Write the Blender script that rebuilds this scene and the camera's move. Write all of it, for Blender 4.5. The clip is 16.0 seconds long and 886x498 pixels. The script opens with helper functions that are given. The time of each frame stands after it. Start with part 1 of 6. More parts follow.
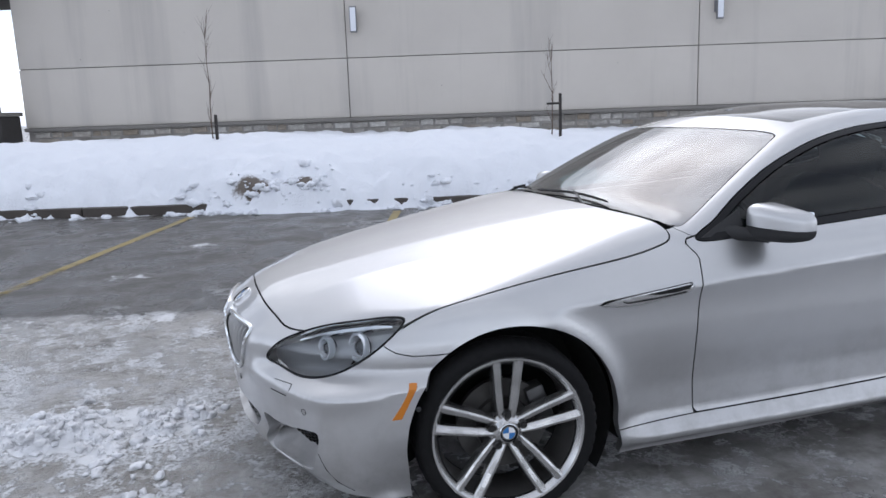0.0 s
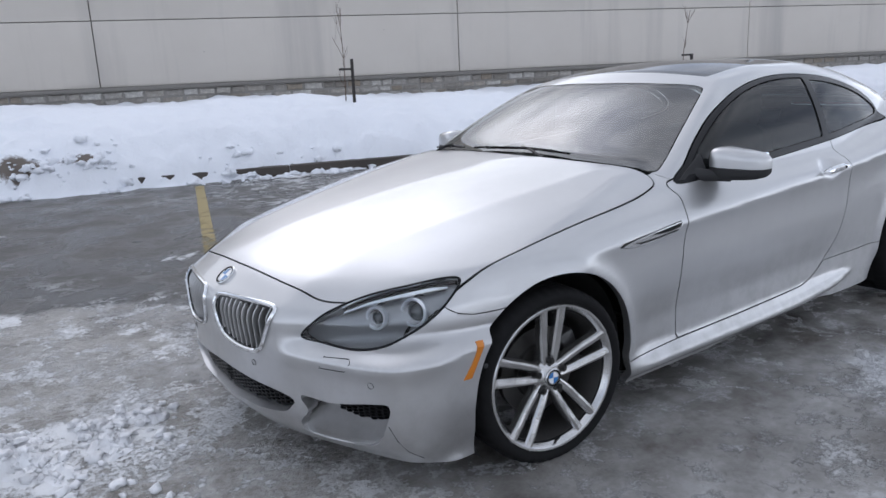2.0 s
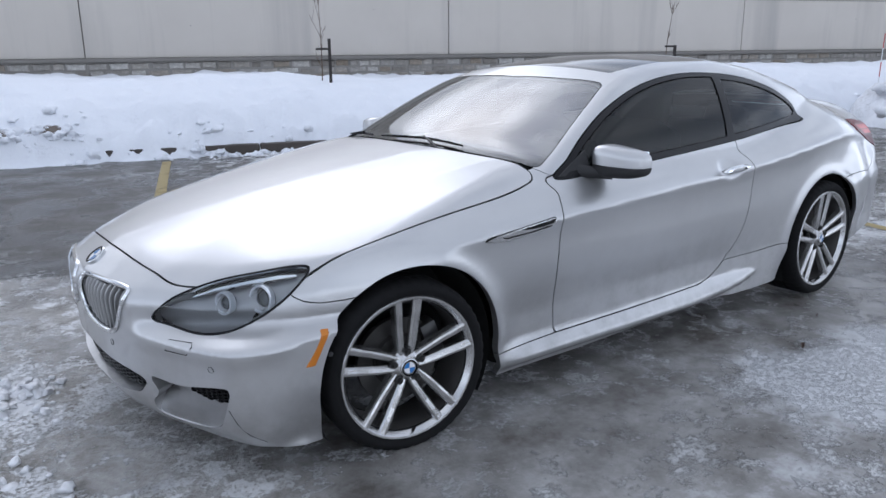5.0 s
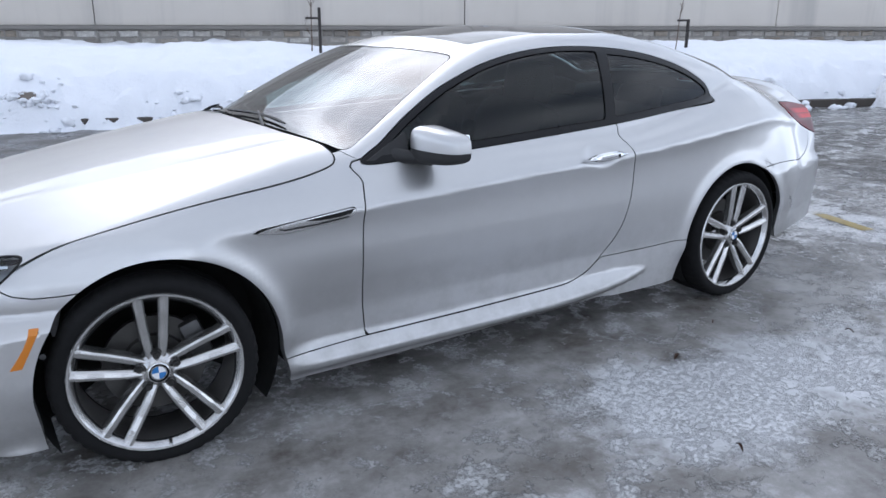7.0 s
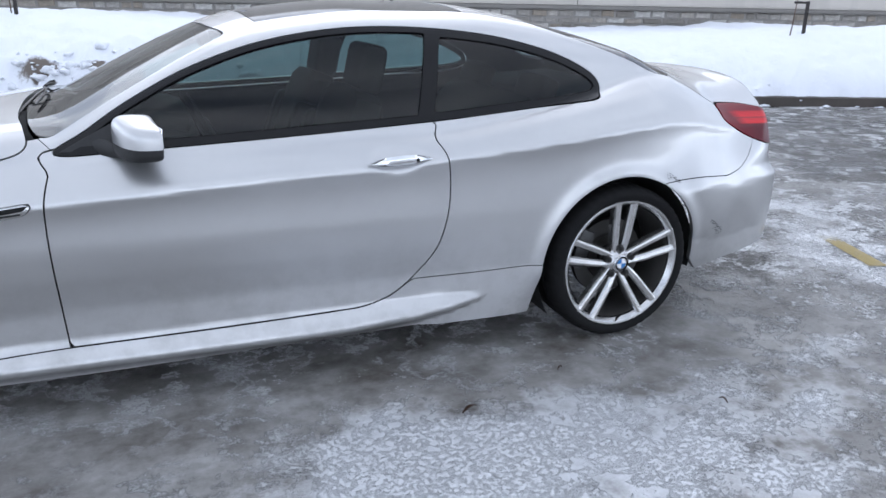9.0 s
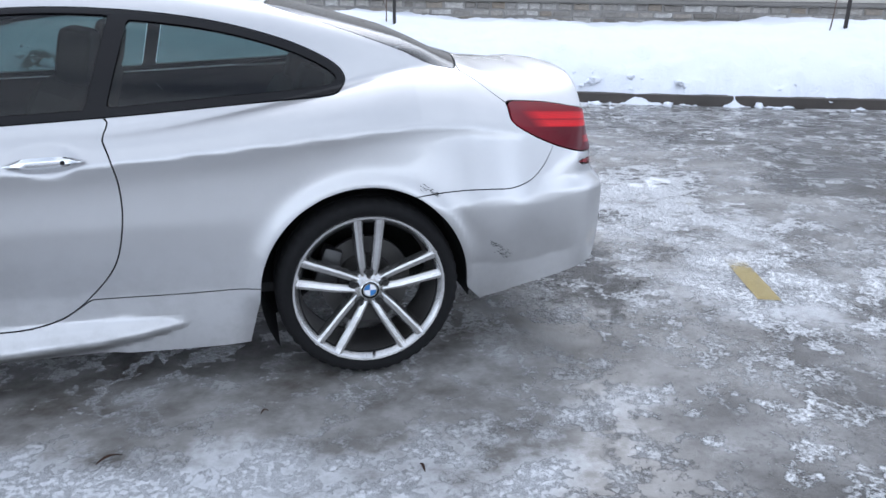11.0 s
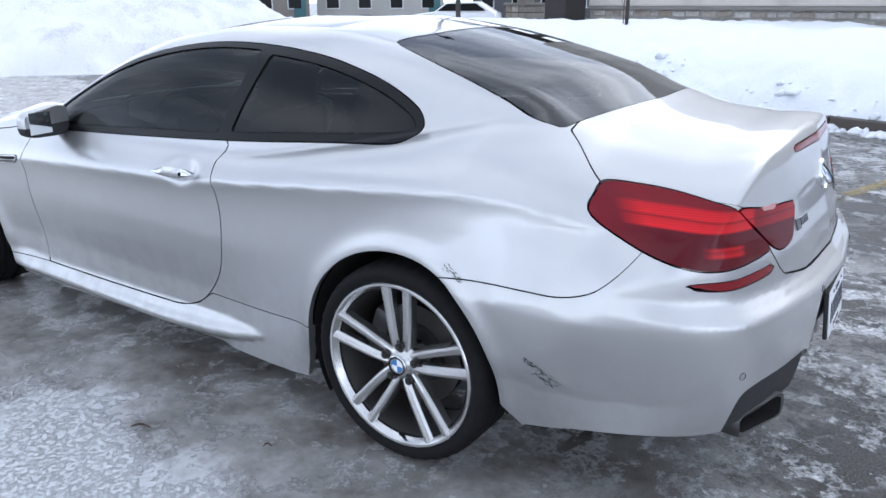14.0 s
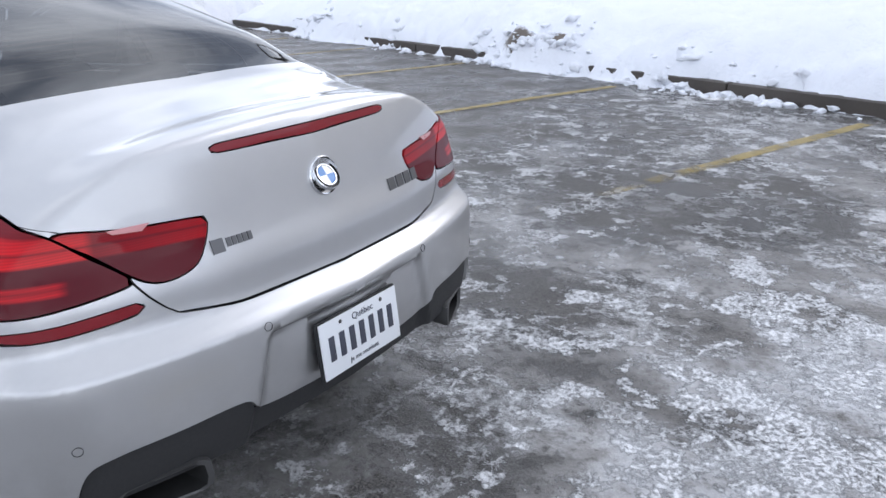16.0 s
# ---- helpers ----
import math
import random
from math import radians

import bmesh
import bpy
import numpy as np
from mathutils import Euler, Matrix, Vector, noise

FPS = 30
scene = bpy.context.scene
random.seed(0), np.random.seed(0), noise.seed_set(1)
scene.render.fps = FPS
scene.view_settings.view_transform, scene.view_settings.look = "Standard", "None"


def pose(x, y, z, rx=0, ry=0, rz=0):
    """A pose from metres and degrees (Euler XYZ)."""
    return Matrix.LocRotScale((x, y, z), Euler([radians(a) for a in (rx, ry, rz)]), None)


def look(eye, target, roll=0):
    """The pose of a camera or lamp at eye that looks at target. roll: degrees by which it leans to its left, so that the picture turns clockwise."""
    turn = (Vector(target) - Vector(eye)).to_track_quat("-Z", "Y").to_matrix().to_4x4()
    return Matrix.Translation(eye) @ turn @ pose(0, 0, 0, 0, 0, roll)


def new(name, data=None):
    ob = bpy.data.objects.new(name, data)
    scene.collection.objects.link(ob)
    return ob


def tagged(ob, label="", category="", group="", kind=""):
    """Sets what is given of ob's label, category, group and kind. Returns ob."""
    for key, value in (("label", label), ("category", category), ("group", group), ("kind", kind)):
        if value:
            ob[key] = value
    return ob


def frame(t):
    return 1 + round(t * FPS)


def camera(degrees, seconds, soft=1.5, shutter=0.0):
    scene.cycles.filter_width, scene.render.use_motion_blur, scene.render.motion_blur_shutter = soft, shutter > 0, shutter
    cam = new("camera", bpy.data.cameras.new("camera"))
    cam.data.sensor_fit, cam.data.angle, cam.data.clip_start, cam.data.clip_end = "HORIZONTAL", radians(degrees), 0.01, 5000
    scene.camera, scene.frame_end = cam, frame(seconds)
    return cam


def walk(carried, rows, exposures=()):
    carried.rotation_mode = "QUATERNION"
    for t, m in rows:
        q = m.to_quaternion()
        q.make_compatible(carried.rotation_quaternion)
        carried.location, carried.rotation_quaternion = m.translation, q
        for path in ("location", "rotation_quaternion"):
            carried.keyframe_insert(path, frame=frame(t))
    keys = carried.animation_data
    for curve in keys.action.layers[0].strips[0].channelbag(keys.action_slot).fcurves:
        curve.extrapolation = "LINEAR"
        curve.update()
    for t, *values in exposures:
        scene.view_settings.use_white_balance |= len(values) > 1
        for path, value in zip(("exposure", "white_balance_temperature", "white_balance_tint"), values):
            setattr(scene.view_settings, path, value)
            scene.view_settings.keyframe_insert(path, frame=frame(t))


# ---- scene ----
cam = camera(61.5, 16.0)
PATH = [
    (0, (-0.918, -3.054, 1.381), (-0.318, -1.181, 1.015), -2.0),
    (0.5, (-1.259, -2.853, 1.311), (-0.549, -1.034, 0.88), -2.2),
    (1, (-1.582, -2.721, 1.362), (-0.912, -0.9, 0.876), -3.3),
    (1.5, (-1.702, -2.543, 1.326), (-0.904, -0.78, 0.822), -3.2),
    (2, (-1.776, -2.575, 1.374), (-0.591, -1.034, 0.903), -2.6),
    (2.5, (-1.88, -2.614, 1.396), (-0.558, -1.177, 0.963), -1.7),
    (3, (-1.82, -2.684, 1.384), (-0.457, -1.281, 0.966), 0.6),
    (3.5, (-1.592, -2.821, 1.356), (-0.228, -1.429, 0.908), 2.0),
    (4, (-1.487, -2.839, 1.389), (-0.164, -1.416, 0.917), 1.2),
    (4.2, (-1.472, -2.792, 1.397), (-0.171, -1.349, 0.92), 0.7),
    (6.3, (-0.882, -3.105, 1.352), (0.134, -1.479, 0.785), -1.3),
    (6.5, (-0.735, -3.105, 1.338), (0.29, -1.488, 0.761), -1.3),
    (7, (-0.46, -3.157, 1.371), (0.607, -1.569, 0.789), 0.2),
    (7.5, (-0.085, -3.276, 1.404), (0.881, -1.607, 0.874), 1.7),
    (8, (0.258, -3.291, 1.362), (1.031, -1.537, 0.791), 1.9),
    (8.5, (0.642, -3.3, 1.364), (1.348, -1.535, 0.742), 1.3),
    (9, (1.041, -3.396, 1.373), (1.751, -1.637, 0.736), 1.1),
    (9.5, (1.361, -3.403, 1.396), (2.053, -1.64, 0.754), 1.3),
    (10, (1.784, -3.368, 1.354), (2.473, -1.602, 0.714), 1.2),
    (10.2, (1.922, -3.4, 1.375), (2.624, -1.64, 0.735), 1.3),
    (12.3, (3.206, -3.146, 1.23), (2.976, -1.271, 0.573), 0.6),
    (12.5, (3.292, -3.078, 1.26), (2.97, -1.217, 0.603), 0.8),
    (13, (3.563, -2.845, 1.296), (2.957, -1.052, 0.651), 1.0),
    (13.5, (3.864, -2.752, 1.376), (2.983, -1.077, 0.731), 0.7),
    (14, (4.154, -2.586, 1.411), (3.092, -1.013, 0.781), -0.2),
    (14.5, (4.399, -2.292, 1.367), (3.384, -0.676, 0.769), -1.1),
    (15, (4.746, -2.06, 1.368), (3.817, -0.405, 0.737), -1.3),
    (15.5, (4.944, -1.697, 1.391), (3.916, -0.115, 0.728), -0.6),
    (16, (5.144, -1.318, 1.384), (4.073, 0.212, 0.668), -0.9),
]
EXPOSURES = [(0.0, -0.14, 6660, 12), (1.0, -0.2, 6660, 12), (3.5, -0.24, 6500, 12), (6.5, 0.0, 6350, 11), (8.0, 0.2, 6380, 11), (9.0, 0.28, 6380, 11), (12.5, 0.44, 6270, 10), (14.5, 0.36, 6360, 11), (16.0, 0.28, 6640, 12)]
walk(cam, [(t, look(eye, target, roll)) for t, eye, target, roll in PATH], EXPOSURES)

# ---- light ----
world = bpy.data.worlds.new("sky")
scene.world = world
world.use_nodes = True
wt = world.node_tree
wt.nodes.clear()
w_out = wt.nodes.new("ShaderNodeOutputWorld")
w_bg = wt.nodes.new("ShaderNodeBackground")
w_sky = wt.nodes.new("ShaderNodeTexSky")
w_sky.sky_type, w_sky.sun_disc = "NISHITA", False
SUN_EL, SUN_AZ = 41.0, 15.0
w_sky.sun_elevation, w_sky.sun_rotation = radians(SUN_EL), radians(SUN_AZ)
w_sky.air_density, w_sky.dust_density = 1.0, 2.0
w_co = wt.nodes.new("ShaderNodeTexCoord")
w_map = wt.nodes.new("ShaderNodeMapping")
w_map.inputs["Scale"].default_value = (1.0, 1.0, 2.2)
w_no = wt.nodes.new("ShaderNodeTexNoise")
w_no.inputs["Scale"].default_value, w_no.inputs["Detail"].default_value, w_no.inputs["Roughness"].default_value = 3.2, 7.0, 0.55
w_ra = wt.nodes.new("ShaderNodeValToRGB")
w_ra.color_ramp.elements[0].position, w_ra.color_ramp.elements[0].color = 0.36, (3.9, 4.6, 6.0, 1)
w_ra.color_ramp.elements[1].position, w_ra.color_ramp.elements[1].color = 0.66, (11.9, 12.9, 14.6, 1)
w_mx = wt.nodes.new("ShaderNodeMix")
w_mx.data_type = "RGBA"
w_mx.inputs["Factor"].default_value = 0.86
wt.links.new(w_co.outputs["Generated"], w_map.inputs["Vector"])
wt.links.new(w_map.outputs["Vector"], w_no.inputs["Vector"])
wt.links.new(w_no.outputs["Fac"], w_ra.inputs["Fac"])
wt.links.new(w_sky.outputs["Color"], w_mx.inputs["A"])
wt.links.new(w_ra.outputs["Color"], w_mx.inputs["B"])
# the veil of cloud is brighter round the sun behind it
w_dot = wt.nodes.new("ShaderNodeVectorMath")
w_dot.operation = "DOT_PRODUCT"
w_dot.inputs[1].default_value = (math.sin(radians(SUN_AZ)) * math.cos(radians(SUN_EL)), math.cos(radians(SUN_AZ)) * math.cos(radians(SUN_EL)), math.sin(radians(SUN_EL)))
wt.links.new(w_co.outputs["Generated"], w_dot.inputs[0])
w_veil = wt.nodes.new("ShaderNodeMapRange")
w_veil.interpolation_type = "SMOOTHERSTEP"
w_veil.inputs["From Min"].default_value, w_veil.inputs["From Max"].default_value = 0.915, 1.0
w_veil.inputs["To Min"].default_value, w_veil.inputs["To Max"].default_value = 1.0, 3.0
wt.links.new(w_dot.outputs["Value"], w_veil.inputs["Value"])
# haze makes it paler towards the horizon
w_sep = wt.nodes.new("ShaderNodeSeparateXYZ")
wt.links.new(w_co.outputs["Generated"], w_sep.inputs[0])
w_haze = wt.nodes.new("ShaderNodeMapRange")
w_haze.interpolation_type = "SMOOTHSTEP"
w_haze.inputs["From Min"].default_value, w_haze.inputs["From Max"].default_value = 0.0, 0.5
w_haze.inputs["To Min"].default_value, w_haze.inputs["To Max"].default_value = 1.65, 0.86
wt.links.new(w_sep.outputs["Z"], w_haze.inputs["Value"])
w_both = wt.nodes.new("ShaderNodeMath")
w_both.operation = "MULTIPLY"
wt.links.new(w_veil.outputs["Result"], w_both.inputs[0])
wt.links.new(w_haze.outputs["Result"], w_both.inputs[1])
w_mul = wt.nodes.new("ShaderNodeVectorMath")
w_mul.operation = "SCALE"
wt.links.new(w_mx.outputs["Result"], w_mul.inputs[0])
wt.links.new(w_both.outputs[0], w_mul.inputs["Scale"])
wt.links.new(w_mul.outputs["Vector"], w_bg.inputs["Color"])
w_bg.inputs["Strength"].default_value = 0.138
wt.links.new(w_bg.outputs["Background"], w_out.inputs["Surface"])

sun = new("sun", bpy.data.lights.new("sun", "SUN"))
sun.data.energy, sun.data.angle, sun.data.color = 0.25, radians(70), (1.0, 0.98, 0.95)
sun_dir = Vector((math.sin(radians(SUN_AZ)) * math.cos(radians(SUN_EL)), math.cos(radians(SUN_AZ)) * math.cos(radians(SUN_EL)), math.sin(radians(SUN_EL))))
sun.matrix_world = look(sun_dir * 40, (0, 0, 0))

# ---- materials ----
class Nodes:
    """A short hand for building node materials."""

    def __init__(self, name):
        self.mat = bpy.data.materials.new(name)
        self.mat.use_nodes = True
        self.t = self.mat.node_tree
        self.bsdf = self.t.nodes["Principled BSDF"]
        self.co = self.t.nodes.new("ShaderNodeTexCoord").outputs["Object"]

    def node(self, kind, **props):
        n = self.t.nodes.new(kind)
        for k, v in props.items():
            if k == "operation":
                n.operation = v
            elif k == "data_type":
                n.data_type = v
            elif k == "blend_type":
                n.blend_type = v
        return n

    def put(self, sock, value):
        if isinstance(value, bpy.types.NodeSocket):
            self.t.links.new(value, sock)
        else:
            sock.default_value = value

    def geo(self, name):
        return self.t.nodes.new("ShaderNodeNewGeometry").outputs[name]

    def attr(self, name):
        n = self.t.nodes.new("ShaderNodeAttribute")
        n.attribute_name = name
        return n.outputs["Fac"]

    def info(self):
        return self.t.nodes.new("ShaderNodeObjectInfo").outputs["Random"]

    def noise(self, scale, detail=4.0, rough=0.55, vec=None, stretch=None):
        n = self.t.nodes.new("ShaderNodeTexNoise")
        n.inputs["Scale"].default_value, n.inputs["Detail"].default_value, n.inputs["Roughness"].default_value = scale, detail, rough
        v = vec or self.co
        if stretch:
            m = self.t.nodes.new("ShaderNodeMapping")
            m.inputs["Scale"].default_value = stretch
            self.t.links.new(v, m.inputs["Vector"])
            v = m.outputs["Vector"]
        self.t.links.new(v, n.inputs["Vector"])
        return n.outputs["Fac"]

    def voronoi(self, scale, feature="F1"):
        n = self.t.nodes.new("ShaderNodeTexVoronoi")
        n.feature = feature
        n.inputs["Scale"].default_value = scale
        self.t.links.new(self.co, n.inputs["Vector"])
        return n.outputs["Distance"]

    def ramp(self, fac, *stops):
        n = self.t.nodes.new("ShaderNodeValToRGB")
        el = n.color_ramp.elements
        while len(el) < len(stops):
            el.new(0.5)
        for e, (p, c) in zip(el, stops):
            e.position = p
            e.color = (c, c, c, 1) if isinstance(c, (int, float)) else (*c, 1)
        self.t.links.new(fac, n.inputs["Fac"])
        return n.outputs["Color"]

    def mix(self, fac, a, b, blend="MIX"):
        n = self.node("ShaderNodeMix", data_type="RGBA", blend_type=blend)
        self.put(n.inputs["Factor"], fac)
        for s, v in ((n.inputs["A"], a), (n.inputs["B"], b)):
            self.put(s, (*v, 1) if isinstance(v, tuple) and len(v) == 3 else v)
        return n.outputs["Result"]

    def math(self, op, a, b=0.0):
        n = self.node("ShaderNodeMath", operation=op)
        n.use_clamp = op == "MULTIPLY_ADD"
        self.put(n.inputs[0], a)
        self.put(n.inputs[1], b)
        return n.outputs[0]

    def bump(self, height, strength=0.4, distance=0.01):
        n = self.t.nodes.new("ShaderNodeBump")
        n.inputs["Strength"].default_value, n.inputs["Distance"].default_value = strength, distance
        self.t.links.new(height, n.inputs["Height"])
        self.t.links.new(n.outputs["Normal"], self.bsdf.inputs["Normal"])

    def set(self, **kw):
        names = dict(color="Base Color", rough="Roughness", metal="Metallic", coat="Coat Weight", coat_rough="Coat Roughness", trans="Transmission Weight",
                     ior="IOR", spec="Specular IOR Level", alpha="Alpha", sss="Subsurface Weight", emit="Emission Color", glow="Emission Strength")
        for k, v in kw.items():
            self.put(self.bsdf.inputs[names[k]], (*v, 1) if isinstance(v, tuple) and len(v) == 3 else v)
        return self.mat


def plain(name, color, rough=0.5, metal=0.0, var=0.15, scale=30.0, bump=0.0, **kw):
    """A material with a little variation of tone and gloss at two scales."""
    n = Nodes(name)
    f = n.math("MULTIPLY_ADD", n.noise(scale, 5.0), 0.6)
    g = n.noise(scale * 0.11, 3.0)
    dark = tuple(c * (1 - var) for c in color)
    light = tuple(min(1.0, c * (1 + var)) for c in color)
    n.set(color=n.mix(g, dark, light), rough=n.ramp(f, (0.2, max(0.02, rough * 0.85)), (0.9, min(1.0, rough * 1.2))), metal=metal, **kw)
    if bump:
        n.bump(n.noise(scale, 6.0), bump, 0.01)
    return n.mat


def paint():
    n = Nodes("silver_paint")
    film = n.noise(2.2, 5.0, 0.6)
    z = n.t.nodes.new("ShaderNodeSeparateXYZ")
    n.t.links.new(n.co, z.inputs[0])
    low = n.ramp(z.outputs["Z"], (0.16, 1.0), (0.55, 0.0))
    dirt = n.math("MULTIPLY", n.ramp(n.noise(9.0, 7.0, 0.65), (0.42, 0.0), (0.72, 1.0)), n.mix(0.12, low, (1, 1, 1)))
    base = n.mix(film, (0.51, 0.511, 0.514), (0.55, 0.55, 0.552))
    n.set(color=n.mix(n.math("MULTIPLY", dirt, 0.35), base, (0.20, 0.19, 0.175)), metal=0.88, rough=n.mix(dirt, (0.36,) * 3, (0.55,) * 3),
          coat=1.0, coat_rough=n.mix(dirt, n.ramp(n.noise(14.0, 6.0), (0.3, 0.015), (0.8, 0.05)), (0.25,) * 3))
    flake = n.noise(900.0, 1.0)
    n.bump(flake, 0.012, 0.002)
    return n.mat


def glass(name, tint, rough=0.015, ior=1.6):
    """A thin pane: it lets tinted light through and mirrors more at a slant."""
    n = Nodes(name)
    n.t.nodes.remove(n.bsdf)
    out = n.t.nodes["Material Output"]
    clear, gloss, mixer, fres = (n.t.nodes.new(k) for k in ("ShaderNodeBsdfTransparent", "ShaderNodeBsdfGlossy", "ShaderNodeMixShader", "ShaderNodeFresnel"))
    clear.inputs["Color"].default_value = (*tint, 1)
    fres.inputs["IOR"].default_value = ior
    n.t.links.new(n.ramp(n.noise(5.0, 6.0), (0.35, rough), (0.8, rough + 0.025)), gloss.inputs["Roughness"])
    n.t.links.new(fres.outputs[0], mixer.inputs[0])
    n.t.links.new(clear.outputs[0], mixer.inputs[1])
    n.t.links.new(gloss.outputs[0], mixer.inputs[2])
    n.t.links.new(mixer.outputs[0], out.inputs["Surface"])
    return n.mat


def red_lens():
    """Red plastic: two bright light guides with ribs in a dark smoky body."""
    n = Nodes("red_lens")
    c = n.t.nodes.new("ShaderNodeSeparateXYZ")
    n.t.links.new(n.co, c.inputs[0])
    away = n.math("SUBTRACT", 0.80, n.math("ABSOLUTE", c.outputs["Y"]))
    q = n.math("MULTIPLY", n.math("ADD", n.math("SUBTRACT", c.outputs["X"], 3.40), away), 0.707)
    h = n.math("ADD", n.math("ADD", c.outputs["Z"], 0.088), n.math("MULTIPLY", q, 0.06))
    along = n.ramp(q, (0.07, 0.0), (0.13, 1.0), (0.41, 1.0), (0.425, 0.25), (0.62, 0.5), (0.66, 0.0))
    upper = n.ramp(n.math("MULTIPLY", n.math("SUBTRACT", h, 0.90), 6.0), (0.36, 0.0), (0.39, 1.0), (0.50, 0.75), (0.52, 0.2), (0.55, 0.9), (0.66, 0.7), (0.70, 0.12))
    lower = n.math("MULTIPLY", n.ramp(n.math("MULTIPLY", n.math("SUBTRACT", h, 0.86), 6.0), (0.24, 0.0), (0.28, 0.8), (0.34, 0.3), (0.38, 0.7), (0.42, 0.0)), n.ramp(q, (0.24, 0.0), (0.27, 1.0), (0.36, 1.0), (0.38, 0.0)))
    w = n.t.nodes.new("ShaderNodeTexWave")
    w.bands_direction = "Z"
    w.inputs["Scale"].default_value, w.inputs["Distortion"].default_value = 60.0, 0.2
    n.t.links.new(n.co, w.inputs["Vector"])
    lit = n.math("MULTIPLY", n.math("MAXIMUM", n.math("MULTIPLY", along, upper), lower), n.ramp(w.outputs["Fac"], (0.0, 0.75), (1.0, 1.0)))
    body_red = n.mix(n.ramp(q, (0.0, 1.0), (0.16, 0.35)), (0.050, 0.003, 0.007), (0.17, 0.006, 0.014))
    n.set(color=n.mix(lit, body_red, (0.70, 0.014, 0.020)), rough=0.3, coat=0.3, coat_rough=0.02, spec=0.06)
    return n.mat


M = {}
M["paint"] = paint()
M["black_trim"] = plain("black_trim", (0.008, 0.008, 0.009), 0.22, scale=60, spec=0.22)
M["black_plastic"] = plain("black_plastic", (0.02, 0.02, 0.021), 0.6, scale=90, bump=0.1)
M["dark_inner"] = plain("dark_inner", (0.006, 0.006, 0.006), 0.85)
M["glass_wind"] = glass("windscreen_glass", (0.60, 0.69, 0.67), 0.010, 2.7)
M["glass_tint"] = glass("tinted_glass", (0.27, 0.36, 0.355), 0.012, 1.5)
M["glass_rear"] = glass("rear_glass", (0.28, 0.31, 0.32), 0.012, 1.9)
M["glass_roof"] = plain("roof_glass", (0.01, 0.01, 0.012), 0.06)
M["glass_clear"] = glass("lamp_glass", (0.93, 0.95, 0.96))
M["red_lens"] = red_lens()
M["red_dark"] = plain("dark_red_lens", (0.20, 0.012, 0.018), 0.2, var=0.2, scale=40, coat=0.4, spec=0.2)
M["amber"] = plain("amber_lens", (0.55, 0.17, 0.006), 0.3, coat=0.4)
M["chrome"] = plain("chrome", (0.75, 0.76, 0.77), 0.12, 1.0, 0.05)
M["alloy"] = plain("alloy", (0.56, 0.556, 0.55), 0.22, 0.95, 0.05, 18.0, coat=0.4)
M["alloy_dark"] = plain("dark_alloy", (0.09, 0.09, 0.09), 0.4, 0.7, 0.2)
M["rubber"] = plain("tyre_rubber", (0.009, 0.009, 0.0095), 0.75, 0.0, 0.35, 40.0, 0.25, spec=0.2)
M["disc_steel"] = plain("brake_steel", (0.09, 0.087, 0.083), 0.45, 0.8, 0.25, 60.0)
M["blue"] = plain("badge_blue", (0.02, 0.16, 0.42), 0.25, coat=0.6)
M["white"] = plain("badge_white", (0.78, 0.79, 0.80), 0.3, coat=0.6)
M["seat"] = plain("seat_leather", (0.012, 0.0115, 0.011), 0.6, spec=0.2)
M["headlining"] = plain("headlining", (0.25, 0.24, 0.23), 0.9)
M["plate"] = plain("plate_white", (0.72, 0.74, 0.76), 0.4, var=0.06)
M["plate_ink"] = plain("plate_ink", (0.05, 0.055, 0.075), 0.5)

# ---- mesh helpers ----
def part(name, bm, material, parent, label="", smooth=True):
    """A bmesh as one mesh object under a thing or a part."""
    mesh = bpy.data.meshes.new(name)
    bm.to_mesh(mesh)
    bm.free()
    if smooth:
        mesh.shade_smooth()
        mesh.set_sharp_from_angle(angle=radians(40))
    for m in material if isinstance(material, (list, tuple)) else [material]:
        mesh.materials.append(m)
    ob = new(name, mesh)
    ob.parent = parent
    if label:
        ob["label"] = label
    return ob


def box(bm, size, m=None, bevel=0.0, seg=2):
    """A bevelled block, centred, laid by a pose."""
    r = bmesh.ops.create_cube(bm, size=1.0, matrix=Matrix.Diagonal((*size, 1)))
    vs = r["verts"]
    if bevel:
        es = {e for v in vs for e in v.link_edges}
        b = bmesh.ops.bevel(bm, geom=list(es), offset=bevel, segments=seg, affect="EDGES", profile=0.6)
        vs = list({v for f in b["faces"] for v in f.verts} | {v for v in vs if v.is_valid})
    if m is not None:
        bmesh.ops.transform(bm, matrix=m, verts=vs)
    return vs


def lathe(bm, profile, n=48, axis="Y", m=None, closed=False):
    """Turn a profile of (radius, along) about an axis."""
    rings = []
    for i in range(n):
        a = 2 * math.pi * i / n
        c, s = math.cos(a), math.sin(a)
        ring = []
        for r, h in profile:
            co = {"Y": (r * c, h, r * s), "Z": (r * c, r * s, h), "X": (h, r * c, r * s)}[axis]
            ring.append(bm.verts.new(m @ Vector(co) if m is not None else co))
        rings.append(ring)
    k = len(profile)
    for i in range(n):
        a, b = rings[i], rings[(i + 1) % n]
        for j in range(k if closed else k - 1):
            bm.faces.new((a[j], b[j], b[(j + 1) % k], a[(j + 1) % k]))
    return rings


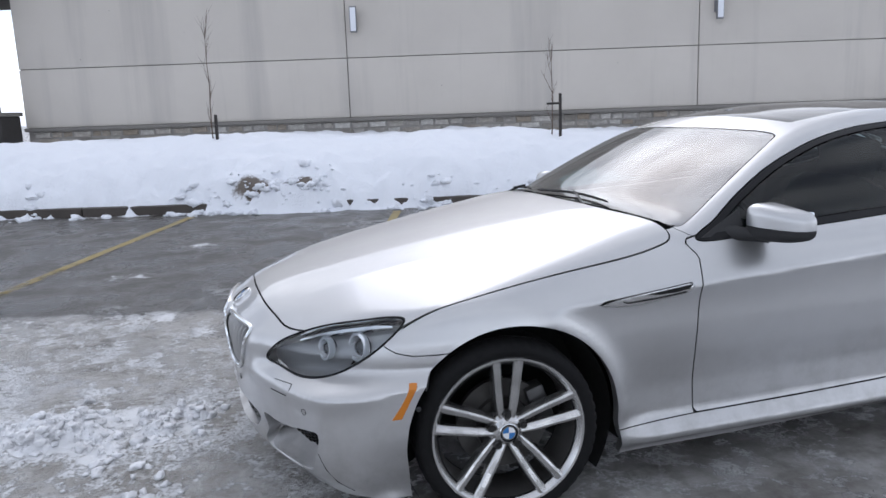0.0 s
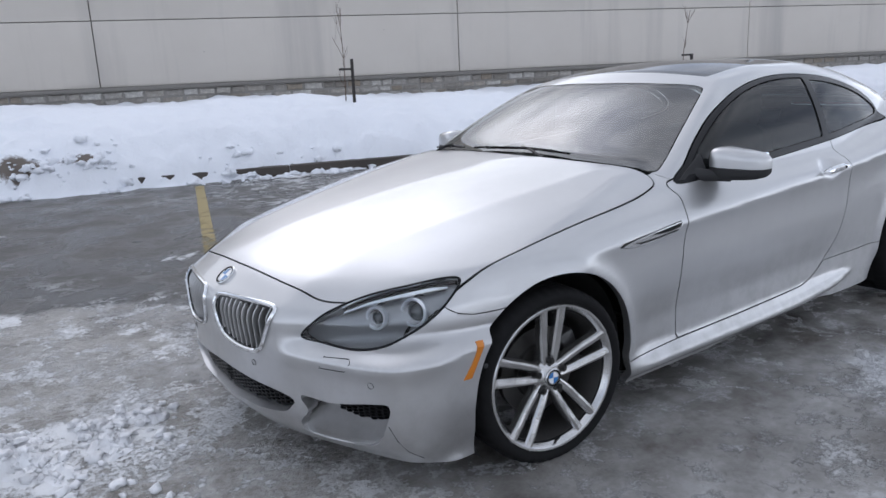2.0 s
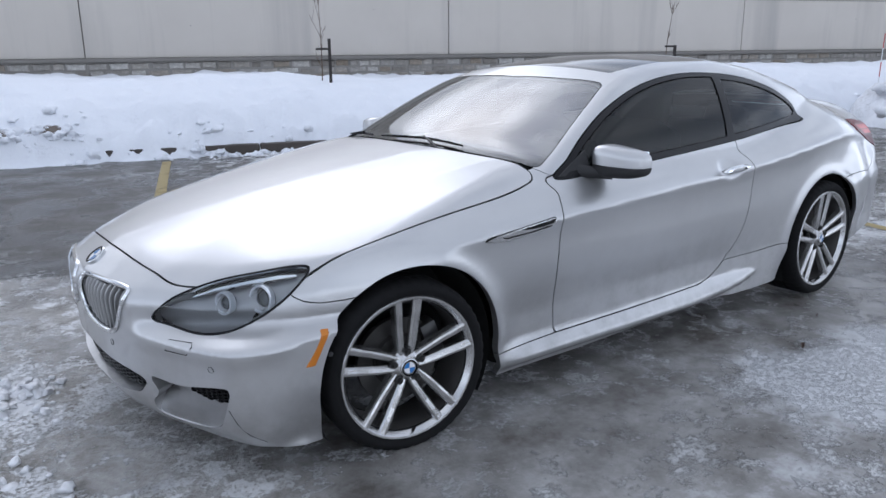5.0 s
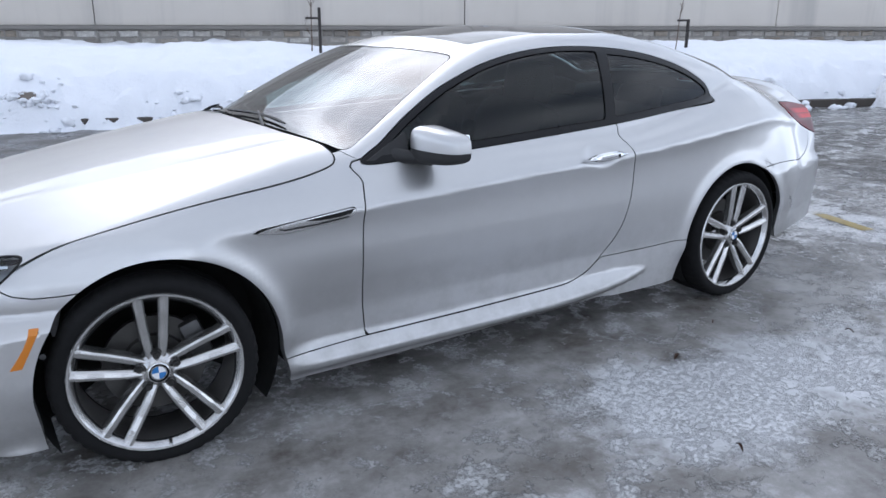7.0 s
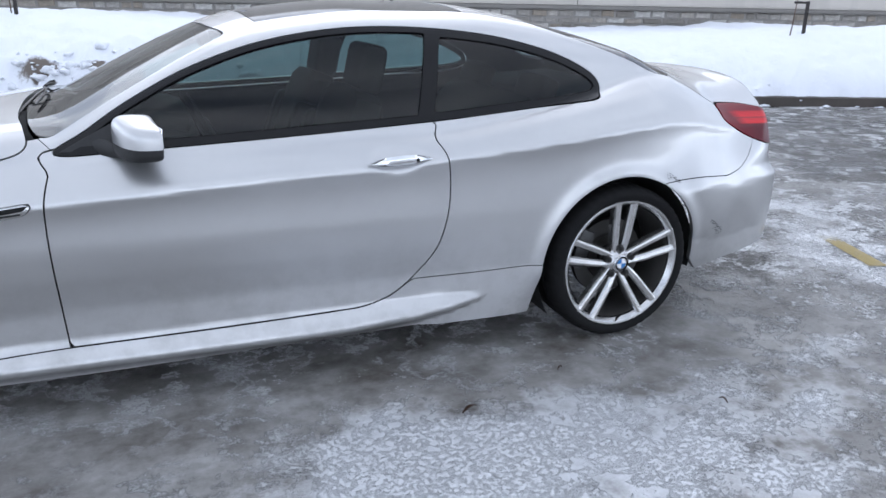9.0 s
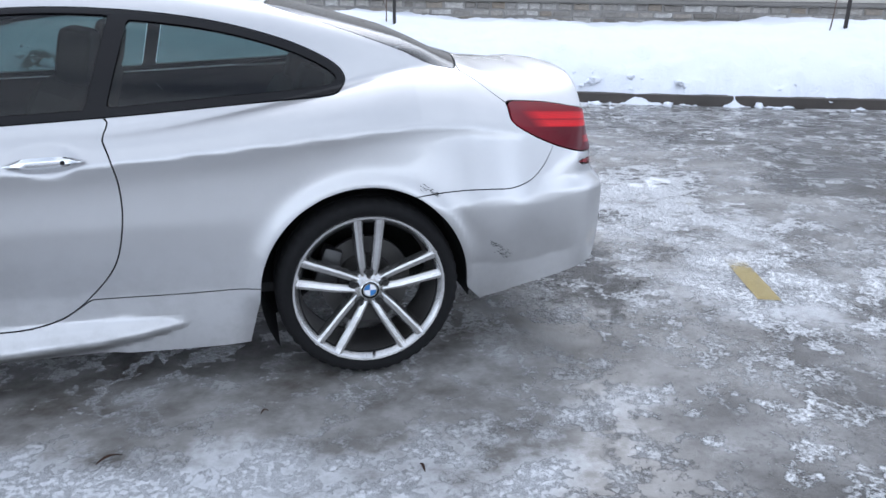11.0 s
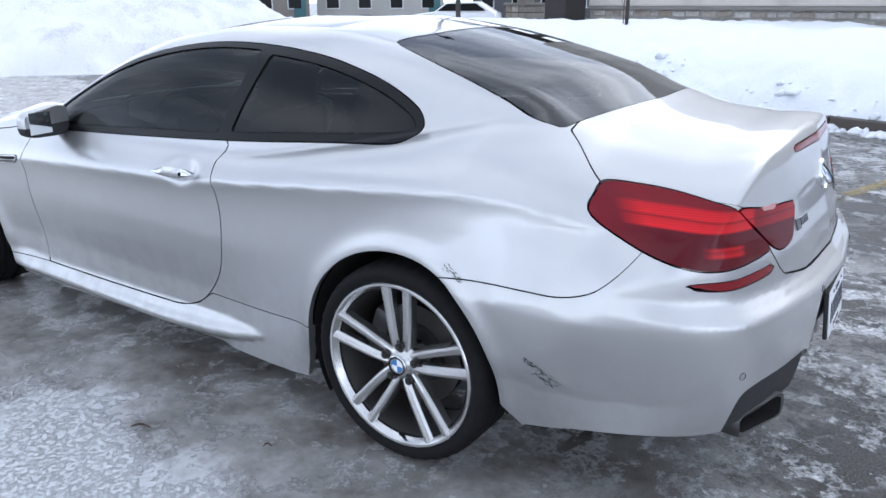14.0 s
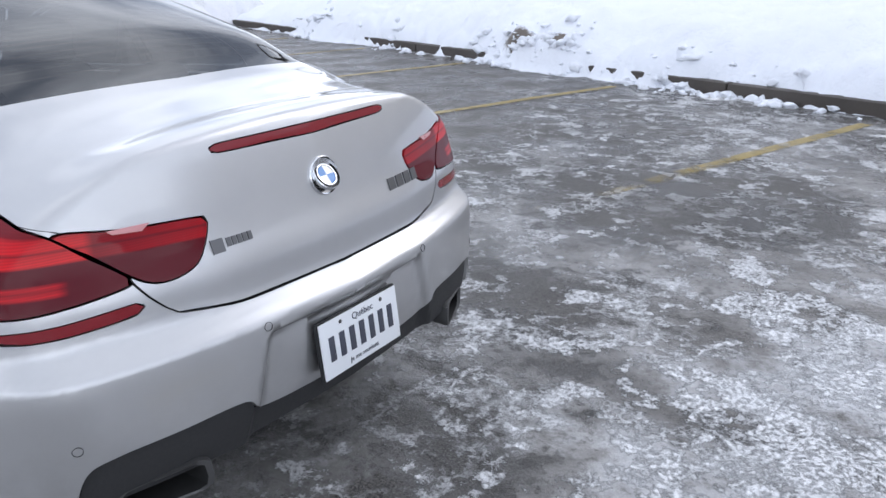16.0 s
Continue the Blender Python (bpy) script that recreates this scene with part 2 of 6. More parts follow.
def tube(bm, path, radius, n=8, cap=True):
    """A round bar along points; radius may be one number or one for each point."""
    pts = [Vector(p) for p in path]
    rs = radius if isinstance(radius, (list, tuple)) else [radius] * len(pts)
    rings, ref = [], None
    for i, p in enumerate(pts):
        d = (pts[min(i + 1, len(pts) - 1)] - pts[max(i - 1, 0)]).normalized()
        if ref is None:
            ref = d.orthogonal().normalized()
        u = (ref - d * ref.dot(d)).normalized()
        ref = u
        w = d.cross(u)
        rings.append([bm.verts.new(p + (u * math.cos(2 * math.pi * k / n) + w * math.sin(2 * math.pi * k / n)) * rs[i]) for k in range(n)])
    for a, b in zip(rings, rings[1:]):
        for k in range(n):
            bm.faces.new((a[k], a[(k + 1) % n], b[(k + 1) % n], b[k]))
    if cap:
        bm.faces.new(rings[0][::-1])
        bm.faces.new(rings[-1])


def prism(bm, ring, depth, m=None, inset=0.0):
    """A flat outline (u, v) given depth; the front is at w = 0, optionally drawn in."""
    ring = [Vector((u, v)) for u, v in ring]
    c = sum(ring, Vector((0, 0))) / len(ring)
    back = [Vector((p.x, p.y, -depth)) for p in ring]
    mid = [Vector((p.x, p.y, -inset)) for p in ring]
    front = [Vector((*(p + (c - p).normalized() * inset), 0)) for p in ring] if inset else None
    rows = [back, mid] + ([front] if front else [])
    made = [[bm.verts.new(m @ p if m is not None else p) for p in row] for row in rows]
    n = len(ring)
    for a, b in zip(made, made[1:]):
        for k in range(n):
            bm.faces.new((a[k], a[(k + 1) % n], b[(k + 1) % n], b[k]))
    bm.faces.new(made[-1])
    bm.faces.new(made[0][::-1])


def basis(o, x, z):
    """A pose with its origin, about its x and its z way."""
    z = Vector(z).normalized()
    x = (Vector(x) - z * Vector(x).dot(z)).normalized()
    y = z.cross(x)
    return Matrix((( x.x, y.x, z.x, o[0]), (x.y, y.y, z.y, o[1]), (x.z, y.z, z.z, o[2]), (0, 0, 0, 1)))



# ---- ground, kerb, snow and wall, laid out along the kerb ----
LOT = radians(-19.2)
LOT_M = Matrix.Rotation(LOT, 4, "Z")
KERB, WALL = 7.72, 16.0
CL, SL = math.cos(-LOT), math.sin(-LOT)


def lot(u, v, z=0.0):
    """A place from metres along the kerb and away from the car."""
    return LOT_M @ Vector((u, v, z))


def fbm(x, y, scale, octaves=4, seed=0.0):
    return noise.fractal(Vector((x * scale + seed, y * scale - seed, seed * 0.37)), 0.9, 2.1, octaves)


def sheet(name, us, vs, height, material, matrix, masks=None):
    """A grid of ground with a height and masks at each place."""
    nu, nv = len(us), len(vs)
    verts, cols = [], {k: [] for k in (masks or {})}
    for v in vs:
        for u in us:
            verts.append((u, v, height(u, v)))
            for k in cols:
                cols[k].append(masks[k](u, v))
    faces = [(j * nu + i, j * nu + i + 1, (j + 1) * nu + i + 1, (j + 1) * nu + i) for j in range(nv - 1) for i in range(nu - 1)]
    mesh = bpy.data.meshes.new(name)
    mesh.from_pydata(verts, [], faces)
    for k, c in cols.items():
        mesh.attributes.new(k, "FLOAT", "POINT").data.foreach_set("value", c)
    mesh.shade_smooth()
    mesh.materials.append(material)
    ob = new(name, mesh)
    ob.matrix_world = matrix
    return ob


def bell(u, v, cu, cv_, ru, rv):
    return math.exp(-(((u - cu) / ru) ** 2) - (((v - cv_) / rv) ** 2))


def ice_at(x, y):
    """How far the asphalt is covered with ice, 0 to 1."""
    v = SL * x + CL * y
    a = 0.66 - 0.16 * max(0.0, min(1.0, (v - 0.2) / 1.5)) - 0.62 * max(0.0, min(1.0, (v - 1.85 + 0.5 * fbm(x, y, 0.7, 3, 8.0)) / 0.45)) * max(0.0, min(1.0, (3.2 - x) / 3.0))
    a += 0.30 * bell(x, y, 1.4, -2.2, 2.6, 1.5) + 0.25 * bell(x, y, -2.2, 0.4, 1.9, 1.8) + 0.34 * bell(x, y, 4.6, 0.9, 1.3, 1.8) + 0.45 * bell(x, y, -2.0, 0.5, 1.6, 1.3) - 0.3 * bell(x, y, -1.6, 2.6, 0.5, 0.3)
    a += 0.45 * fbm(x, y, 0.6, 5, 3.1)
    return max(0.0, min(1.0, a))


def pale_at(x, y):
    """Where the ice is milky, plus unseen near ground paled to throw light at the car."""
    a = 0.03 + 1.05 * bell(x, y, 1.75, -1.52, 0.50, 0.36) + 0.72 * bell(x, y, 2.55, -1.72, 0.65, 0.38) + 0.32 * bell(x, y, 3.45, -1.45, 0.45, 0.35) + 0.26 * bell(x, y, 0.9, -1.75, 0.5, 0.35) + 0.36 * bell(x, y, -2.0, 0.9, 1.4, 1.2) + 0.14 * bell(x, y, 4.4, 0.7, 0.9, 1.2) + 0.50 * bell(x, y, 5.1, 1.0, 0.55, 1.3) + 0.5 * bell(x, y, 4.75, -0.55, 0.5, 0.5)
    # unseen ground, paled as a reflector to brighten the car's near side
    a += 0.6 * max(0.0, min(1.0, (-2.7 - y) / 1.0))
    # less pale in a strip along the car's near side, and at one spot
    return a - 0.35 * bell(x, y, 1.2, -1.05, 2.6, 0.25) - 0.15 * bell(x, y, 1.1, -1.45, 0.22, 0.3)


def even_at(x, y):
    """Smooth grey ice beside the car, with few crusts."""
    a = max(0.0, min(1.0, (3.85 - x + 0.5 * fbm(x, y, 0.8, 3, 6.0)) / 0.5)) * max(0.0, min(1.0, (-0.2 - y) / 0.5)) * max(0.0, min(1.0, (x + 0.9) / 0.8))
    return a


def churn_at(x, y):
    """Broken, half-thawed ice before the car's nose, 0 to 1."""
    v = SL * x + CL * y
    a = max(0.0, min(1.0, (-0.35 - x + 0.3 * fbm(x, y, 0.9, 3, 4.0)) / 0.5)) * max(0.0, min(1.0, (2.2 - v + 0.5 * fbm(x, y, 0.7, 4, 8.0)) / 0.3))
    return a


def slush_at(x, y):
    """Loose white slush and snow on the ground, 0 to 1."""
    v = SL * x + CL * y
    a = -0.12 + 0.85 * bell(x, y, -1.75, 0.45, 0.75, 0.42) + 0.8 * bell(x, y, -2.15, -0.35, 0.5, 0.4) + 0.30 * bell(x, y, -1.25, -0.15, 0.35, 0.5) - 0.5 * bell(x, y, -2.05, 0.12, 0.45, 0.13) + 0.26 * bell(x, y, 5.2, 1.0, 0.7, 1.4)
    a += 0.4 * max(0.0, min(1.0, (v - KERB + 0.5) / 0.5)) * (1 if v < KERB + 0.3 else 0)
    a += 0.62 * fbm(x, y, 1.25, 6, 7.7)
    return max(0.0, min(1.0, a))


def ground_z(x, y):
    s, i = slush_at(x, y), ice_at(x, y)
    n = noise.noise(Vector((x * 9, y * 9, 2.0)))
    return -0.012 + 0.004 * fbm(x, y, 0.7, 3, 1.0) + 0.008 * i + 0.022 * s * (0.6 + 0.8 * n) * (s > 0.25)


def ground_material():
    """Gritty wet asphalt under grey ice, with pale frozen patches and ragged white crusts."""
    n = Nodes("icy_asphalt")
    ice, slush, pale, even, churn = n.attr("ice"), n.attr("slush"), n.attr("pale"), n.attr("even"), n.attr("churn")
    sub = lambda a, b: n.math("SUBTRACT", a, b)
    mul = lambda a, b: n.math("MULTIPLY", a, b)
    add = lambda a, b: n.math("ADD", a, b)
    fine, grit, big = n.noise(34.0, 8.0, 0.66), n.noise(130.0, 4.0, 0.68), n.noise(0.9, 5.0, 0.55)
    soft = n.noise(2.3, 6.0, 0.58, stretch=(1.0, 1.25, 1.0))
    rag = n.noise(4.2, 12.0, 0.72)
    mott = n.noise(11.0, 8.0, 0.68)
    cell = n.noise(60.0, 6.0, 0.7)
    speck = n.ramp(grit, (0.43, 0.0), (0.60, 1.0))
    asphalt = n.mix(speck, (0.027, 0.0245, 0.0218), (0.175, 0.162, 0.147))
    asphalt = n.mix(n.ramp(big, (0.40, 0.5), (0.62, 0.0)), asphalt, (0.045, 0.0435, 0.042))
    grey = n.mix(n.ramp(soft, (0.36, 0.0), (0.62, 1.0)), (0.075, 0.070, 0.064), (0.26, 0.253, 0.244))
    grey = n.mix(n.ramp(mott, (0.36, 0.55), (0.50, 0.0)), grey, (0.065, 0.061, 0.056))
    calm = n.mix(n.ramp(add(mul(soft, 0.55), mul(rag, 0.45)), (0.38, 0.0), (0.60, 1.0)), (0.110, 0.100, 0.088), (0.36, 0.352, 0.342))
    calm = n.mix(n.ramp(mott, (0.38, 0.22), (0.52, 0.0)), calm, (0.075, 0.068, 0.060))
    grey = n.mix(even, grey, calm)
    crumbly = n.mix(n.ramp(add(mul(rag, 0.6), mul(mott, 0.4)), (0.38, 0.0), (0.58, 1.0)), (0.20, 0.182, 0.158), (0.50, 0.485, 0.462))
    grey = n.mix(churn, grey, n.mix(n.ramp(soft, (0.34, 0.75), (0.44, 0.0)), crumbly, (0.085, 0.074, 0.062)))
    # milky ice, and the added pale reflector ground out of view
    milk_bounce = n.ramp(add(mul(sub(soft, 0.5), 1.5), add(mul(sub(rag, 0.5), 1.6), pale)), (0.24, 0.0), (0.70, 1.0))
    icy = n.mix(milk_bounce, grey, n.mix(fine, (0.40, 0.402, 0.41), (0.70, 0.71, 0.73)))
    icy = n.mix(mul(n.ramp(fine, (0.55, 0.0), (0.64, 0.6)), sub(1.0, n.math("MAXIMUM", mul(even, 0.9), mul(churn, 0.6)))), icy, (0.055, 0.052, 0.048))
    fi = n.ramp(add(add(ice, mul(n.math("MAXIMUM", even, churn), 0.5)), mul(sub(rag, 0.5), 1.3)), (0.42, 0.0), (0.53, 1.0))
    # crusts: broken rims along the edges of old ice, and thin scattered flakes
    rim = n.math("ABSOLUTE", sub(n.noise(1.5, 10.0, 0.70), 0.5))
    rims = mul(n.ramp(rim, (0.008, 1.0), (0.022, 0.0)), n.ramp(n.noise(2.7, 6.0, 0.6), (0.44, 0.0), (0.56, 1.0)))
    flake = n.ramp(add(add(mul(rag, 0.8), mul(slush, 0.18)), mul(pale, 0.10)), (0.452, 0.0), (0.470, 1.0))
    crust = mul(n.math("MAXIMUM", rims, flake), n.ramp(cell, (0.36, 0.0), (0.52, 1.0)))
    crust = mul(mul(crust, n.ramp(ice, (0.12, 0.10), (0.40, 1.0))), sub(1.0, mul(even, 0.72)))
    fs = n.ramp(add(slush, mul(sub(n.noise(10.0, 10.0, 0.74), 0.5), 1.3)), (0.42, 0.0), (0.50, 1.0))
    fs = n.math("MAXIMUM", fs, crust)
    col = n.mix(fs, n.mix(fi, asphalt, icy), n.mix(mott, (0.58, 0.58, 0.585), (0.88, 0.89, 0.90)))
    wet = n.ramp(n.noise(1.7, 6.0), (0.42, 0.18), (0.60, 0.5))
    sheen = n.ramp(sub(add(mul(n.noise(1.6, 6.0), 0.75), mul(fine, 0.25)), mul(even, 0.07)), (0.40, 0.05), (0.60, 0.40))
    n.set(color=col, rough=n.mix(fs, n.mix(fi, wet, sheen), (0.7,) * 3), spec=0.45)
    under = n.mix(fi, mul(grit, 0.9), mul(add(mul(rag, 1.1), add(mul(soft, 0.4), mul(fine, add(0.16, mul(churn, 0.55))))), sub(add(1.0, mul(churn, 0.7)), mul(even, 0.75))))
    n.bump(n.mix(fs, under, add(mul(cell, 0.5), 1.2)), 0.9, 0.016)
    return n.mat


def snow_material(name, clean, dirty, amount):
    n = Nodes(name)
    patch = n.noise(0.9, 7.0, 0.62)
    crumb = n.noise(24.0, 7.0, 0.65)
    f = n.math("MULTIPLY", n.ramp(n.math("ADD", n.math("MULTIPLY", patch, 0.6), n.math("MULTIPLY", crumb, 0.4)), (0.50, 0.0), (0.66, 1.0)), amount)
    f2 = n.math("MAXIMUM", f, n.ramp(n.math("ADD", n.attr("dirt"), n.math("MULTIPLY", n.math("SUBTRACT", crumb, 0.5), 0.7)), (0.42, 0.0), (0.64, 1.0)))
    n.set(color=n.mix(f2, n.mix(patch, clean, tuple(min(1, c * 1.06) for c in clean)), dirty), rough=0.8, sss=0.0)
    n.bump(n.math("ADD", crumb, n.math("MULTIPLY", n.noise(5.0, 5.0), 1.6)), 0.55, 0.03)
    return n.mat


M["ground"] = ground_material()
M["snow"] = snow_material("bank_snow", (0.80, 0.82, 0.86), (0.16, 0.135, 0.115), 0.0)
M["snow_pile"] = snow_material("ploughed_snow", (0.76, 0.77, 0.80), (0.33, 0.31, 0.29), 0.55)

far = [40, 65, 110, 200, 420, 900]
gx = [-v for v in far[::-1]] + list(np.arange(-30, -6, 1.0)) + list(np.arange(-6, 9.0, 0.055)) + list(np.arange(9.0, 30, 1.0)) + far
gy = [-v for v in far[::-1]] + list(np.arange(-30, -6, 1.0)) + list(np.arange(-6, -2.6, 0.2)) + list(np.arange(-2.6, 9.8, 0.055)) + list(np.arange(9.8, 32, 1.0)) + far
gxy = lambda a: abs(a) < 30
ground = sheet("ground", gx, gy, lambda x, y: ground_z(x, y) if gxy(x) and gxy(y) else -0.02, M["ground"], Matrix(), {"ice": ice_at, "slush": slush_at, "churn": churn_at, "pale": pale_at, "even": even_at})
tagged(ground, "wet asphalt car park with ice and slush", "ground", kind="structure")

M["kerb"] = plain("wet_kerb", (0.060, 0.050, 0.042), 0.6, var=0.5, scale=20, bump=0.6)


def kerb_piece():
    bm = bmesh.new()
    box(bm, (2.985, 0.16, 0.32), pose(0, 0, -0.03), 0.025)
    return bm


for i in range(17):
    mesh_ob = part("kerb", kerb_piece(), M["kerb"], None)
    mesh_ob.matrix_world = LOT_M @ pose(-25 + 3.0 * i, KERB + 0.08, 0.0)
    tagged(mesh_ob, "wet dirty concrete kerb under the snow bank", "kerb", kind="structure")


def bank_z(u, v):
    d = v - (KERB + 0.14 - 0.30 * bell(u, 0, -2.5, 0, 0.95, 1) - 0.3 * bell(u, 0, -8.6, 0, 1.6, 1) + 0.09 * fbm(u, 0.0, 0.45, 4, 5.0) + 0.06 * fbm(u, v, 2.2, 4, 2.0) + 0.09 * fbm(u, v, 4.5, 4, 6.0))
    if d < -0.35:
        return -0.15
    rise = 0.20 + 0.62 * (1 - math.exp(-max(d, 0) / 0.55)) + 0.32 * (1 - math.exp(-max(d, 0) / 1.1)) if d > 0 else 0.20 * max(0.0, 1 + d / 0.12) - 0.02
    lump = 0.075 * fbm(u, v, 1.6, 6, 9.0) * min(1.0, max(0.0, d) * 3) + 0.065 * fbm(u, v, 4.2, 5, 4.0) * math.exp(-max(d, 0) / 0.8) * min(1.0, max(0.0, d + 0.1) * 8)
    crest = 0.07 * fbm(u, 0, 0.35, 3, 11.0) * min(1, max(0, d) / 1.5)
    dip = 0.20 * max(0.0, min(1.0, (v - KERB - 1.7) / 3.5))
    left_end = 1.0 - 0.55 * max(0.0, min(1.0, (-u - 9.5) / 5))
    low = 0.05 + 0.12 * bell(u, 0, 4.6, 0, 2.6, 1) - 0.06 * bell(u, 0, -4.6, 0, 2.0, 1)
    return (rise + crest - dip - low * min(1.0, max(d, 0))) * left_end + lump


def bank_dirt(u, v):
    return 1.0 * bell(u, v, -2.93, KERB + 0.03, 0.30, 0.12) + 0.8 * bell(u, v, -2.15, KERB + 0.06, 0.30, 0.07) + 0.16 * math.exp(-(((v - KERB - 0.15) / 0.16) ** 2))


bank = sheet("snow_bank", list(np.arange(-26, -8, 0.3)) + list(np.arange(-8, 14, 0.07)) + list(np.arange(14, 30, 0.3)), list(np.arange(KERB - 0.5, KERB + 2.2, 0.06)) + list(np.arange(KERB + 2.2, WALL - 0.02, 0.3)) + [WALL - 0.02],
             bank_z, M["snow"], LOT_M, {"dirt": bank_dirt})
tagged(bank, "bank of old white snow along the kerb", "snow bank", kind="structure")

def wall_material():
    """Pale precast concrete with soft stains that run down from above."""
    n = Nodes("precast_wall")
    run = n.ramp(n.noise(0.55, 6.0, 0.6, stretch=(1.6, 1.0, 0.10)), (0.50, 0.0), (0.68, 1.0))
    blot = n.noise(0.8, 6.0, 0.6)
    grain = n.noise(45.0, 5.0)
    base = n.mix(blot, (0.50, 0.462, 0.415), (0.58, 0.54, 0.488))
    col = n.mix(n.math("MULTIPLY", run, 0.5), base, (0.30, 0.285, 0.27))
    pits = n.ramp(n.voronoi(1.3), (0.012, 1.0), (0.022, 0.0))
    n.set(color=n.mix(n.math("MULTIPLY", pits, 0.6), col, (0.10, 0.09, 0.08)), rough=0.88)
    n.bump(grain, 0.2, 0.006)
    return n.mat


M["wall"] = wall_material()
M["cap"] = plain("stone_cap", (0.19, 0.178, 0.162), 0.85, var=0.2, scale=12, bump=0.3)
M["joint"] = plain("joint_sealant", (0.27, 0.255, 0.235), 0.9, var=0.15, scale=15)
JOINTS = (-10.95, -2.58, 6.17, 15.45, 25.5)
for u0, u1 in zip(JOINTS, JOINTS[1:]):
    for z0, z1 in ((1.29, 2.74), (2.76, 6.2)):
        bm = bmesh.new()
        box(bm, (u1 - u0 - 0.024, 0.3, z1 - z0), pose((u0 + u1) / 2, WALL + 0.15, (z0 + z1) / 2), 0.012)
        ob = part("wall_panel", bm, M["wall"], None)
        ob.matrix_world = LOT_M
        tagged(ob, "pale grey precast concrete wall panel", "wall", kind="structure")
bm = bmesh.new()
box(bm, (36.4, 0.28, 6.3), pose(7.275, WALL + 0.2, 3.0))
ob = part("wall_core", bm, M["joint"], None)
ob.matrix_world = LOT_M
tagged(ob, "dark concrete core behind the wall panels", "wall", kind="structure")
bm = bmesh.new()
box(bm, (36.5, 0.36, 0.09), pose(7.275, WALL + 0.12, 1.240), 0.015)
ob = part("wall_cap", bm, M["cap"], None)
ob.matrix_world = LOT_M
tagged(ob, "weathered grey stone ledge above the stone base", "wall ledge", kind="structure")

# ---- the car's form: a few smooth curves along it, joined into one solid ----
def cv(*p):
    """A smooth curve through pairs (x, value), flat beyond its ends, without overshoot."""
    xs, ys = np.array([q[0] for q in p], float), np.array([q[1] for q in p], float)
    h, d = np.diff(xs), np.diff(ys) / np.diff(xs)
    m = np.zeros(len(xs))
    m[0], m[-1] = d[0], d[-1]
    for i in range(1, len(xs) - 1):
        if d[i - 1] * d[i] > 0:
            w1, w2 = 2 * h[i] + h[i - 1], h[i] + 2 * h[i - 1]
            m[i] = (w1 + w2) / (w1 / d[i - 1] + w2 / d[i])

    def at(x):
        x = np.clip(x, xs[0], xs[-1])
        i = np.clip(np.searchsorted(xs, x, side="right") - 1, 0, len(h) - 1)
        t = (x - xs[i]) / h[i]
        return (2 * t**3 - 3 * t**2 + 1) * ys[i] + (t**3 - 2 * t**2 + t) * h[i] * m[i] + (3 * t**2 - 2 * t**3) * ys[i + 1] + (t**3 - t**2) * h[i] * m[i + 1]

    return at


def smax(a, b, k):
    h = np.clip(0.5 + 0.5 * (a - b) / k, 0, 1)
    return b * (1 - h) + a * h + k * h * (1 - h)


def sstep(a, b, x):
    t = np.clip((x - a) / (b - a), 0, 1)
    return t * t * (3 - 2 * t)


AXLE_F, AXLE_R, HUB_Z = 0.0, 2.855, 0.325
half_width = cv((-0.9, 0.80), (-0.6, 0.85), (-0.32, 0.882), (0, 0.90), (0.4, 0.902), (0.75, 0.91), (1.3, 0.925), (1.9, 0.933), (2.5, 0.936), (2.9, 0.935), (3.2, 0.922), (3.35, 0.910), (3.47, 0.888), (3.7, 0.842), (3.9, 0.805), (4.1, 0.775))
crease_z = cv((-0.6, 0.63), (0, 0.70), (0.3, 0.725), (0.74, 0.745), (1.3, 0.775), (1.84, 0.80), (2.5, 0.852), (3.0, 0.897), (3.44, 0.93), (4.0, 0.95))
sill_edge = cv((0.08, -0.12), (0.13, -0.075), (0.165, -0.022), (0.183, -0.001), (0.196, 0.001), (0.235, -0.018), (0.262, -0.032), (0.31, -0.065), (0.4, -0.14), (1.2, -0.5))
hollow = cv((0.10, -0.036), (0.30, -0.036), (0.36, -0.035), (0.43, -0.025), (0.51, -0.011), (0.62, 0), (1.2, 0))
sill_rise = cv((1.65, 0.0), (1.9, 0.014), (2.15, 0.045), (2.40, 0.092), (2.6, 0.12))
end_low = cv((0.08, -0.09), (0.16, -0.045), (0.24, -0.018), (0.36, 0), (1.2, 0))
top_mid = cv((-1, 0.60), (-0.85, 0.665), (-0.745, 0.715), (-0.6, 0.760), (-0.4, 0.808), (0, 0.882), (0.4, 0.942), (0.65, 0.974), (0.8, 0.985), (1.2, 0.99), (2.0, 1.0), (2.6, 1.08), (3.1, 1.138), (3.3, 1.148), (3.6, 1.144), (3.84, 1.132), (4.1, 1.118))
top_drop = cv((-0.9, 0.28), (-0.675, 0.215), (-0.42, 0.12), (0, 0.085), (0.4, 0.06), (0.67, 0.048), (1.0, 0.07), (2.0, 0.09), (2.8, 0.11), (3.2, 0.10), (3.5, 0.12), (3.85, 0.13))
roof_mid = cv((-0.8, 0.05), (0.3, 0.745), (0.6, 0.925), (0.8, 1.035), (1.0, 1.138), (1.2, 1.232), (1.32, 1.28), (1.5, 1.325), (1.9, 1.362), (2.2, 1.362), (2.55, 1.325), (2.8, 1.272), (3.0, 1.222), (3.2, 1.165), (3.35, 1.115), (3.6, 0.99), (4.3, 0.45))
cabin_w = cv((0.5, 0.80), (1, 0.822), (2, 0.825), (2.5, 0.795), (2.8, 0.755), (3.1, 0.70), (3.3, 0.665), (3.6, 0.61))
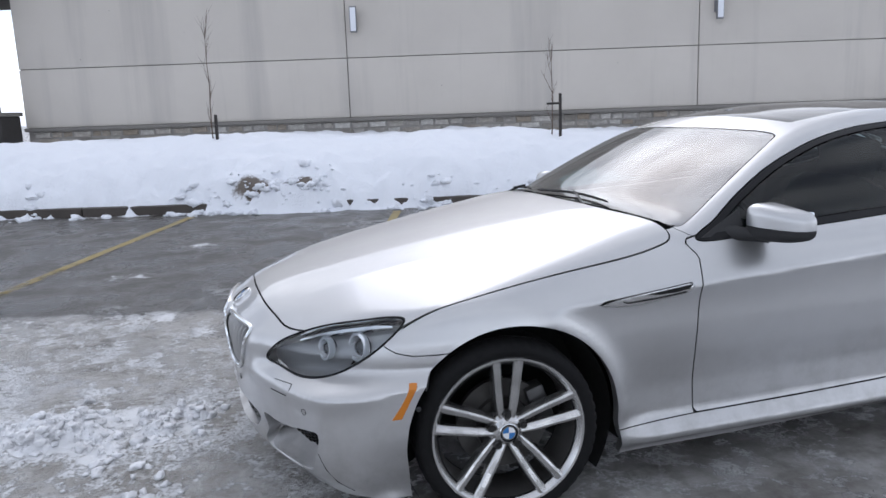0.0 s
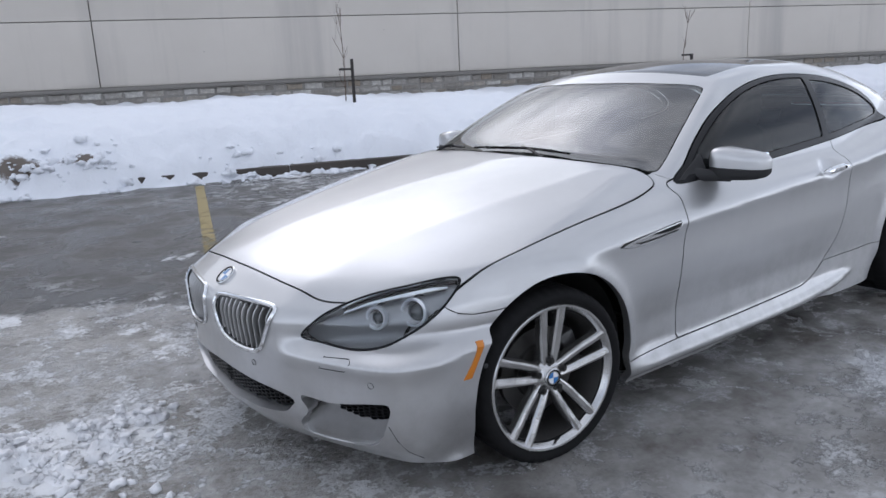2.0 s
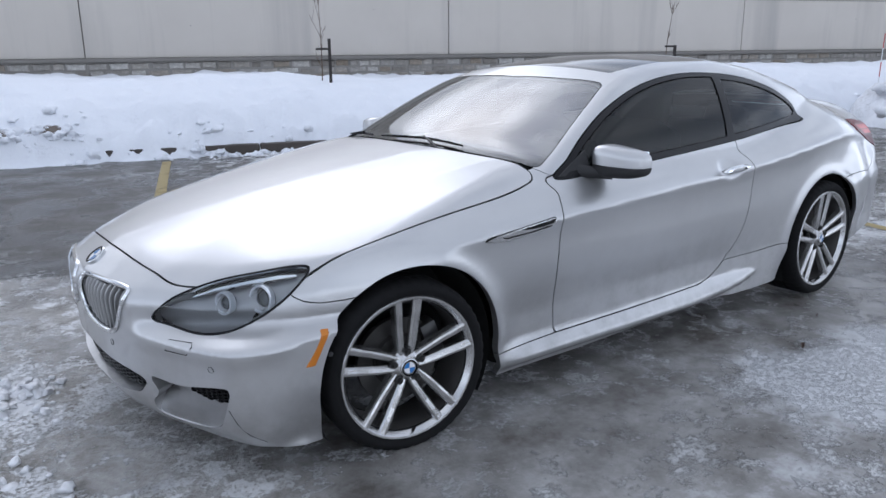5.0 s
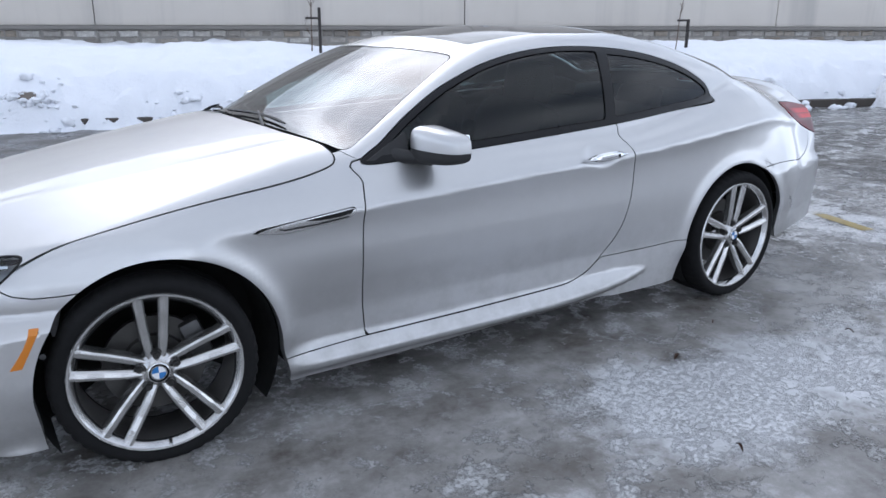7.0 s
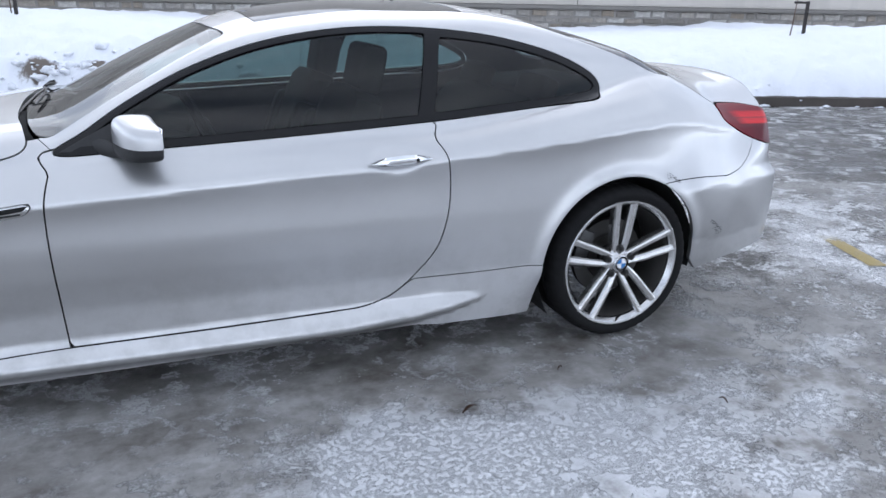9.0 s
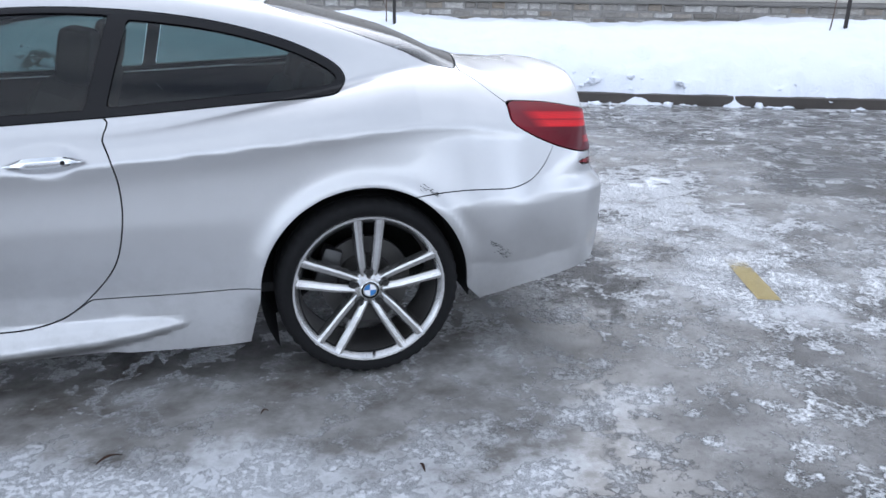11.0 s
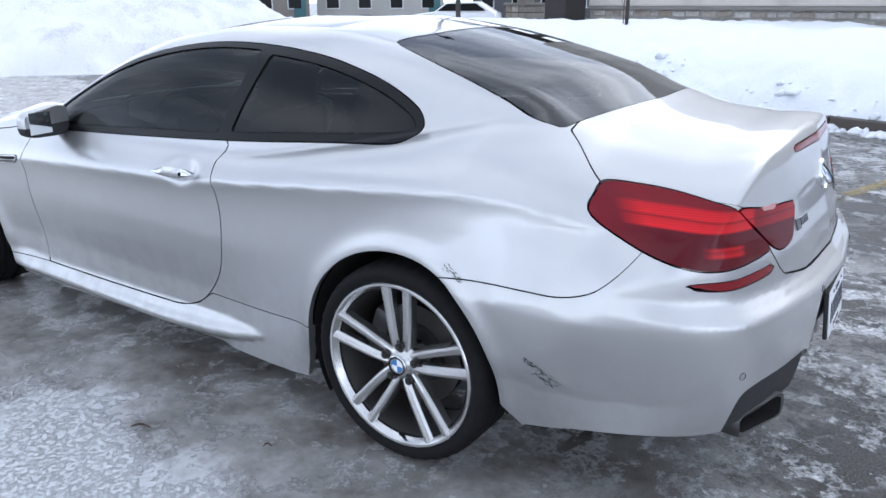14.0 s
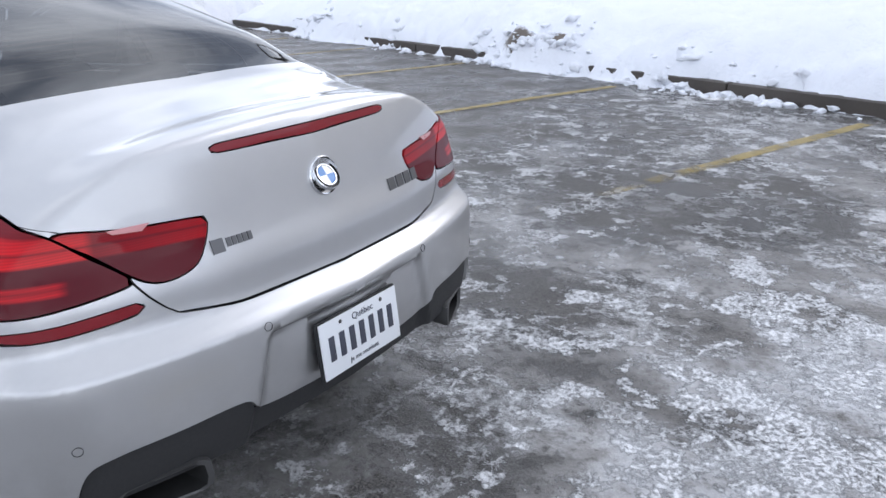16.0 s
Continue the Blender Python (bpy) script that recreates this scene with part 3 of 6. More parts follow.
nose_x = cv((0.08, -0.70), (0.16, -0.79), (0.22, -0.838), (0.30, -0.858), (0.42, -0.864), (0.50, -0.870), (0.58, -0.876), (0.63, -0.860), (0.67, -0.815), (0.72, -0.76), (0.8, -0.66))
nose_low = cv((0, 0), (0.2, 0.012), (0.4, 0.055), (0.5, 0.09), (0.6, 0.13), (0.7, 0.175), (0.8, 0.24), (0.86, 0.34), (0.92, 0.55), (1.1, 1.6))
nose_high = cv((0, 0), (0.2, 0.012), (0.39, 0.06), (0.47, 0.115), (0.6, 0.205), (0.71, 0.325), (0.8, 0.47), (0.88, 0.75), (1.1, 1.8))
tail_x = cv((0.1, 3.80), (0.2, 3.90), (0.3, 3.975), (0.42, 4.035), (0.55, 4.05), (0.66, 4.047), (0.72, 4.038), (0.75, 4.005), (0.775, 3.982), (0.85, 3.972), (0.92, 3.950), (0.98, 3.937), (1.05, 3.919), (1.105, 3.902), (1.135, 3.888), (1.2, 3.84))
tail_plan = cv((0, 0), (0.3, 0.022), (0.5, 0.065), (0.62, 0.105), (0.72, 0.15), (0.8, 0.24), (0.86, 0.37), (0.92, 0.65), (1.1, 1.8))


tail_fall = cv((3.05, 0), (3.2, 0.018), (3.3, 0.042), (3.4, 0.068), (3.5, 0.081), (3.7, 0.090), (3.9, 0.095))
tail_draw = cv((3.15, 0), (3.42, 0.025), (3.62, 0.045), (3.74, 0.060), (3.82, 0.072), (3.95, 0.090))


def body(p):
    """Below nought inside the car's body; near its skin about the distance in metres."""
    x, a, z = p[..., 0], np.abs(p[..., 1]), p[..., 2]
    x, z = x + tail_draw(x), z + tail_fall(x)
    t = z - crease_z(x)
    up, dn = 0.5 * (t + np.sqrt(t * t + 0.00012)), 0.5 * (np.sqrt(t * t + 0.00006) - t)
    mid = sstep(0.25, 0.6, x) * (1 - sstep(2.35, 2.6, x))
    rise = sill_rise(x)
    fill = hollow(z) * (1 - 0.55 * sstep(1.8, 2.35, x)) - 0.12 * (1 - sstep(0.20, 0.25, z)) * (1 - sstep(1.75, 2.05, x))
    low = mid * smax(sill_edge(z - rise) - 0.034 * sstep(2.0, 2.42, x), fill, 0.004) + (1 - mid) * end_low(z)
    cut = 0.021 * (1 - np.exp(-dn / 0.045)) * sstep(0.0, 0.7, x) * (1 - sstep(3.42, 3.62, x))
    flare = 0
    for ax in (AXLE_F, AXLE_R):
        r = np.hypot(x - (ax or 0.02), z - (HUB_Z if ax else 0.295)) - (0.380 if ax else 0.390)
        flare = flare + 0.014 * np.exp(-((r / 0.040) ** 2)) * sstep(0.18, 0.34, z) * (1 if ax else sstep(-0.34, -0.12, x))
    ledge = 0.016 * np.exp(-(((z - 0.50 - 0.14 * (x + 0.5)) / 0.035) ** 2)) * (1 - sstep(-0.62, -0.40, x))
    grip = 0.020 * np.exp(-((((x - 1.868) / 0.085) ** 2 + ((z - 0.832) / 0.042) ** 2) ** 2))
    over = z - 0.79
    taper = 0.21 * (over + np.sqrt(over * over + 0.006)) * sstep(2.45, 3.5, x)
    side = a - (half_width(x) - taper - 0.42 * up - 2.6 * up**2 * (1 + 0.5 * sstep(2.6, 3.4, x)) + low - cut + flare + ledge - grip)
    swage = 0.012 * np.exp(-np.sqrt((a - 0.40 - 0.18 * sstep(-0.7, 0.6, x)) ** 2 + 0.0006) / 0.07) * (1 - sstep(0.45, 0.75, x)) * sstep(-0.75, -0.4, x)
    lip = 0.016 * sstep(3.66, 3.82, x) * (1 - sstep(0.5, 0.72, a))
    deck = z - (top_mid(x) - top_drop(x) * (a / 0.8) ** 2.5 + swage + lip)
    hi = sstep(0.49, 0.56, z)
    front = nose_x(z) + (1 - hi) * nose_low(a) + hi * nose_high(a) - x - 0.007 * np.exp(-(((z - 0.480) / 0.030) ** 2)) * sstep(0.36, 0.46, a) * (1 - sstep(0.86, 0.92, a)) + 0.015 * np.exp(-(((z - 0.538) / 0.022) ** 2)) * sstep(0.42, 0.52, a)
    plate = 0.030 * (1 - sstep(0.30, 0.345, a + 0.25 * (z - 0.55))) * (1 - sstep(0.675, 0.70, z))
    fold = 0.66 + 0.15 * (x - 3.337)
    ridge = np.maximum(0.034 - 0.15 * np.sqrt((z - fold) ** 2 + 0.00003), 0) * sstep(3.0, 3.25, x)
    side = side - ridge - 0.022 * sstep(2.9, 3.1, x) * (1 - sstep(3.3, 3.6, x)) * sstep(0.3, 0.5, z) * (1 - sstep(0.62, 0.80, z))
    rear = x - (tail_x(z) - tail_plan(a) - plate + 0.4 * ridge)
    f = smax(side, deck * 0.95, 0.055)
    tz = z - 0.93
    wall = (a - (cabin_w(x) - 0.36 * np.maximum(tz, -0.1) - 0.62 * np.maximum(tz, 0) ** 2)) * 0.9
    roof = (z - (roof_mid(x) - 0.15 * a**2)) * 0.85
    g = smax(wall, roof, 0.075)
    f = -smax(-f, -g, 0.016)
    f = smax(f, front * 0.8, 0.05)
    return smax(f, rear * 0.9, 0.034 - 0.020 * sstep(0.98, 1.10, z) * (1 - sstep(0.5, 0.7, a)))


def slope(p, e=0.002):
    if len(p) == 1:
        d = np.concatenate([np.eye(3), -np.eye(3)]) * e
        v = body(p[0] + d)
        return ((v[:3] - v[3:]) / (2 * e))[None]
    out = np.empty_like(p)
    for i in range(3):
        d = np.zeros(3)
        d[i] = e
        out[..., i] = (body(p + d) - body(p - d)) / (2 * e)
    return out


def on_skin(p, n=3):
    for _ in range(n):
        g = slope(p)
        p = p - g * (body(p) / np.maximum((g * g).sum(-1), 0.1))[..., None]
    return p


def march(lo, hi, fixed):
    """Where the skin is met between two places along one axis, by halving."""
    a = np.array(fixed, float)
    axis = int(np.argwhere(np.isnan(a))[0, 0])
    for _ in range(3):
        p = np.tile(a, (40, 1))
        p[:, axis] = np.linspace(lo, hi, 40)
        out = np.argmax(body(p) >= 0)
        lo, hi = p[max(out - 1, 0), axis], p[out, axis]
    a[axis] = lo
    return Vector(a)


NAN = float("nan")
def side_at(x, z):
    return march(-0.3, -1.1, (x, NAN, z))
def rear_at(y, z):
    return march(3.3, 4.2, (NAN, y, z - 0.094))
def front_at(y, z):
    return march(0.0, -1.1, (NAN, y, z))
def top_at(x, y):
    return march(0.5, 1.6, (x, y, NAN))
def normal_at(p):
    g = slope(np.array(p, float)[None])[0]
    return Vector(g).normalized()


def skin_mesh(step):
    """The skin as quads: one vertex in each cell that it crosses."""
    xs, ys, zs = np.arange(-0.94, 4.14, step), np.arange(-62.5, 63) * step, np.arange(0.08, 1.42, step)
    f = np.empty((len(xs), len(ys), len(zs)))
    half = len(ys) // 2
    for i, x in enumerate(xs):
        p = np.stack(np.meshgrid([x], ys[half:], zs, indexing="ij"), -1)
        v = body(p)[0]
        f[i, half:], f[i, :half] = v, v[::-1]
    s = f < 0
    c = np.zeros(np.array(f.shape) - 1, int)
    for i in (0, 1):
        for j in (0, 1):
            for k in (0, 1):
                c += s[i:len(xs) - 1 + i, j:len(ys) - 1 + j, k:len(zs) - 1 + k]
    cells = np.argwhere((c > 0) & (c < 8))
    index = -np.ones(c.shape, int)
    index[tuple(cells.T)] = np.arange(len(cells))
    verts = np.stack([xs[cells[:, 0]], ys[cells[:, 1]], zs[cells[:, 2]]], -1) + step / 2
    verts = on_skin(verts, 5)
    quads = []
    for ax in range(3):
        n0 = [slice(1, -1)] * 3
        n1 = [slice(1, -1)] * 3
        n0[ax], n1[ax] = slice(0, -1), slice(1, None)
        diff = s[tuple(n0)] != s[tuple(n1)]
        e = np.argwhere(diff)
        off = np.ones(3, int)
        off[ax] = 0
        e = e + off
        inside = s[tuple(e.T)]
        b, d = [i for i in range(3) if i != ax]
        ring = []
        for db, dd in ((-1, -1), (0, -1), (0, 0), (-1, 0)):
            q = e.copy()
            q[:, b] += db
            q[:, d] += dd
            ring.append(index[tuple(q.T)])
        ring = np.stack(ring, -1)
        flip = inside if ax != 1 else ~inside
        ring[~flip] = ring[~flip][:, ::-1]
        quads.append(ring)
    quads = np.concatenate(quads)
    return verts, quads[(quads >= 0).all(1)]


def smooth_ring(pts, n=6):
    """A closed smooth curve through points of a plane."""
    p = np.array(pts, float)
    out = []
    for i in range(len(p)):
        a, b, c, d = p[i - 1], p[i], p[(i + 1) % len(p)], p[(i + 2) % len(p)]
        for t in np.arange(n) / n:
            out.append(0.5 * (2 * b + (c - a) * t + (2 * a - 5 * b + 4 * c - d) * t**2 + (3 * b - a - 3 * c + d) * t**3))
    return np.array(out)


def inside_of(pts, soft=True, n=6):
    """The distance of (u, v) from an outline, below nought inside."""
    ring = smooth_ring(pts, n) if soft else np.array(pts, float)
    nxt = np.roll(ring, -1, 0)

    def at(u, v):
        best, odd = np.full(u.shape, 9.0), np.zeros(u.shape, bool)
        for (ax, ay), (bx, by) in zip(ring, nxt):
            ex, ey = bx - ax, by - ay
            t = np.clip(((u - ax) * ex + (v - ay) * ey) / (ex * ex + ey * ey + 1e-12), 0, 1)
            best = np.minimum(best, np.hypot(u - ax - t * ex, v - ay - t * ey))
            if ay != by:
                odd ^= ((ay > v) != (by > v)) & (u < ex * (v - ay) / ey + ax)
        return np.where(odd, -best, best)

    return at


class Skin:
    """The skin, cut up into panels along smooth lines."""

    def __init__(self, verts, quads):
        self.v, self.q, self.p = [verts], quads, []
        self.n = len(verts)

    def points(self):
        if len(self.v) > 1:
            self.v = [np.concatenate(self.v)]
        return self.v[0]

    def cut(self, field, quads, polys, level):
        pts = self.points()
        f = field(pts) - level
        f = np.where(np.abs(f) < 1e-6, 1e-6, f)
        neg = f < 0
        k = neg[quads].sum(1)
        ins, outs, mixed = quads[k == 4], quads[k == 0], quads[(k > 0) & (k < 4)]
        pin, pout, made, add = [], [], {}, []
        for face in [tuple(r) for r in mixed] + polys:
            side = [neg[i] for i in face]
            if all(side):
                pin.append(face)
                continue
            if not any(side):
                pout.append(face)
                continue
            a, b = [], []
            for i, j in zip(face, face[1:] + face[:1]):
                (a if neg[i] else b).append(i)
                if neg[i] != neg[j]:
                    key = (min(i, j), max(i, j))
                    if key not in made:
                        t = f[i] / (f[i] - f[j])
                        made[key] = self.n + len(add)
                        add.append(pts[i] + (pts[j] - pts[i]) * t)
                    a.append(made[key])
                    b.append(made[key])
            if len(a) > 2:
                pin.append(tuple(a))
            if len(b) > 2:
                pout.append(tuple(b))
        if add:
            self.v.append(np.array(add))
            self.n += len(add)
        return ins, pin, outs, pout

    def take(self, field, gap=0.004):
        """Cut out what lies inside the field and return it; a gap is left round it."""
        ins, pin, outs, pout = self.cut(field, self.q, self.p, -gap / 2)
        if gap:
            _, _, outs, pout = self.cut(field, outs, pout, gap / 2)
        self.q, self.p = outs, pout
        return ins, pin

    def rest(self):
        return self.q, self.p


def split(skin, faces, field):
    """Faces by which side of a field they lie on, uncut."""
    pts = skin.points()
    q, p = faces
    f = field(pts)
    k = f[q].mean(1) < 0 if len(q) else np.zeros(0, bool)
    return (q[k], [c for c in p if np.mean([f[i] for i in c]) < 0]), (q[~k], [c for c in p if np.mean([f[i] for i in c]) >= 0])


def panel(name, skin, faces, material, parent, rim=0.012, lift=0.0, label="", rim_material=None, calm=0):
    """A panel of the skin as a mesh, its edges turned inwards; calm evens out its curve, as float glass has it."""
    pts = skin.points()
    q, p = faces
    polys = [tuple(int(i) for i in r) for r in q] + [tuple(int(i) for i in c) for c in p]
    used = sorted({i for c in polys for i in c})
    if not used:
        return None
    where = {i: n for n, i in enumerate(used)}
    v = pts[used]
    g = slope(v)
    g /= np.maximum(np.linalg.norm(g, axis=1), 1e-6)[:, None]
    v = v + g * (lift(v)[:, None] if callable(lift) else lift)
    polys = [tuple(where[i] for i in c) for c in polys]
    if calm:
        pairs = np.array(sorted({(i, j) for c in polys for a, b in zip(c, c[1:] + c[:1]) for i, j in ((a, b), (b, a))}))
        for _ in range(calm):
            total = g.copy()
            np.add.at(total, pairs[:, 0], g[pairs[:, 1]])
            g = total / np.maximum(np.linalg.norm(total, axis=1), 1e-6)[:, None]
    verts, norms = [tuple(r) for r in v], [tuple(r) for r in g]
    count = len(polys)
    if rim:
        edges = {}
        for c in polys:
            for i, j in zip(c, c[1:] + c[:1]):
                if (j, i) in edges:
                    edges[(j, i)] = 0
                else:
                    edges[(i, j)] = edges.get((i, j), 1)
        deep = {}
        for (i, j), one in list(edges.items()):
            if not one or (v[i, 2] < 0.10):
                continue
            mid = [Vector(v[j] - v[i])]
            out = mid[0].cross(Vector(g[i]))
            ring = []
            for k in (i, j):
                if k not in deep:
                    n = len(verts)
                    verts.extend([tuple(v[k]), tuple(v[k] - g[k] * rim)])
                    norms.extend([(0, 0, 0), (0, 0, 0)])
                    deep[k] = (n, n + 1)
                ring.append(deep[k])
            for n in (ring[0][0], ring[0][1], ring[1][0], ring[1][1]):
                norms[n] = tuple(Vector(norms[n]) + out.normalized()) if out.length else norms[n]
            polys.append((ring[0][0], ring[0][1], ring[1][1], ring[1][0]))
    mesh = bpy.data.meshes.new(name)
    mesh.from_pydata(verts, [], polys)
    mesh.materials.append(material)
    if rim_material:
        mesh.materials.append(rim_material)
        ids = np.zeros(len(polys), int)
        ids[count:] = 1
        mesh.polygons.foreach_set("material_index", ids)
    mesh.polygons.foreach_set("use_smooth", [True] * len(polys))
    mesh.normals_split_custom_set_from_vertices([Vector(n).normalized() if Vector(n).length > 0 else Vector((0, 0, 1)) for n in norms])
    ob = new(name, mesh)
    ob.parent = parent
    if label:
        ob["label"] = label
    return ob


car = tagged(new("car"), "silver two-door coupe parked on wet icy asphalt", "car")
verts, quads = skin_mesh(0.0165)
skin = Skin(verts, quads)
X, Y, Z = (lambda p: p[:, 0] + tail_draw(p[:, 0])), (lambda p: np.abs(p[:, 1])), (lambda p: p[:, 2] + tail_fall(p[:, 0]))
both = np.maximum

# below the sills and inside the wheel arches there is nothing
bottom_z = cv((-0.9, 0.185), (-0.7, 0.17), (-0.4, 0.125), (0.44, 0.135), (1.5, 0.15), (2.45, 0.155), (3.15, 0.20), (3.315, 0.290), (3.566, 0.373), (3.82, 0.410), (4.1, 0.43))
skin.take(lambda p: Z(p) - bottom_z(X(p)), 0)
for ax in (AXLE_F, AXLE_R):
    ahead, behind = (-0.12, 0.22) if ax == AXLE_F else (0.25, 1.35)
    def arch(p):
        u, low = X(p) - ax - (0.020 if ax == AXLE_F else -0.004), (0.295 if ax == AXLE_F else HUB_Z) - Z(p)
        reach = 0.385 if ax == AXLE_F else 0.376
        foot = both(u - reach - behind * low, -u - reach - ahead * low)
        return both(np.where(low > 0, foot, np.hypot(u, low) - reach), 0.5 - Y(p))
    skin.take(arch, 0)

# glass
def in_top(pts, z0=0.9, soft=True):
    f = inside_of(pts, soft, 5)
    return lambda p: both(f(X(p), Y(p)), z0 - Z(p))
def in_side(pts, a0=0.3, soft=True):
    f = inside_of(pts, soft, 5)
    return lambda p: both(f(X(p), Z(p)), a0 - Y(p))
def in_front(pts, x0=-0.3, soft=True):
    f = inside_of(pts, soft, 5)
    return lambda p: both(f(Y(p), Z(p)), X(p) - x0)
def in_rear(pts, x0=3.3, soft=True):
    f = inside_of(pts, soft, 5)
    return lambda p: both(f(Y(p), Z(p)), x0 - X(p))

left = lambda p: p[:, 1]
wind_ring = [(1.27, -0.2), (1.27, 0.0), (1.295, 0.3), (1.325, 0.46), (1.325, 0.545), (1.26, 0.585), (1.0, 0.668), (0.8, 0.725), (0.72, 0.72), (0.68, 0.6), (0.645, 0.3), (0.63, 0.0), (0.63, -0.2)]
wind = skin.take(in_top(wind_ring, 0.93), 0.006)
rear_ring = [(2.60, -0.2), (2.60, 0.0), (2.59, 0.3), (2.565, 0.45), (2.585, 0.52), (2.75, 0.56), (3.0, 0.592), (3.2, 0.605), (3.26, 0.57), (3.32, 0.3), (3.345, 0.0), (3.345, -0.2)]
rearw = skin.take(in_top(rear_ring, 0.93), 0.006)
DLO = [(0.765, 0.888), (0.86, 0.955), (1.0, 1.043), (1.2, 1.142), (1.45, 1.222), (1.75, 1.266), (2.05, 1.268), (2.35, 1.238), (2.6, 1.178), (2.76, 1.108), (2.812, 1.055), (2.795, 1.015), (2.72, 0.992), (2.4, 0.968), (2.0, 0.941), (1.5, 0.914), (1.0, 0.893)]
dlo_f = inside_of(DLO, True, 5)
dlo = skin.take(lambda p: both(dlo_f(X(p), Z(p)), 0.4 - Y(p)), 0.004)
side_skin = Skin(skin.points(), dlo[0])
side_skin.p = dlo[1]
side_skin.n = len(side_skin.v[0])
belt = lambda p: 0.022 - (Z(p) - (0.886 + 0.048 * (X(p) - 0.75)))
door_glass = side_skin.take(lambda p: np.maximum.reduce([dlo_f(X(p), Z(p)) + 0.020, X(p) - 1.972 - 0.28 * (Z(p) - 0.95), belt(p)]), 0.003)
quarter_glass = side_skin.take(lambda p: np.maximum.reduce([dlo_f(X(p), Z(p)) + 0.030, 2.035 + 0.28 * (Z(p) - 0.95) - X(p), belt(p)]), 0.003)
trim = side_skin.rest()

# lamps
def lamp_q(p):
    return (X(p) + 0.75) * 0.707 + (Y(p) - 0.47) * 0.707
HEAD = [(0.0, 0.548), (0.035, 0.592), (0.1, 0.635), (0.22, 0.676), (0.36, 0.703), (0.47, 0.718), (0.515, 0.708), (0.47, 0.645), (0.40, 0.588), (0.31, 0.540), (0.2, 0.526), (0.08, 0.535)]
head_f = inside_of(HEAD, True, 5)
head = skin.take(lambda p: both(head_f(lamp_q(p), Z(p)), X(p) + 0.2), 0.006)
def tail_q(p):
    return (X(p) - 3.44) * 0.707 + (0.80 - Y(p)) * 0.707
TAIL = [(-0.005, 0.957), (0.022, 0.995), (0.07, 1.026), (0.2, 1.030), (0.31, 1.014), (0.365, 0.998), (0.43, 0.945), (0.505, 0.885), (0.49, 0.870), (0.38, 0.858), (0.25, 0.858), (0.14, 0.880), (0.05, 0.920)]
tail_f = inside_of(TAIL, True, 5)
tail = skin.take(lambda p: both(tail_f(tail_q(p), Z(p)), 3.3 - X(p)), 0.005)
LID_LAMP = [(0.374, 0.998), (0.5, 0.983), (0.640, 0.973), (0.653, 0.957), (0.645, 0.912), (0.625, 0.876), (0.57, 0.862), (0.518, 0.880), (0.438, 0.944)]
lid_f = inside_of(LID_LAMP, True, 5)
tail_in = skin.take(lambda p: both(lid_f(tail_q(p), Z(p)), 3.6 - X(p)), 0.004)
REFL = [(0.208, 0.821), (0.25, 0.808), (0.40, 0.803), (0.515, 0.813), (0.522, 0.832), (0.51, 0.836), (0.40, 0.829), (0.27, 0.828)]
refl_f = inside_of(REFL, True, 4)
refl = skin.take(lambda p: both(refl_f(tail_q(p), Z(p)), 3.5 - X(p)), 0.003)
brake = skin.take(in_rear([(-0.1, 1.092), (0.15, 1.093), (0.285, 1.095), (0.297, 1.104), (0.283, 1.113), (0.15, 1.115), (-0.1, 1.115)], 3.6), 0.003)

# openings of the nose
kidney = skin.take(in_front([(0.048, 0.606), (0.052, 0.55), (0.082, 0.495), (0.16, 0.472), (0.27, 0.470), (0.325, 0.49), (0.36, 0.55), (0.385, 0.61), (0.37, 0.636), (0.25, 0.640), (0.10, 0.634), (0.06, 0.625)]), 0)
intake = skin.take(in_front([(-0.1, 0.362), (0.1, 0.362), (0.3, 0.352), (0.44, 0.334), (0.43, 0.300), (0.38, 0.268), (0.25, 0.250), (0.1, 0.246), (-0.1, 0.246)]), 0)
FOGM = [(0.475, 0.351), (0.56, 0.350), (0.64, 0.352), (0.74, 0.370), (0.780, 0.365), (0.772, 0.318), (0.752, 0.268), (0.68, 0.262), (0.59, 0.276), (0.555, 0.328), (0.49, 0.338)]
fog = skin.take(in_front([(0.475, 0.352), (0.60, 0.350), (0.74, 0.372), (0.785, 0.368), (0.775, 0.31), (0.745, 0.245), (0.70, 0.214), (0.58, 0.200), (0.47, 0.205), (0.455, 0.25), (0.50, 0.30)]), 0)

# small fittings set into the sides
VENT = [(0.322, 0.722), (0.36, 0.708), (0.43, 0.701), (0.56, 0.709), (0.66, 0.722), (0.686, 0.742), (0.69, 0.758), (0.62, 0.752), (0.50, 0.740)]
vent_f = in_side(VENT, 0.6)
vent = skin.take(vent_f, 0.003)
inner = skin.rest()

# panels
hood_ring = [(-0.745, -0.15), (-0.745, 0.0), (-0.735, 0.25), (-0.705, 0.42), (-0.665, 0.525), (-0.56, 0.645), (-0.43, 0.765), (-0.2, 0.802), (0.1, 0.818), (0.4, 0.818), (0.6, 0.80), (0.682, 0.765), (0.672, 0.65), (0.632, 0.4), (0.614, 0.0), (0.614, -0.15)]
hood = skin.take(in_top(hood_ring, 0.6), 0.006)
cowl = skin.take(in_top([(0.50, -0.2), (0.50, 0.5), (0.58, 0.69), (0.66, 0.735), (0.76, 0.70), (0.80, 0.5), (0.8, -0.2)], 0.8), 0)
edge_top = cv((3.15, 0.56), (3.25, 0.592), (3.477, 0.735), (4.2, 0.735))
edge_rear = cv((0.74, 0.30), (0.78, 0.44), (0.80, 0.475), (0.83, 0.505), (1.0, 0.632), (1.028, 0.735), (1.06, 1.0))
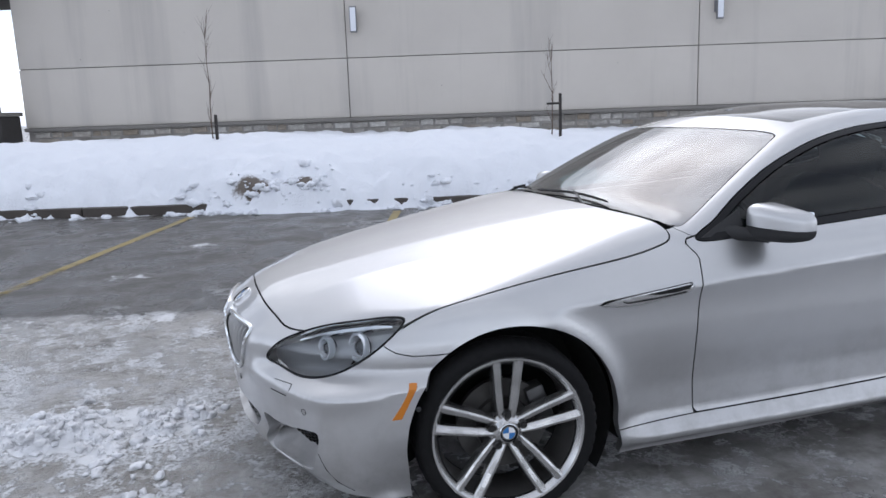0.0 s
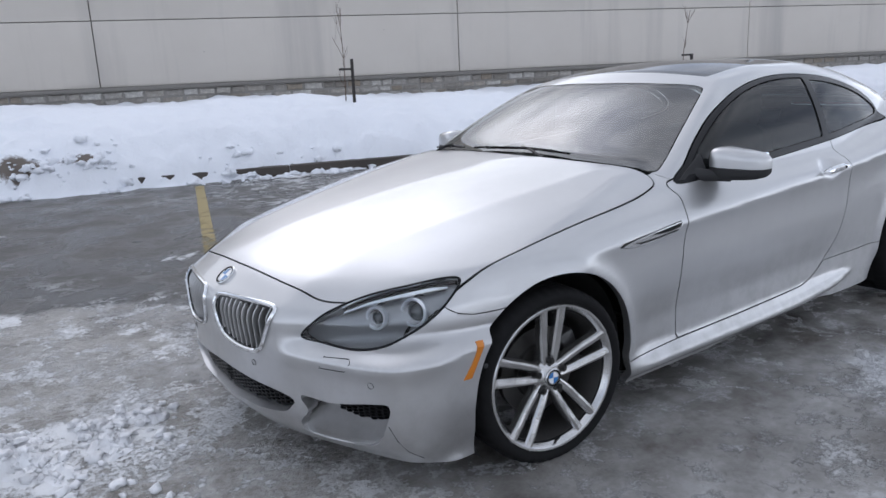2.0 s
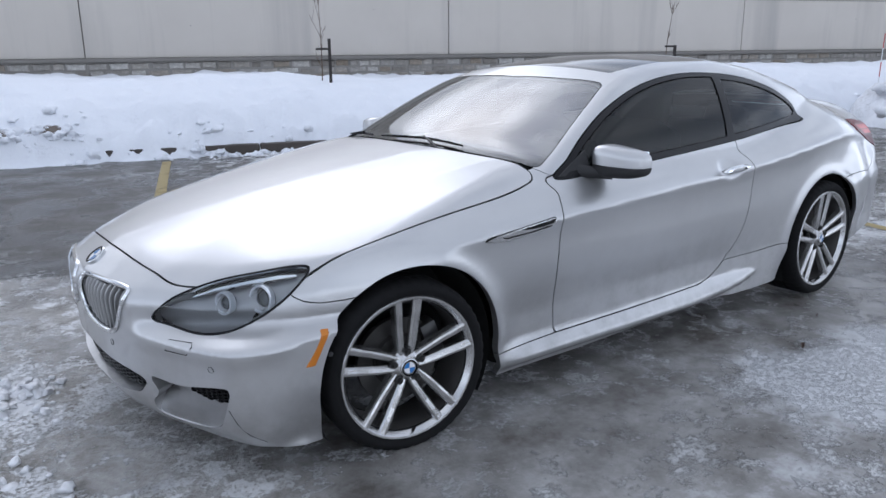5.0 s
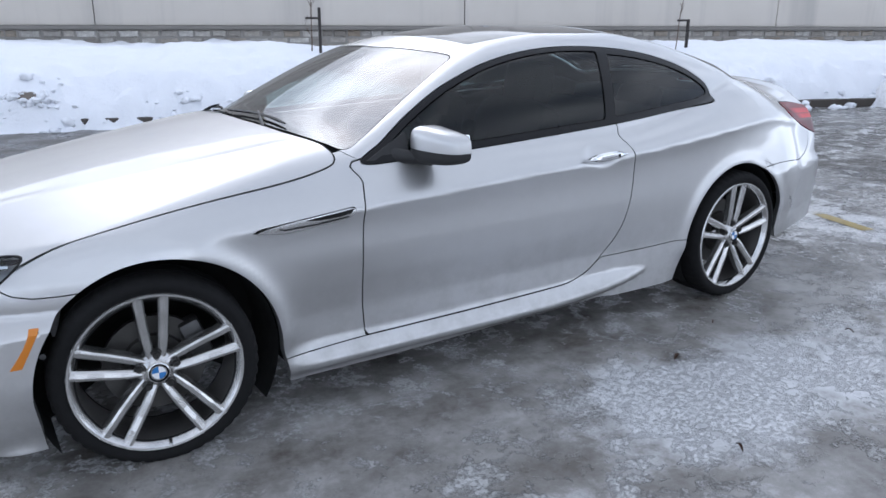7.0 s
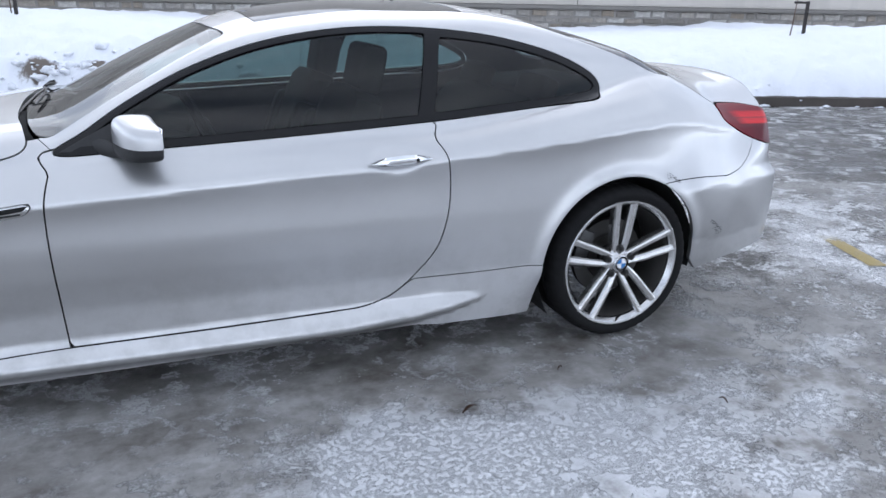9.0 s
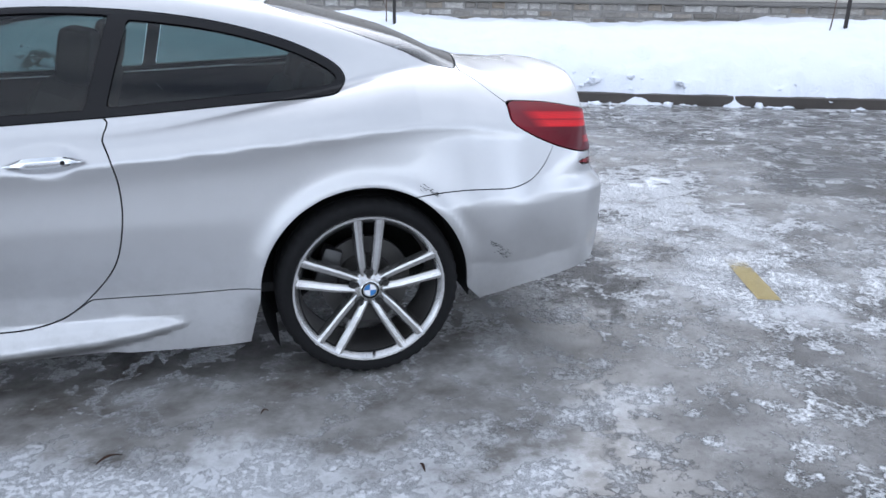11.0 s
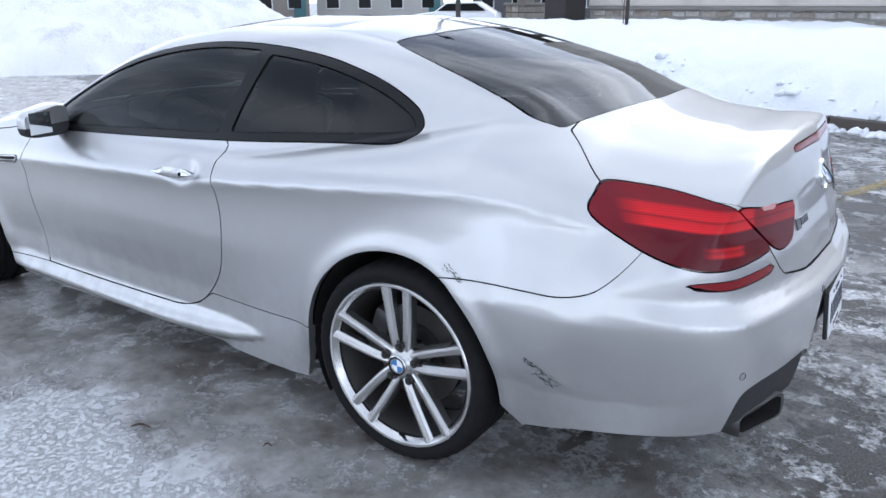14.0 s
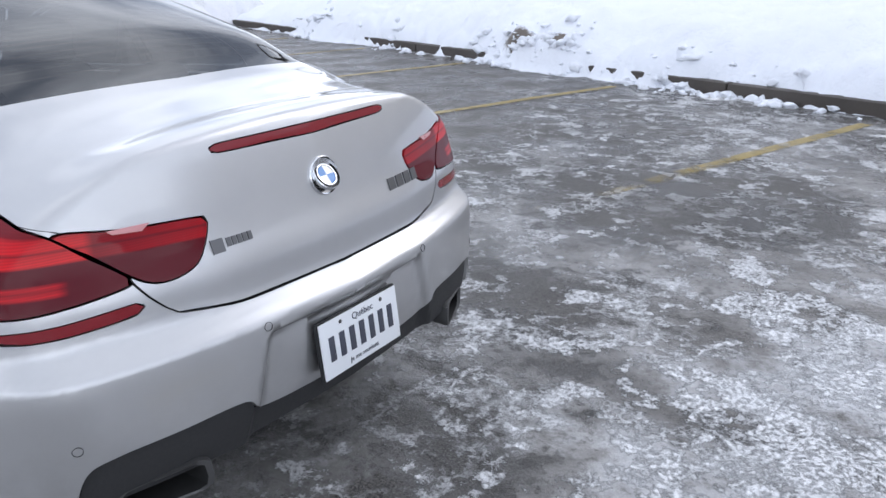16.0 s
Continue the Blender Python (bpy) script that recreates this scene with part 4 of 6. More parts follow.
lid = skin.take(lambda p: np.maximum.reduce([Y(p) - edge_top(X(p)), np.where(X(p) > 3.6, Y(p) - edge_rear(Z(p)), -1), 3.27 - X(p), 0.772 + 0.02 * sstep(0.3, 0.5, Y(p)) - Z(p)]), 0.006)
diffuser = skin.take(in_rear([(-0.2, 0.488), (0.1, 0.488), (0.30, 0.495), (0.345, 0.520), (0.38, 0.548), (0.52, 0.545), (0.66, 0.536), (0.712, 0.515), (0.735, 0.44), (0.748, 0.35), (0.76, 0.15), (0.3, 0.1), (-0.2, 0.1)], 3.7), 0.003)
sunroof = skin.take(lambda p: np.maximum.reduce([1.43 + 0.10 * Y(p) ** 2 - X(p), X(p) - 2.28, Y(p) - 0.49, 1.1 - Z(p)]), 0.006)
DOOR = [(0.738, 0.2515), (0.737, 0.256), (0.735, 0.27), (0.728, 0.40), (0.722, 0.6), (0.726, 0.74), (0.745, 0.83), (0.775, 0.905), (1.4, 0.93), (1.985, 0.955), (2.028, 0.88), (2.054, 0.82), (2.068, 0.72), (2.06, 0.6), (2.02, 0.47), (1.925, 0.357), (1.84, 0.296), (1.74, 0.268), (1.6, 0.262), (1.2, 0.256), (0.80, 0.252), (0.75, 0.2515)]
door = skin.take(in_side(DOOR, 0.5), 0.005)
sill = skin.take(in_side([(0.30, 0.05), (0.30, 0.236), (0.6, 0.2465), (0.735, 0.2505), (1.2, 0.2545), (1.6, 0.2605), (1.74, 0.2665), (1.845, 0.2945), (1.935, 0.3555), (2.2, 0.357), (2.6, 0.363), (2.6, 0.05)], 0.5, False), 0.004)
front_bumper = skin.take(in_side([(-1.1, 0.02), (-1.1, 0.85), (-0.5, 0.85), (-0.43, 0.72), (-0.425, 0.665), (-0.40, 0.632), (-0.37, 0.614), (-0.32, 0.603), (-0.25, 0.603), (-0.1, 0.612), (0.1, 0.62), (0.1, 0.02)], -1, False), 0.004)
fender = skin.take(lambda p: both(X(p) - np.where(Z(p) < 0.885, 0.80, 0.782 - 1.5 * (Z(p) - 0.885)), 0.3 - Y(p)), 0.004)
rear_line = cv((3.0, 0.655), (3.06, 0.668), (3.3, 0.712), (3.42, 0.737), (3.49, 0.765), (3.55, 0.815), (3.60, 0.875), (3.64, 0.93), (4.2, 0.95))
rear_bumper = skin.take(lambda p: both(Z(p) - rear_line(X(p)), 3.0 - X(p)), 0.004)
roof_rest = skin.rest()

def sides(name, faces, material, **kw):
    for half in split(skin, faces, left):
        panel(name, skin, half, material, car, **kw)

panel("inner_shell", skin, inner, M["dark_inner"], car, rim=0, lift=-0.018, label="dark inner structure behind the panel gaps")
panel("hood", skin, hood, M["paint"], car)
panel("trunk_lid", skin, lid, M["paint"], car)
panel("front_bumper", skin, front_bumper, M["paint"], car, rim=0.05)
panel("rear_bumper", skin, rear_bumper, M["paint"], car, rim=0.025)
panel("body_shell", skin, roof_rest, M["paint"], car, rim=0.02)
sides("door", door, M["paint"])
sides("side_vent", vent, M["alloy"], rim=0.02, lift=0.004, label="chrome fender vent with a black slot")
sides("headlight", head, M["glass_clear"], rim=0.01, label="headlight with a clear cover and twin rings")
sides("tail_light", tail, M["red_lens"], rim=0.02, lift=0.003, label="red tail light")
sides("lid_light", tail_in, M["red_lens"], rim=0.02, lift=0.003, label="red tail light on the trunk lid")
sides("reflector", refl, M["red_dark"], rim=0.01, lift=-0.001, label="dark red bumper reflector")
panel("brake_light", skin, brake, M["red_dark"], car, rim=0.01, lift=0.001, label="long red third brake light")
sides("fender", fender, M["paint"], rim=0.03)
sides("side_skirt", sill, M["paint"], rim=0.03)
panel("diffuser", skin, diffuser, M["black_plastic"], car, rim=0.04, lift=-0.012, label="black plastic rear diffuser")
panel("cowl", skin, cowl, M["black_plastic"], car, lift=-0.035, rim=0.01, label="black plastic cowl below the windscreen")
panel("windscreen", skin, wind, M["glass_wind"], car, rim=0.004, lift=-0.002, calm=40)
panel("rear_window", skin, rearw, M["glass_rear"], car, rim=0.004, lift=-0.002, calm=30)
panel("sunroof", skin, sunroof, M["glass_roof"], car, rim=0.01, lift=-0.002, label="dark glass sunroof")
def trimmed(name, faces, material, **kw):
    for half in split(side_skin, faces, left):
        panel(name, side_skin, half, material, car, **kw)
trimmed("window_trim", trim, M["black_trim"], rim=0.014, lift=0.001, label="gloss black window surround")
trimmed("door_window", door_glass, M["glass_tint"], rim=0.004, lift=-0.004)
trimmed("quarter_window", quarter_glass, M["glass_tint"], rim=0.004, lift=-0.004)

# ---- the car's fittings ----
def ray_skin(o, way, far_=1.2):
    """Where a ray from inside the body meets its skin."""
    o, way, lo, hi = np.array(o, float), np.array(way, float), 0.0, far_
    for _ in range(3):
        t = np.linspace(lo, hi, 40)
        out = np.argmax(body(o + way * t[:, None]) >= 0)
        lo, hi = t[max(out - 1, 0)], t[out]
    return Vector(o + way * lo)


def deep(name, faces, material, depth, label=""):
    for half in split(skin, faces, left):
        panel(name, skin, half, material, car, rim=0, lift=(lambda v: -depth(v[:, 2])) if callable(depth) else -depth, label=label)


M["lamp_grey"] = plain("lamp_housing", (0.36, 0.365, 0.375), 0.32, 0.45, 0.2)
M["slat"] = plain("grille_slat", (0.42, 0.42, 0.42), 0.3, 0.9, 0.15)
M["ring_white"] = plain("ring_white", (0.85, 0.88, 0.92), 0.15, 0.0, 0.03, coat=1.0)
M["lens_dark"] = plain("projector_glass", (0.05, 0.055, 0.06), 0.08, 0.2, 0.1, coat=1.0)
deep("kidney_backing", kidney, M["dark_inner"], 0.07)
deep("intake_backing", intake, M["dark_inner"], 0.05)
fog_skin = Skin(skin.points(), fog[0])
fog_skin.p = fog[1]
fog_skin.n = len(fog_skin.v[0])
fog_dark = fog_skin.take(in_front(FOGM), 0)
scoop = lambda v: -0.004 - 0.085 * sstep(0.205, 0.275, v[:, 2])
for name, faces, material, lab in (("fog_recess", fog_skin.rest(), M["paint"], "silver scoop in the front bumper"), ("fog_backing", fog_dark, M["dark_inner"], "black back of the bumper scoop")):
    for half in split(fog_skin, faces, left):
        panel(name, fog_skin, half, material, car, rim=0, lift=scoop, label=lab)
deep("lamp_bowl", head, M["lamp_grey"], 0.040, "grey headlight bowl")


def lamp_point(q, z, depth):
    c = q / 0.707 - 0.28
    p = ray_skin((c - 0.35, 0.35, z), (-0.707, 0.707, 0))
    n = normal_at(p)
    return p - n * depth, n


for s in (-1, 1):
    head_obs = [o for o in car.children if o.name.startswith("headlight")]
    lamp_ob = [o for o in head_obs if (o.data.vertices[0].co.y > 0) == (s > 0)][0]
    for q, z, r in ((0.250, 0.622, 0.035), (0.372, 0.636, 0.043)):
        p, n = lamp_point(q, z, 0.030)
        p, n = Vector((p.x, p.y * s, p.z)), Vector((n.x * 0.9 - 0.5, n.y * s * 0.6, n.z * 0.3)).normalized()
        bm = bmesh.new()
        m = basis(p, (0, 0, 1), n)
        lathe(bm, [(r - 0.006, 0.0), (r - 0.004, 0.006), (r + 0.004, 0.006), (r + 0.005, 0.0), (r + 0.003, -0.016), (r - 0.005, -0.016)], 36, "Z", m, True)
        part("light_ring", bm, M["ring_white"], lamp_ob, "white ring round the projector")
        bm = bmesh.new()
        lathe(bm, [(0.0005, 0.006), (r * 0.4, 0.003), (r * 0.66, -0.008), (r - 0.008, -0.03)], 28, "Z", m)
        part("projector", bm, M["lens_dark"], lamp_ob, "glassy projector lens")
    bm = bmesh.new()
    pts = [lamp_point(q, z, 0.022)[0] for q, z in ((0.14, 0.640), (0.22, 0.664), (0.32, 0.682), (0.42, 0.697), (0.475, 0.70))]
    tube(bm, [(p.x, p.y * s, p.z) for p in pts], [0.005, 0.011, 0.014, 0.015, 0.008], 8)
    part("lamp_brow", bm, M["chrome"], lamp_ob, "bright strip above the projectors")
    bm = bmesh.new()
    ring = smooth_ring(HEAD, 4)
    path = []
    for q, z in ring:
        p, n = lamp_point(q, z, 0.001)
        path.append((p.x, p.y * s, p.z))
    tube(bm, path + path[:1], 0.0042, 6, False)
    part("lamp_seal", bm, M["black_trim"], lamp_ob, "black seal")

# kidney grilles
KID = [(0.048, 0.606), (0.052, 0.55), (0.082, 0.495), (0.16, 0.472), (0.27, 0.470), (0.325, 0.49), (0.36, 0.55), (0.385, 0.61), (0.37, 0.636), (0.25, 0.640), (0.10, 0.634), (0.06, 0.625)]
kid_f = inside_of(KID, True, 5)
for s in (-1, 1):
    grille = new("kidney_grille")
    grille.parent = car
    grille["label"] = "chrome-framed kidney grille with upright slats"
    bm = bmesh.new()
    path = [tuple(front_at(a * s, z) + normal_at(front_at(a * s, z)) * 0.002) for a, z in smooth_ring(KID, 5)]
    tube(bm, path + path[:1], 0.0085, 8, False)
    part("grille_frame", bm, M["chrome"], grille)
    for a in np.linspace(0.078, 0.358, 10):
        zs = [z for z in np.arange(0.46, 0.65, 0.004) if kid_f(np.array([a]), np.array([z]))[0] < -0.004]
        if len(zs) < 5:
            continue
        bm = bmesh.new()
        rows = []
        for z in np.linspace(zs[0], zs[-1], 7):
            p = front_at(a * s, z)
            n = normal_at(p)
            t = Vector((0, 1, 0)) - n * n.y
            c = p - n * 0.014
            rows.append([bm.verts.new(c + t.normalized() * u + n * w) for u, w in ((-0.0045, -0.035), (-0.0045, 0.002), (-0.002, 0.009), (0.002, 0.009), (0.0045, 0.002), (0.0045, -0.035))])
        for r0, r1 in zip(rows, rows[1:]):
            for k in range(5):
                bm.faces.new((r0[k], r0[k + 1], r1[k + 1], r1[k]))
        part("slat", bm, M["slat"], grille)


def honeycomb(name, outline, s, depth, cell=0.017):
    """A black lattice inside an outline of the nose."""
    f = inside_of(outline, True, 5)
    bm = bmesh.new()
    a0, a1 = min(p[0] for p in outline), max(p[0] for p in outline)
    z0, z1 = min(p[1] for p in outline), max(p[1] for p in outline)
    for j in range(int((z1 - z0) / (cell * 0.9)) + 2):
        for i in range(int((a1 - a0) / (cell * 1.5)) + 2):
            ca, cz = a0 + i * cell * 1.5, z0 + j * cell * 0.9 + (0.45 * cell if i % 2 else 0)
            if f(np.array([ca]), np.array([cz]))[0] > -0.011:
                continue
            outer, inn, back = [], [], []
            base = front_at(ca * s, cz)
            n = normal_at(base)
            t = (Vector((0, 1, 0)) - n * n.y).normalized()
            up = n.cross(t) * (1 if n.cross(t).z > 0 else -1)
            for k in range(6):
                c, sn = math.cos(k * math.pi / 3) * cell, math.sin(k * math.pi / 3) * cell * 0.52
                o = base - n * depth
                outer.append(bm.verts.new(o + t * c + up * sn))
                inn.append(bm.verts.new(o + t * c * 0.74 + up * sn * 0.66))
                back.append(bm.verts.new(o + t * c * 0.74 + up * sn * 0.66 - n * 0.015))
            for k in range(6):
                j2 = (k + 1) % 6
                bm.faces.new((outer[k], outer[j2], inn[j2], inn[k]))
                bm.faces.new((inn[k], inn[j2], back[j2], back[k]))
    ob = part(name, bm, M["black_trim"], car, "black honeycomb mesh", False)
    return ob


for s in (-1, 1):
    honeycomb("intake_mesh", [(0.0, 0.355), (0.1, 0.356), (0.3, 0.346), (0.43, 0.330), (0.38, 0.272), (0.25, 0.256), (0.1, 0.252), (0.0, 0.252)], s, 0.028)
    honeycomb("fog_mesh", FOGM, s, 0.066, 0.015)

# clear strips in the lid lights
M["pale_lens"] = plain("pale_lens", (0.55, 0.22, 0.22), 0.25, coat=0.6)
for s in (-1, 1):
    host = [o for o in car.children if o.name.startswith("lid_light") and (o.data.vertices[0].co.y > 0) == (s > 0)][0]
    bm = bmesh.new()
    v0 = [rear_at(a * s, z) for a, z in ((0.555, 0.988), (0.545, 0.979), (0.489, 0.974), (0.470, 0.987))]
    hi = [bm.verts.new(v + normal_at(v) * 0.0055) for v in v0]
    lo = [bm.verts.new(v) for v in v0]
    bm.faces.new(hi)
    for i in range(4):
        bm.faces.new((lo[i], lo[(i + 1) % 4], hi[(i + 1) % 4], hi[i]))
    part("reversing_lamp", bm, M["pale_lens"], host, "pale clear strip in the red lens", False)

# exhausts
for s in (-1, 1):
    bm = bmesh.new()
    x0 = rear_at(0.56 * s, 0.40).x + 0.030
    prof = [(0.475, 0.400), (0.48, 0.435), (0.50, 0.445), (0.64, 0.430), (0.658, 0.415), (0.652, 0.372), (0.635, 0.362), (0.50, 0.370), (0.48, 0.378)]
    cxy = (0.565, 0.402)
    dz = 0.094
    rows = []
    for shrink, back in ((1.10, 0.06), (1.12, 0.0), (1.06, -0.008), (0.90, -0.004), (0.88, 0.06), (0.86, 0.12)):
        rows.append([bm.verts.new((x0 - back - 0.35 * (a - 0.475) * 1.2, s * (cxy[0] + (a - cxy[0]) * shrink), cxy[1] - dz + (z - cxy[1]) * shrink)) for a, z in prof])
    for r0, r1 in zip(rows, rows[1:]):
        for k in range(len(prof)):
            bm.faces.new((r0[k], r0[(k + 1) % len(prof)], r1[(k + 1) % len(prof)], r1[k]))
    bm.faces.new(rows[-1])
    tip = part("exhaust_tip", bm, [M["alloy_dark"], M["dark_inner"]], car, "dark metal oblong exhaust tip")
    for pol in tip.data.polygons:
        if pol.index >= 3 * len(prof):
            pol.material_index = 1

# badges
def roundel(parent, m, r):
    bm = bmesh.new()
    lathe(bm, [(0.0, 0.002), (r * 0.66, 0.002), (r * 0.68, 0.0045), (r * 0.74, 0.0045), (r * 0.76, 0.003), (r * 0.92, 0.003), (r * 0.94, 0.006), (r, 0.004), (r, -0.004)], 36, "Z", m)
    disc = part("badge", bm, [M["black_trim"], M["chrome"]], parent, "round badge with blue and white quarters")
    for pol in disc.data.polygons:
        if pol.index % 8 in (2, 6, 7):
            pol.material_index = 1
    for k in range(4):
        bm = bmesh.new()
        pts = [(0, 0)] + [(r * 0.64 * math.cos(a), r * 0.64 * math.sin(a)) for a in np.linspace(k * math.pi / 2, (k + 1) * math.pi / 2, 8)]
        bm.faces.new([bm.verts.new(m @ Vector((u, v, 0.0036))) for u, v in pts])
        part("badge_quarter", bm, M["blue" if k % 2 else "white"], disc, "", False)


p = front_at(0, 0.672)
roundel(car, basis(p + normal_at(p) * 0.003, (0, 1, 0), normal_at(p)), 0.041)
p = rear_at(0, 0.985)
roundel(car, basis(p + normal_at(p) * 0.008, (0, 1, 0), (normal_at(p) + Vector((0, 0, 0.55))).normalized()), 0.040)
bm = bmesh.new()
lathe(bm, [(0.030, 0.0), (0.044, 0.002), (0.047, 0.006), (0.050, 0.002), (0.050, -0.004)], 36, "Z", basis(p, (0, 1, 0), normal_at(p)))
part("badge_ring", bm, M["chrome"], car, "chrome ring round the trunk badge")


def bars(name, y0, y1, z0, z1, count, material, label, skew=0.0, parent=car, gap=0.25):
    """Upright strokes in place of letters on the trunk lid."""
    w = (y1 - y0) / count
    for k in range(count):
        bm = bmesh.new()
        a0, a1 = y0 + k * w, y0 + (k + 1 - gap) * w
        ring = [(a0, z0), (a1, z0), (a1, z1), (a0, z1)]
        v0 = [rear_at(a, z) for a, z in ring]
        n = normal_at(v0[0])
        lo, hi = [bm.verts.new(v) for v in v0], [bm.verts.new(v + n * 0.004) for v in v0]
        bm.faces.new(hi)
        for i in range(4):
            bm.faces.new((lo[i], lo[(i + 1) % 4], hi[(i + 1) % 4], hi[i]))
        part(name, bm, material, parent, label, False)


M["badge_metal"] = plain("badge_metal", (0.16, 0.16, 0.165), 0.25, 0.9, 0.1)
bars("lettering", 0.245, 0.405, 0.885, 0.917, 4, M["badge_metal"], "chrome strokes of the model badge")
bars("lettering", -0.358, -0.325, 0.888, 0.918, 1, M["badge_metal"], "chrome cross stroke of the badge", gap=0.1)
bars("lettering", -0.32, -0.25, 0.896, 0.915, 5, M["badge_metal"], "small chrome strokes of the badge")

# plate
plate_ob = new("number_plate")
plate_ob.parent = car
plate_ob["label"] = "white number plate with dark blue characters"
p0, p1 = rear_at(0, 0.645), rear_at(0, 0.50)
pm = basis(Vector(((p0.x + p1.x) / 2 + 0.022, 0, 0.479)), (0, 1, 0), (1, 0, 0.10))
bm = bmesh.new()
box(bm, (0.311, 0.159, 0.012), pm @ pose(0, 0, -0.009), 0.004)
part("plate_frame", bm, M["black_plastic"], plate_ob, "black plate frame")
bm = bmesh.new()
box(bm, (0.304, 0.152, 0.004), pm, 0.0018)
part("plate_sheet", bm, M["plate"], plate_ob)
for k in range(7):
    bm = bmesh.new()
    box(bm, (0.020, 0.066, 0.002), pm @ pose(-0.115 + 0.0385 * k, 0.0, 0.0028), 0.0006)
    part("plate_bar", bm, M["plate_ink"], plate_ob)
for text, size, x, y in (("Québec", 0.026, 0.01, 0.047), ("Je me souviens", 0.019, 0.0, -0.062)):
    fc = bpy.data.curves.new("plate_text", "FONT")
    fc.body, fc.size, fc.align_x, fc.extrude = text, size, "CENTER", 0.0005
    fc.materials.append(M["plate_ink"])
    to = new("plate_text", fc)
    to.parent = plate_ob
    to.matrix_world = pm @ pose(x, y, 0.0028)
for x in (-0.075, 0.085):
    bm = bmesh.new()
    lathe(bm, [(0.0, 0.005), (0.004, 0.0045), (0.006, 0.002)], 12, "Z", pm @ pose(x, 0.06, 0))
    part("screw", bm, M["alloy_dark"], plate_ob)


def ring_mark(name, p, n, r, material, label, thick=0.0012):
    bm = bmesh.new()
    m = basis(p, Vector((0.3, 0.2, 0.9)), n)
    lathe(bm, [(r - thick, 0.0), (r - thick * 0.5, 0.0014), (r, 0.0)], 24, "Z", m)
    part(name, bm, material, car, label)


for s in (-1, 1):
    for fn, a, z in ((rear_at, 0.72, 0.58), (rear_at, 0.298, 0.71), (front_at, 0.74, 0.435), (front_at, 0.27, 0.425)):
        p = fn(a * s, z)
        ring_mark("parking_sensor", p + normal_at(p) * 0.0005, normal_at(p), 0.011, M["black_plastic"], "flush round parking sensor")
    p = side_at(-0.323, 0.443)
    p = Vector((p.x, p.y * -s, p.z))
    n = normal_at(p)
    bm = bmesh.new()
    lathe(bm, [(0.0, 0.003), (0.006, 0.003), (0.009, 0.001)], 16, "Z", basis(p, (0, 0, 1), n))
    part("side_sensor", bm, M["black_plastic"], car, "small dark round sensor")
    bm = bmesh.new()
    corner = []
    for a, z in ((0.575, 0.470), (0.665, 0.472), (0.680, 0.500), (0.665, 0.508), (0.585, 0.506)):
        p = front_at(a * s, z)
        corner.append(p + normal_at(p) * 0.001)
    tube(bm, corner + corner[:1], 0.0012, 4, False)
    part("washer_flap", bm, M["dark_inner"], car, "thin gap round the headlight washer")
    bm = bmesh.new()
    tube(bm, [front_at(a * s, z) + normal_at(front_at(a * s, z)) * 0.0005 for a, z in ((0.778, 0.30), (0.790, 0.25), (0.800, 0.205), (0.806, 0.165))], 0.0015, 4)
    part("bumper_joint", bm, M["dark_inner"], car, "thin joint in the bumper corner")

# side markers: slanting amber strips set on the bumper's corners
for s in (-1, 1):
    bm = bmesh.new()
    rows = []
    for t in np.linspace(0, 1, 9):
        z = 0.417 + 0.108 * t
        x0, x1 = -0.410 + 0.064 * t + 0.006 * math.sin(math.pi * t), -0.377 + 0.058 * t
        row = []
        for x, lift in ((x0, -0.002), (x0 + 0.001, 0.003), ((x0 + x1) / 2, 0.0045), (x1 - 0.001, 0.003), (x1, -0.002)):
            p = side_at(x, z)
            p = p + normal_at(p) * lift
            row.append(bm.verts.new((p.x, p.y * -s, p.z)))
        rows.append(row)
    for r0, r1 in zip(rows, rows[1:]):
        for k in range(4):
            bm.faces.new((r0[k], r0[k + 1], r1[k + 1], r1[k]))
    bm.faces.new(rows[0])
    bm.faces.new(rows[-1][::-1])
    bmesh.ops.recalc_face_normals(bm, faces=bm.faces)
    part("side_marker", bm, M["amber"], car, "amber side marker")

# vent slots
for s in (-1, 1):
    bm = bmesh.new()
    v0 = [side_at(x, z) for x, z in ((0.50, 0.735), (0.56, 0.741), (0.684, 0.754), (0.668, 0.739), (0.62, 0.732), (0.55, 0.730))]
    bm.faces.new([bm.verts.new(Vector((v.x, v.y * -s, v.z)) + Vector((0, 0.0062 * s, 0))) for v in v0])
    part("vent_slot", bm, M["dark_inner"], car, "black slot of the fender vent", False)
    bm = bmesh.new()
    v0 = [side_at(x, z) - Vector((0, 0.006, 0)) for x, z in ((0.41, 0.718), (0.43, 0.712), (0.55, 0.717), (0.66, 0.728))]
    tube(bm, [(v.x, v.y * -s, v.z) for v in v0], 0.002, 5)
    part("vent_line", bm, M["dark_inner"], car)


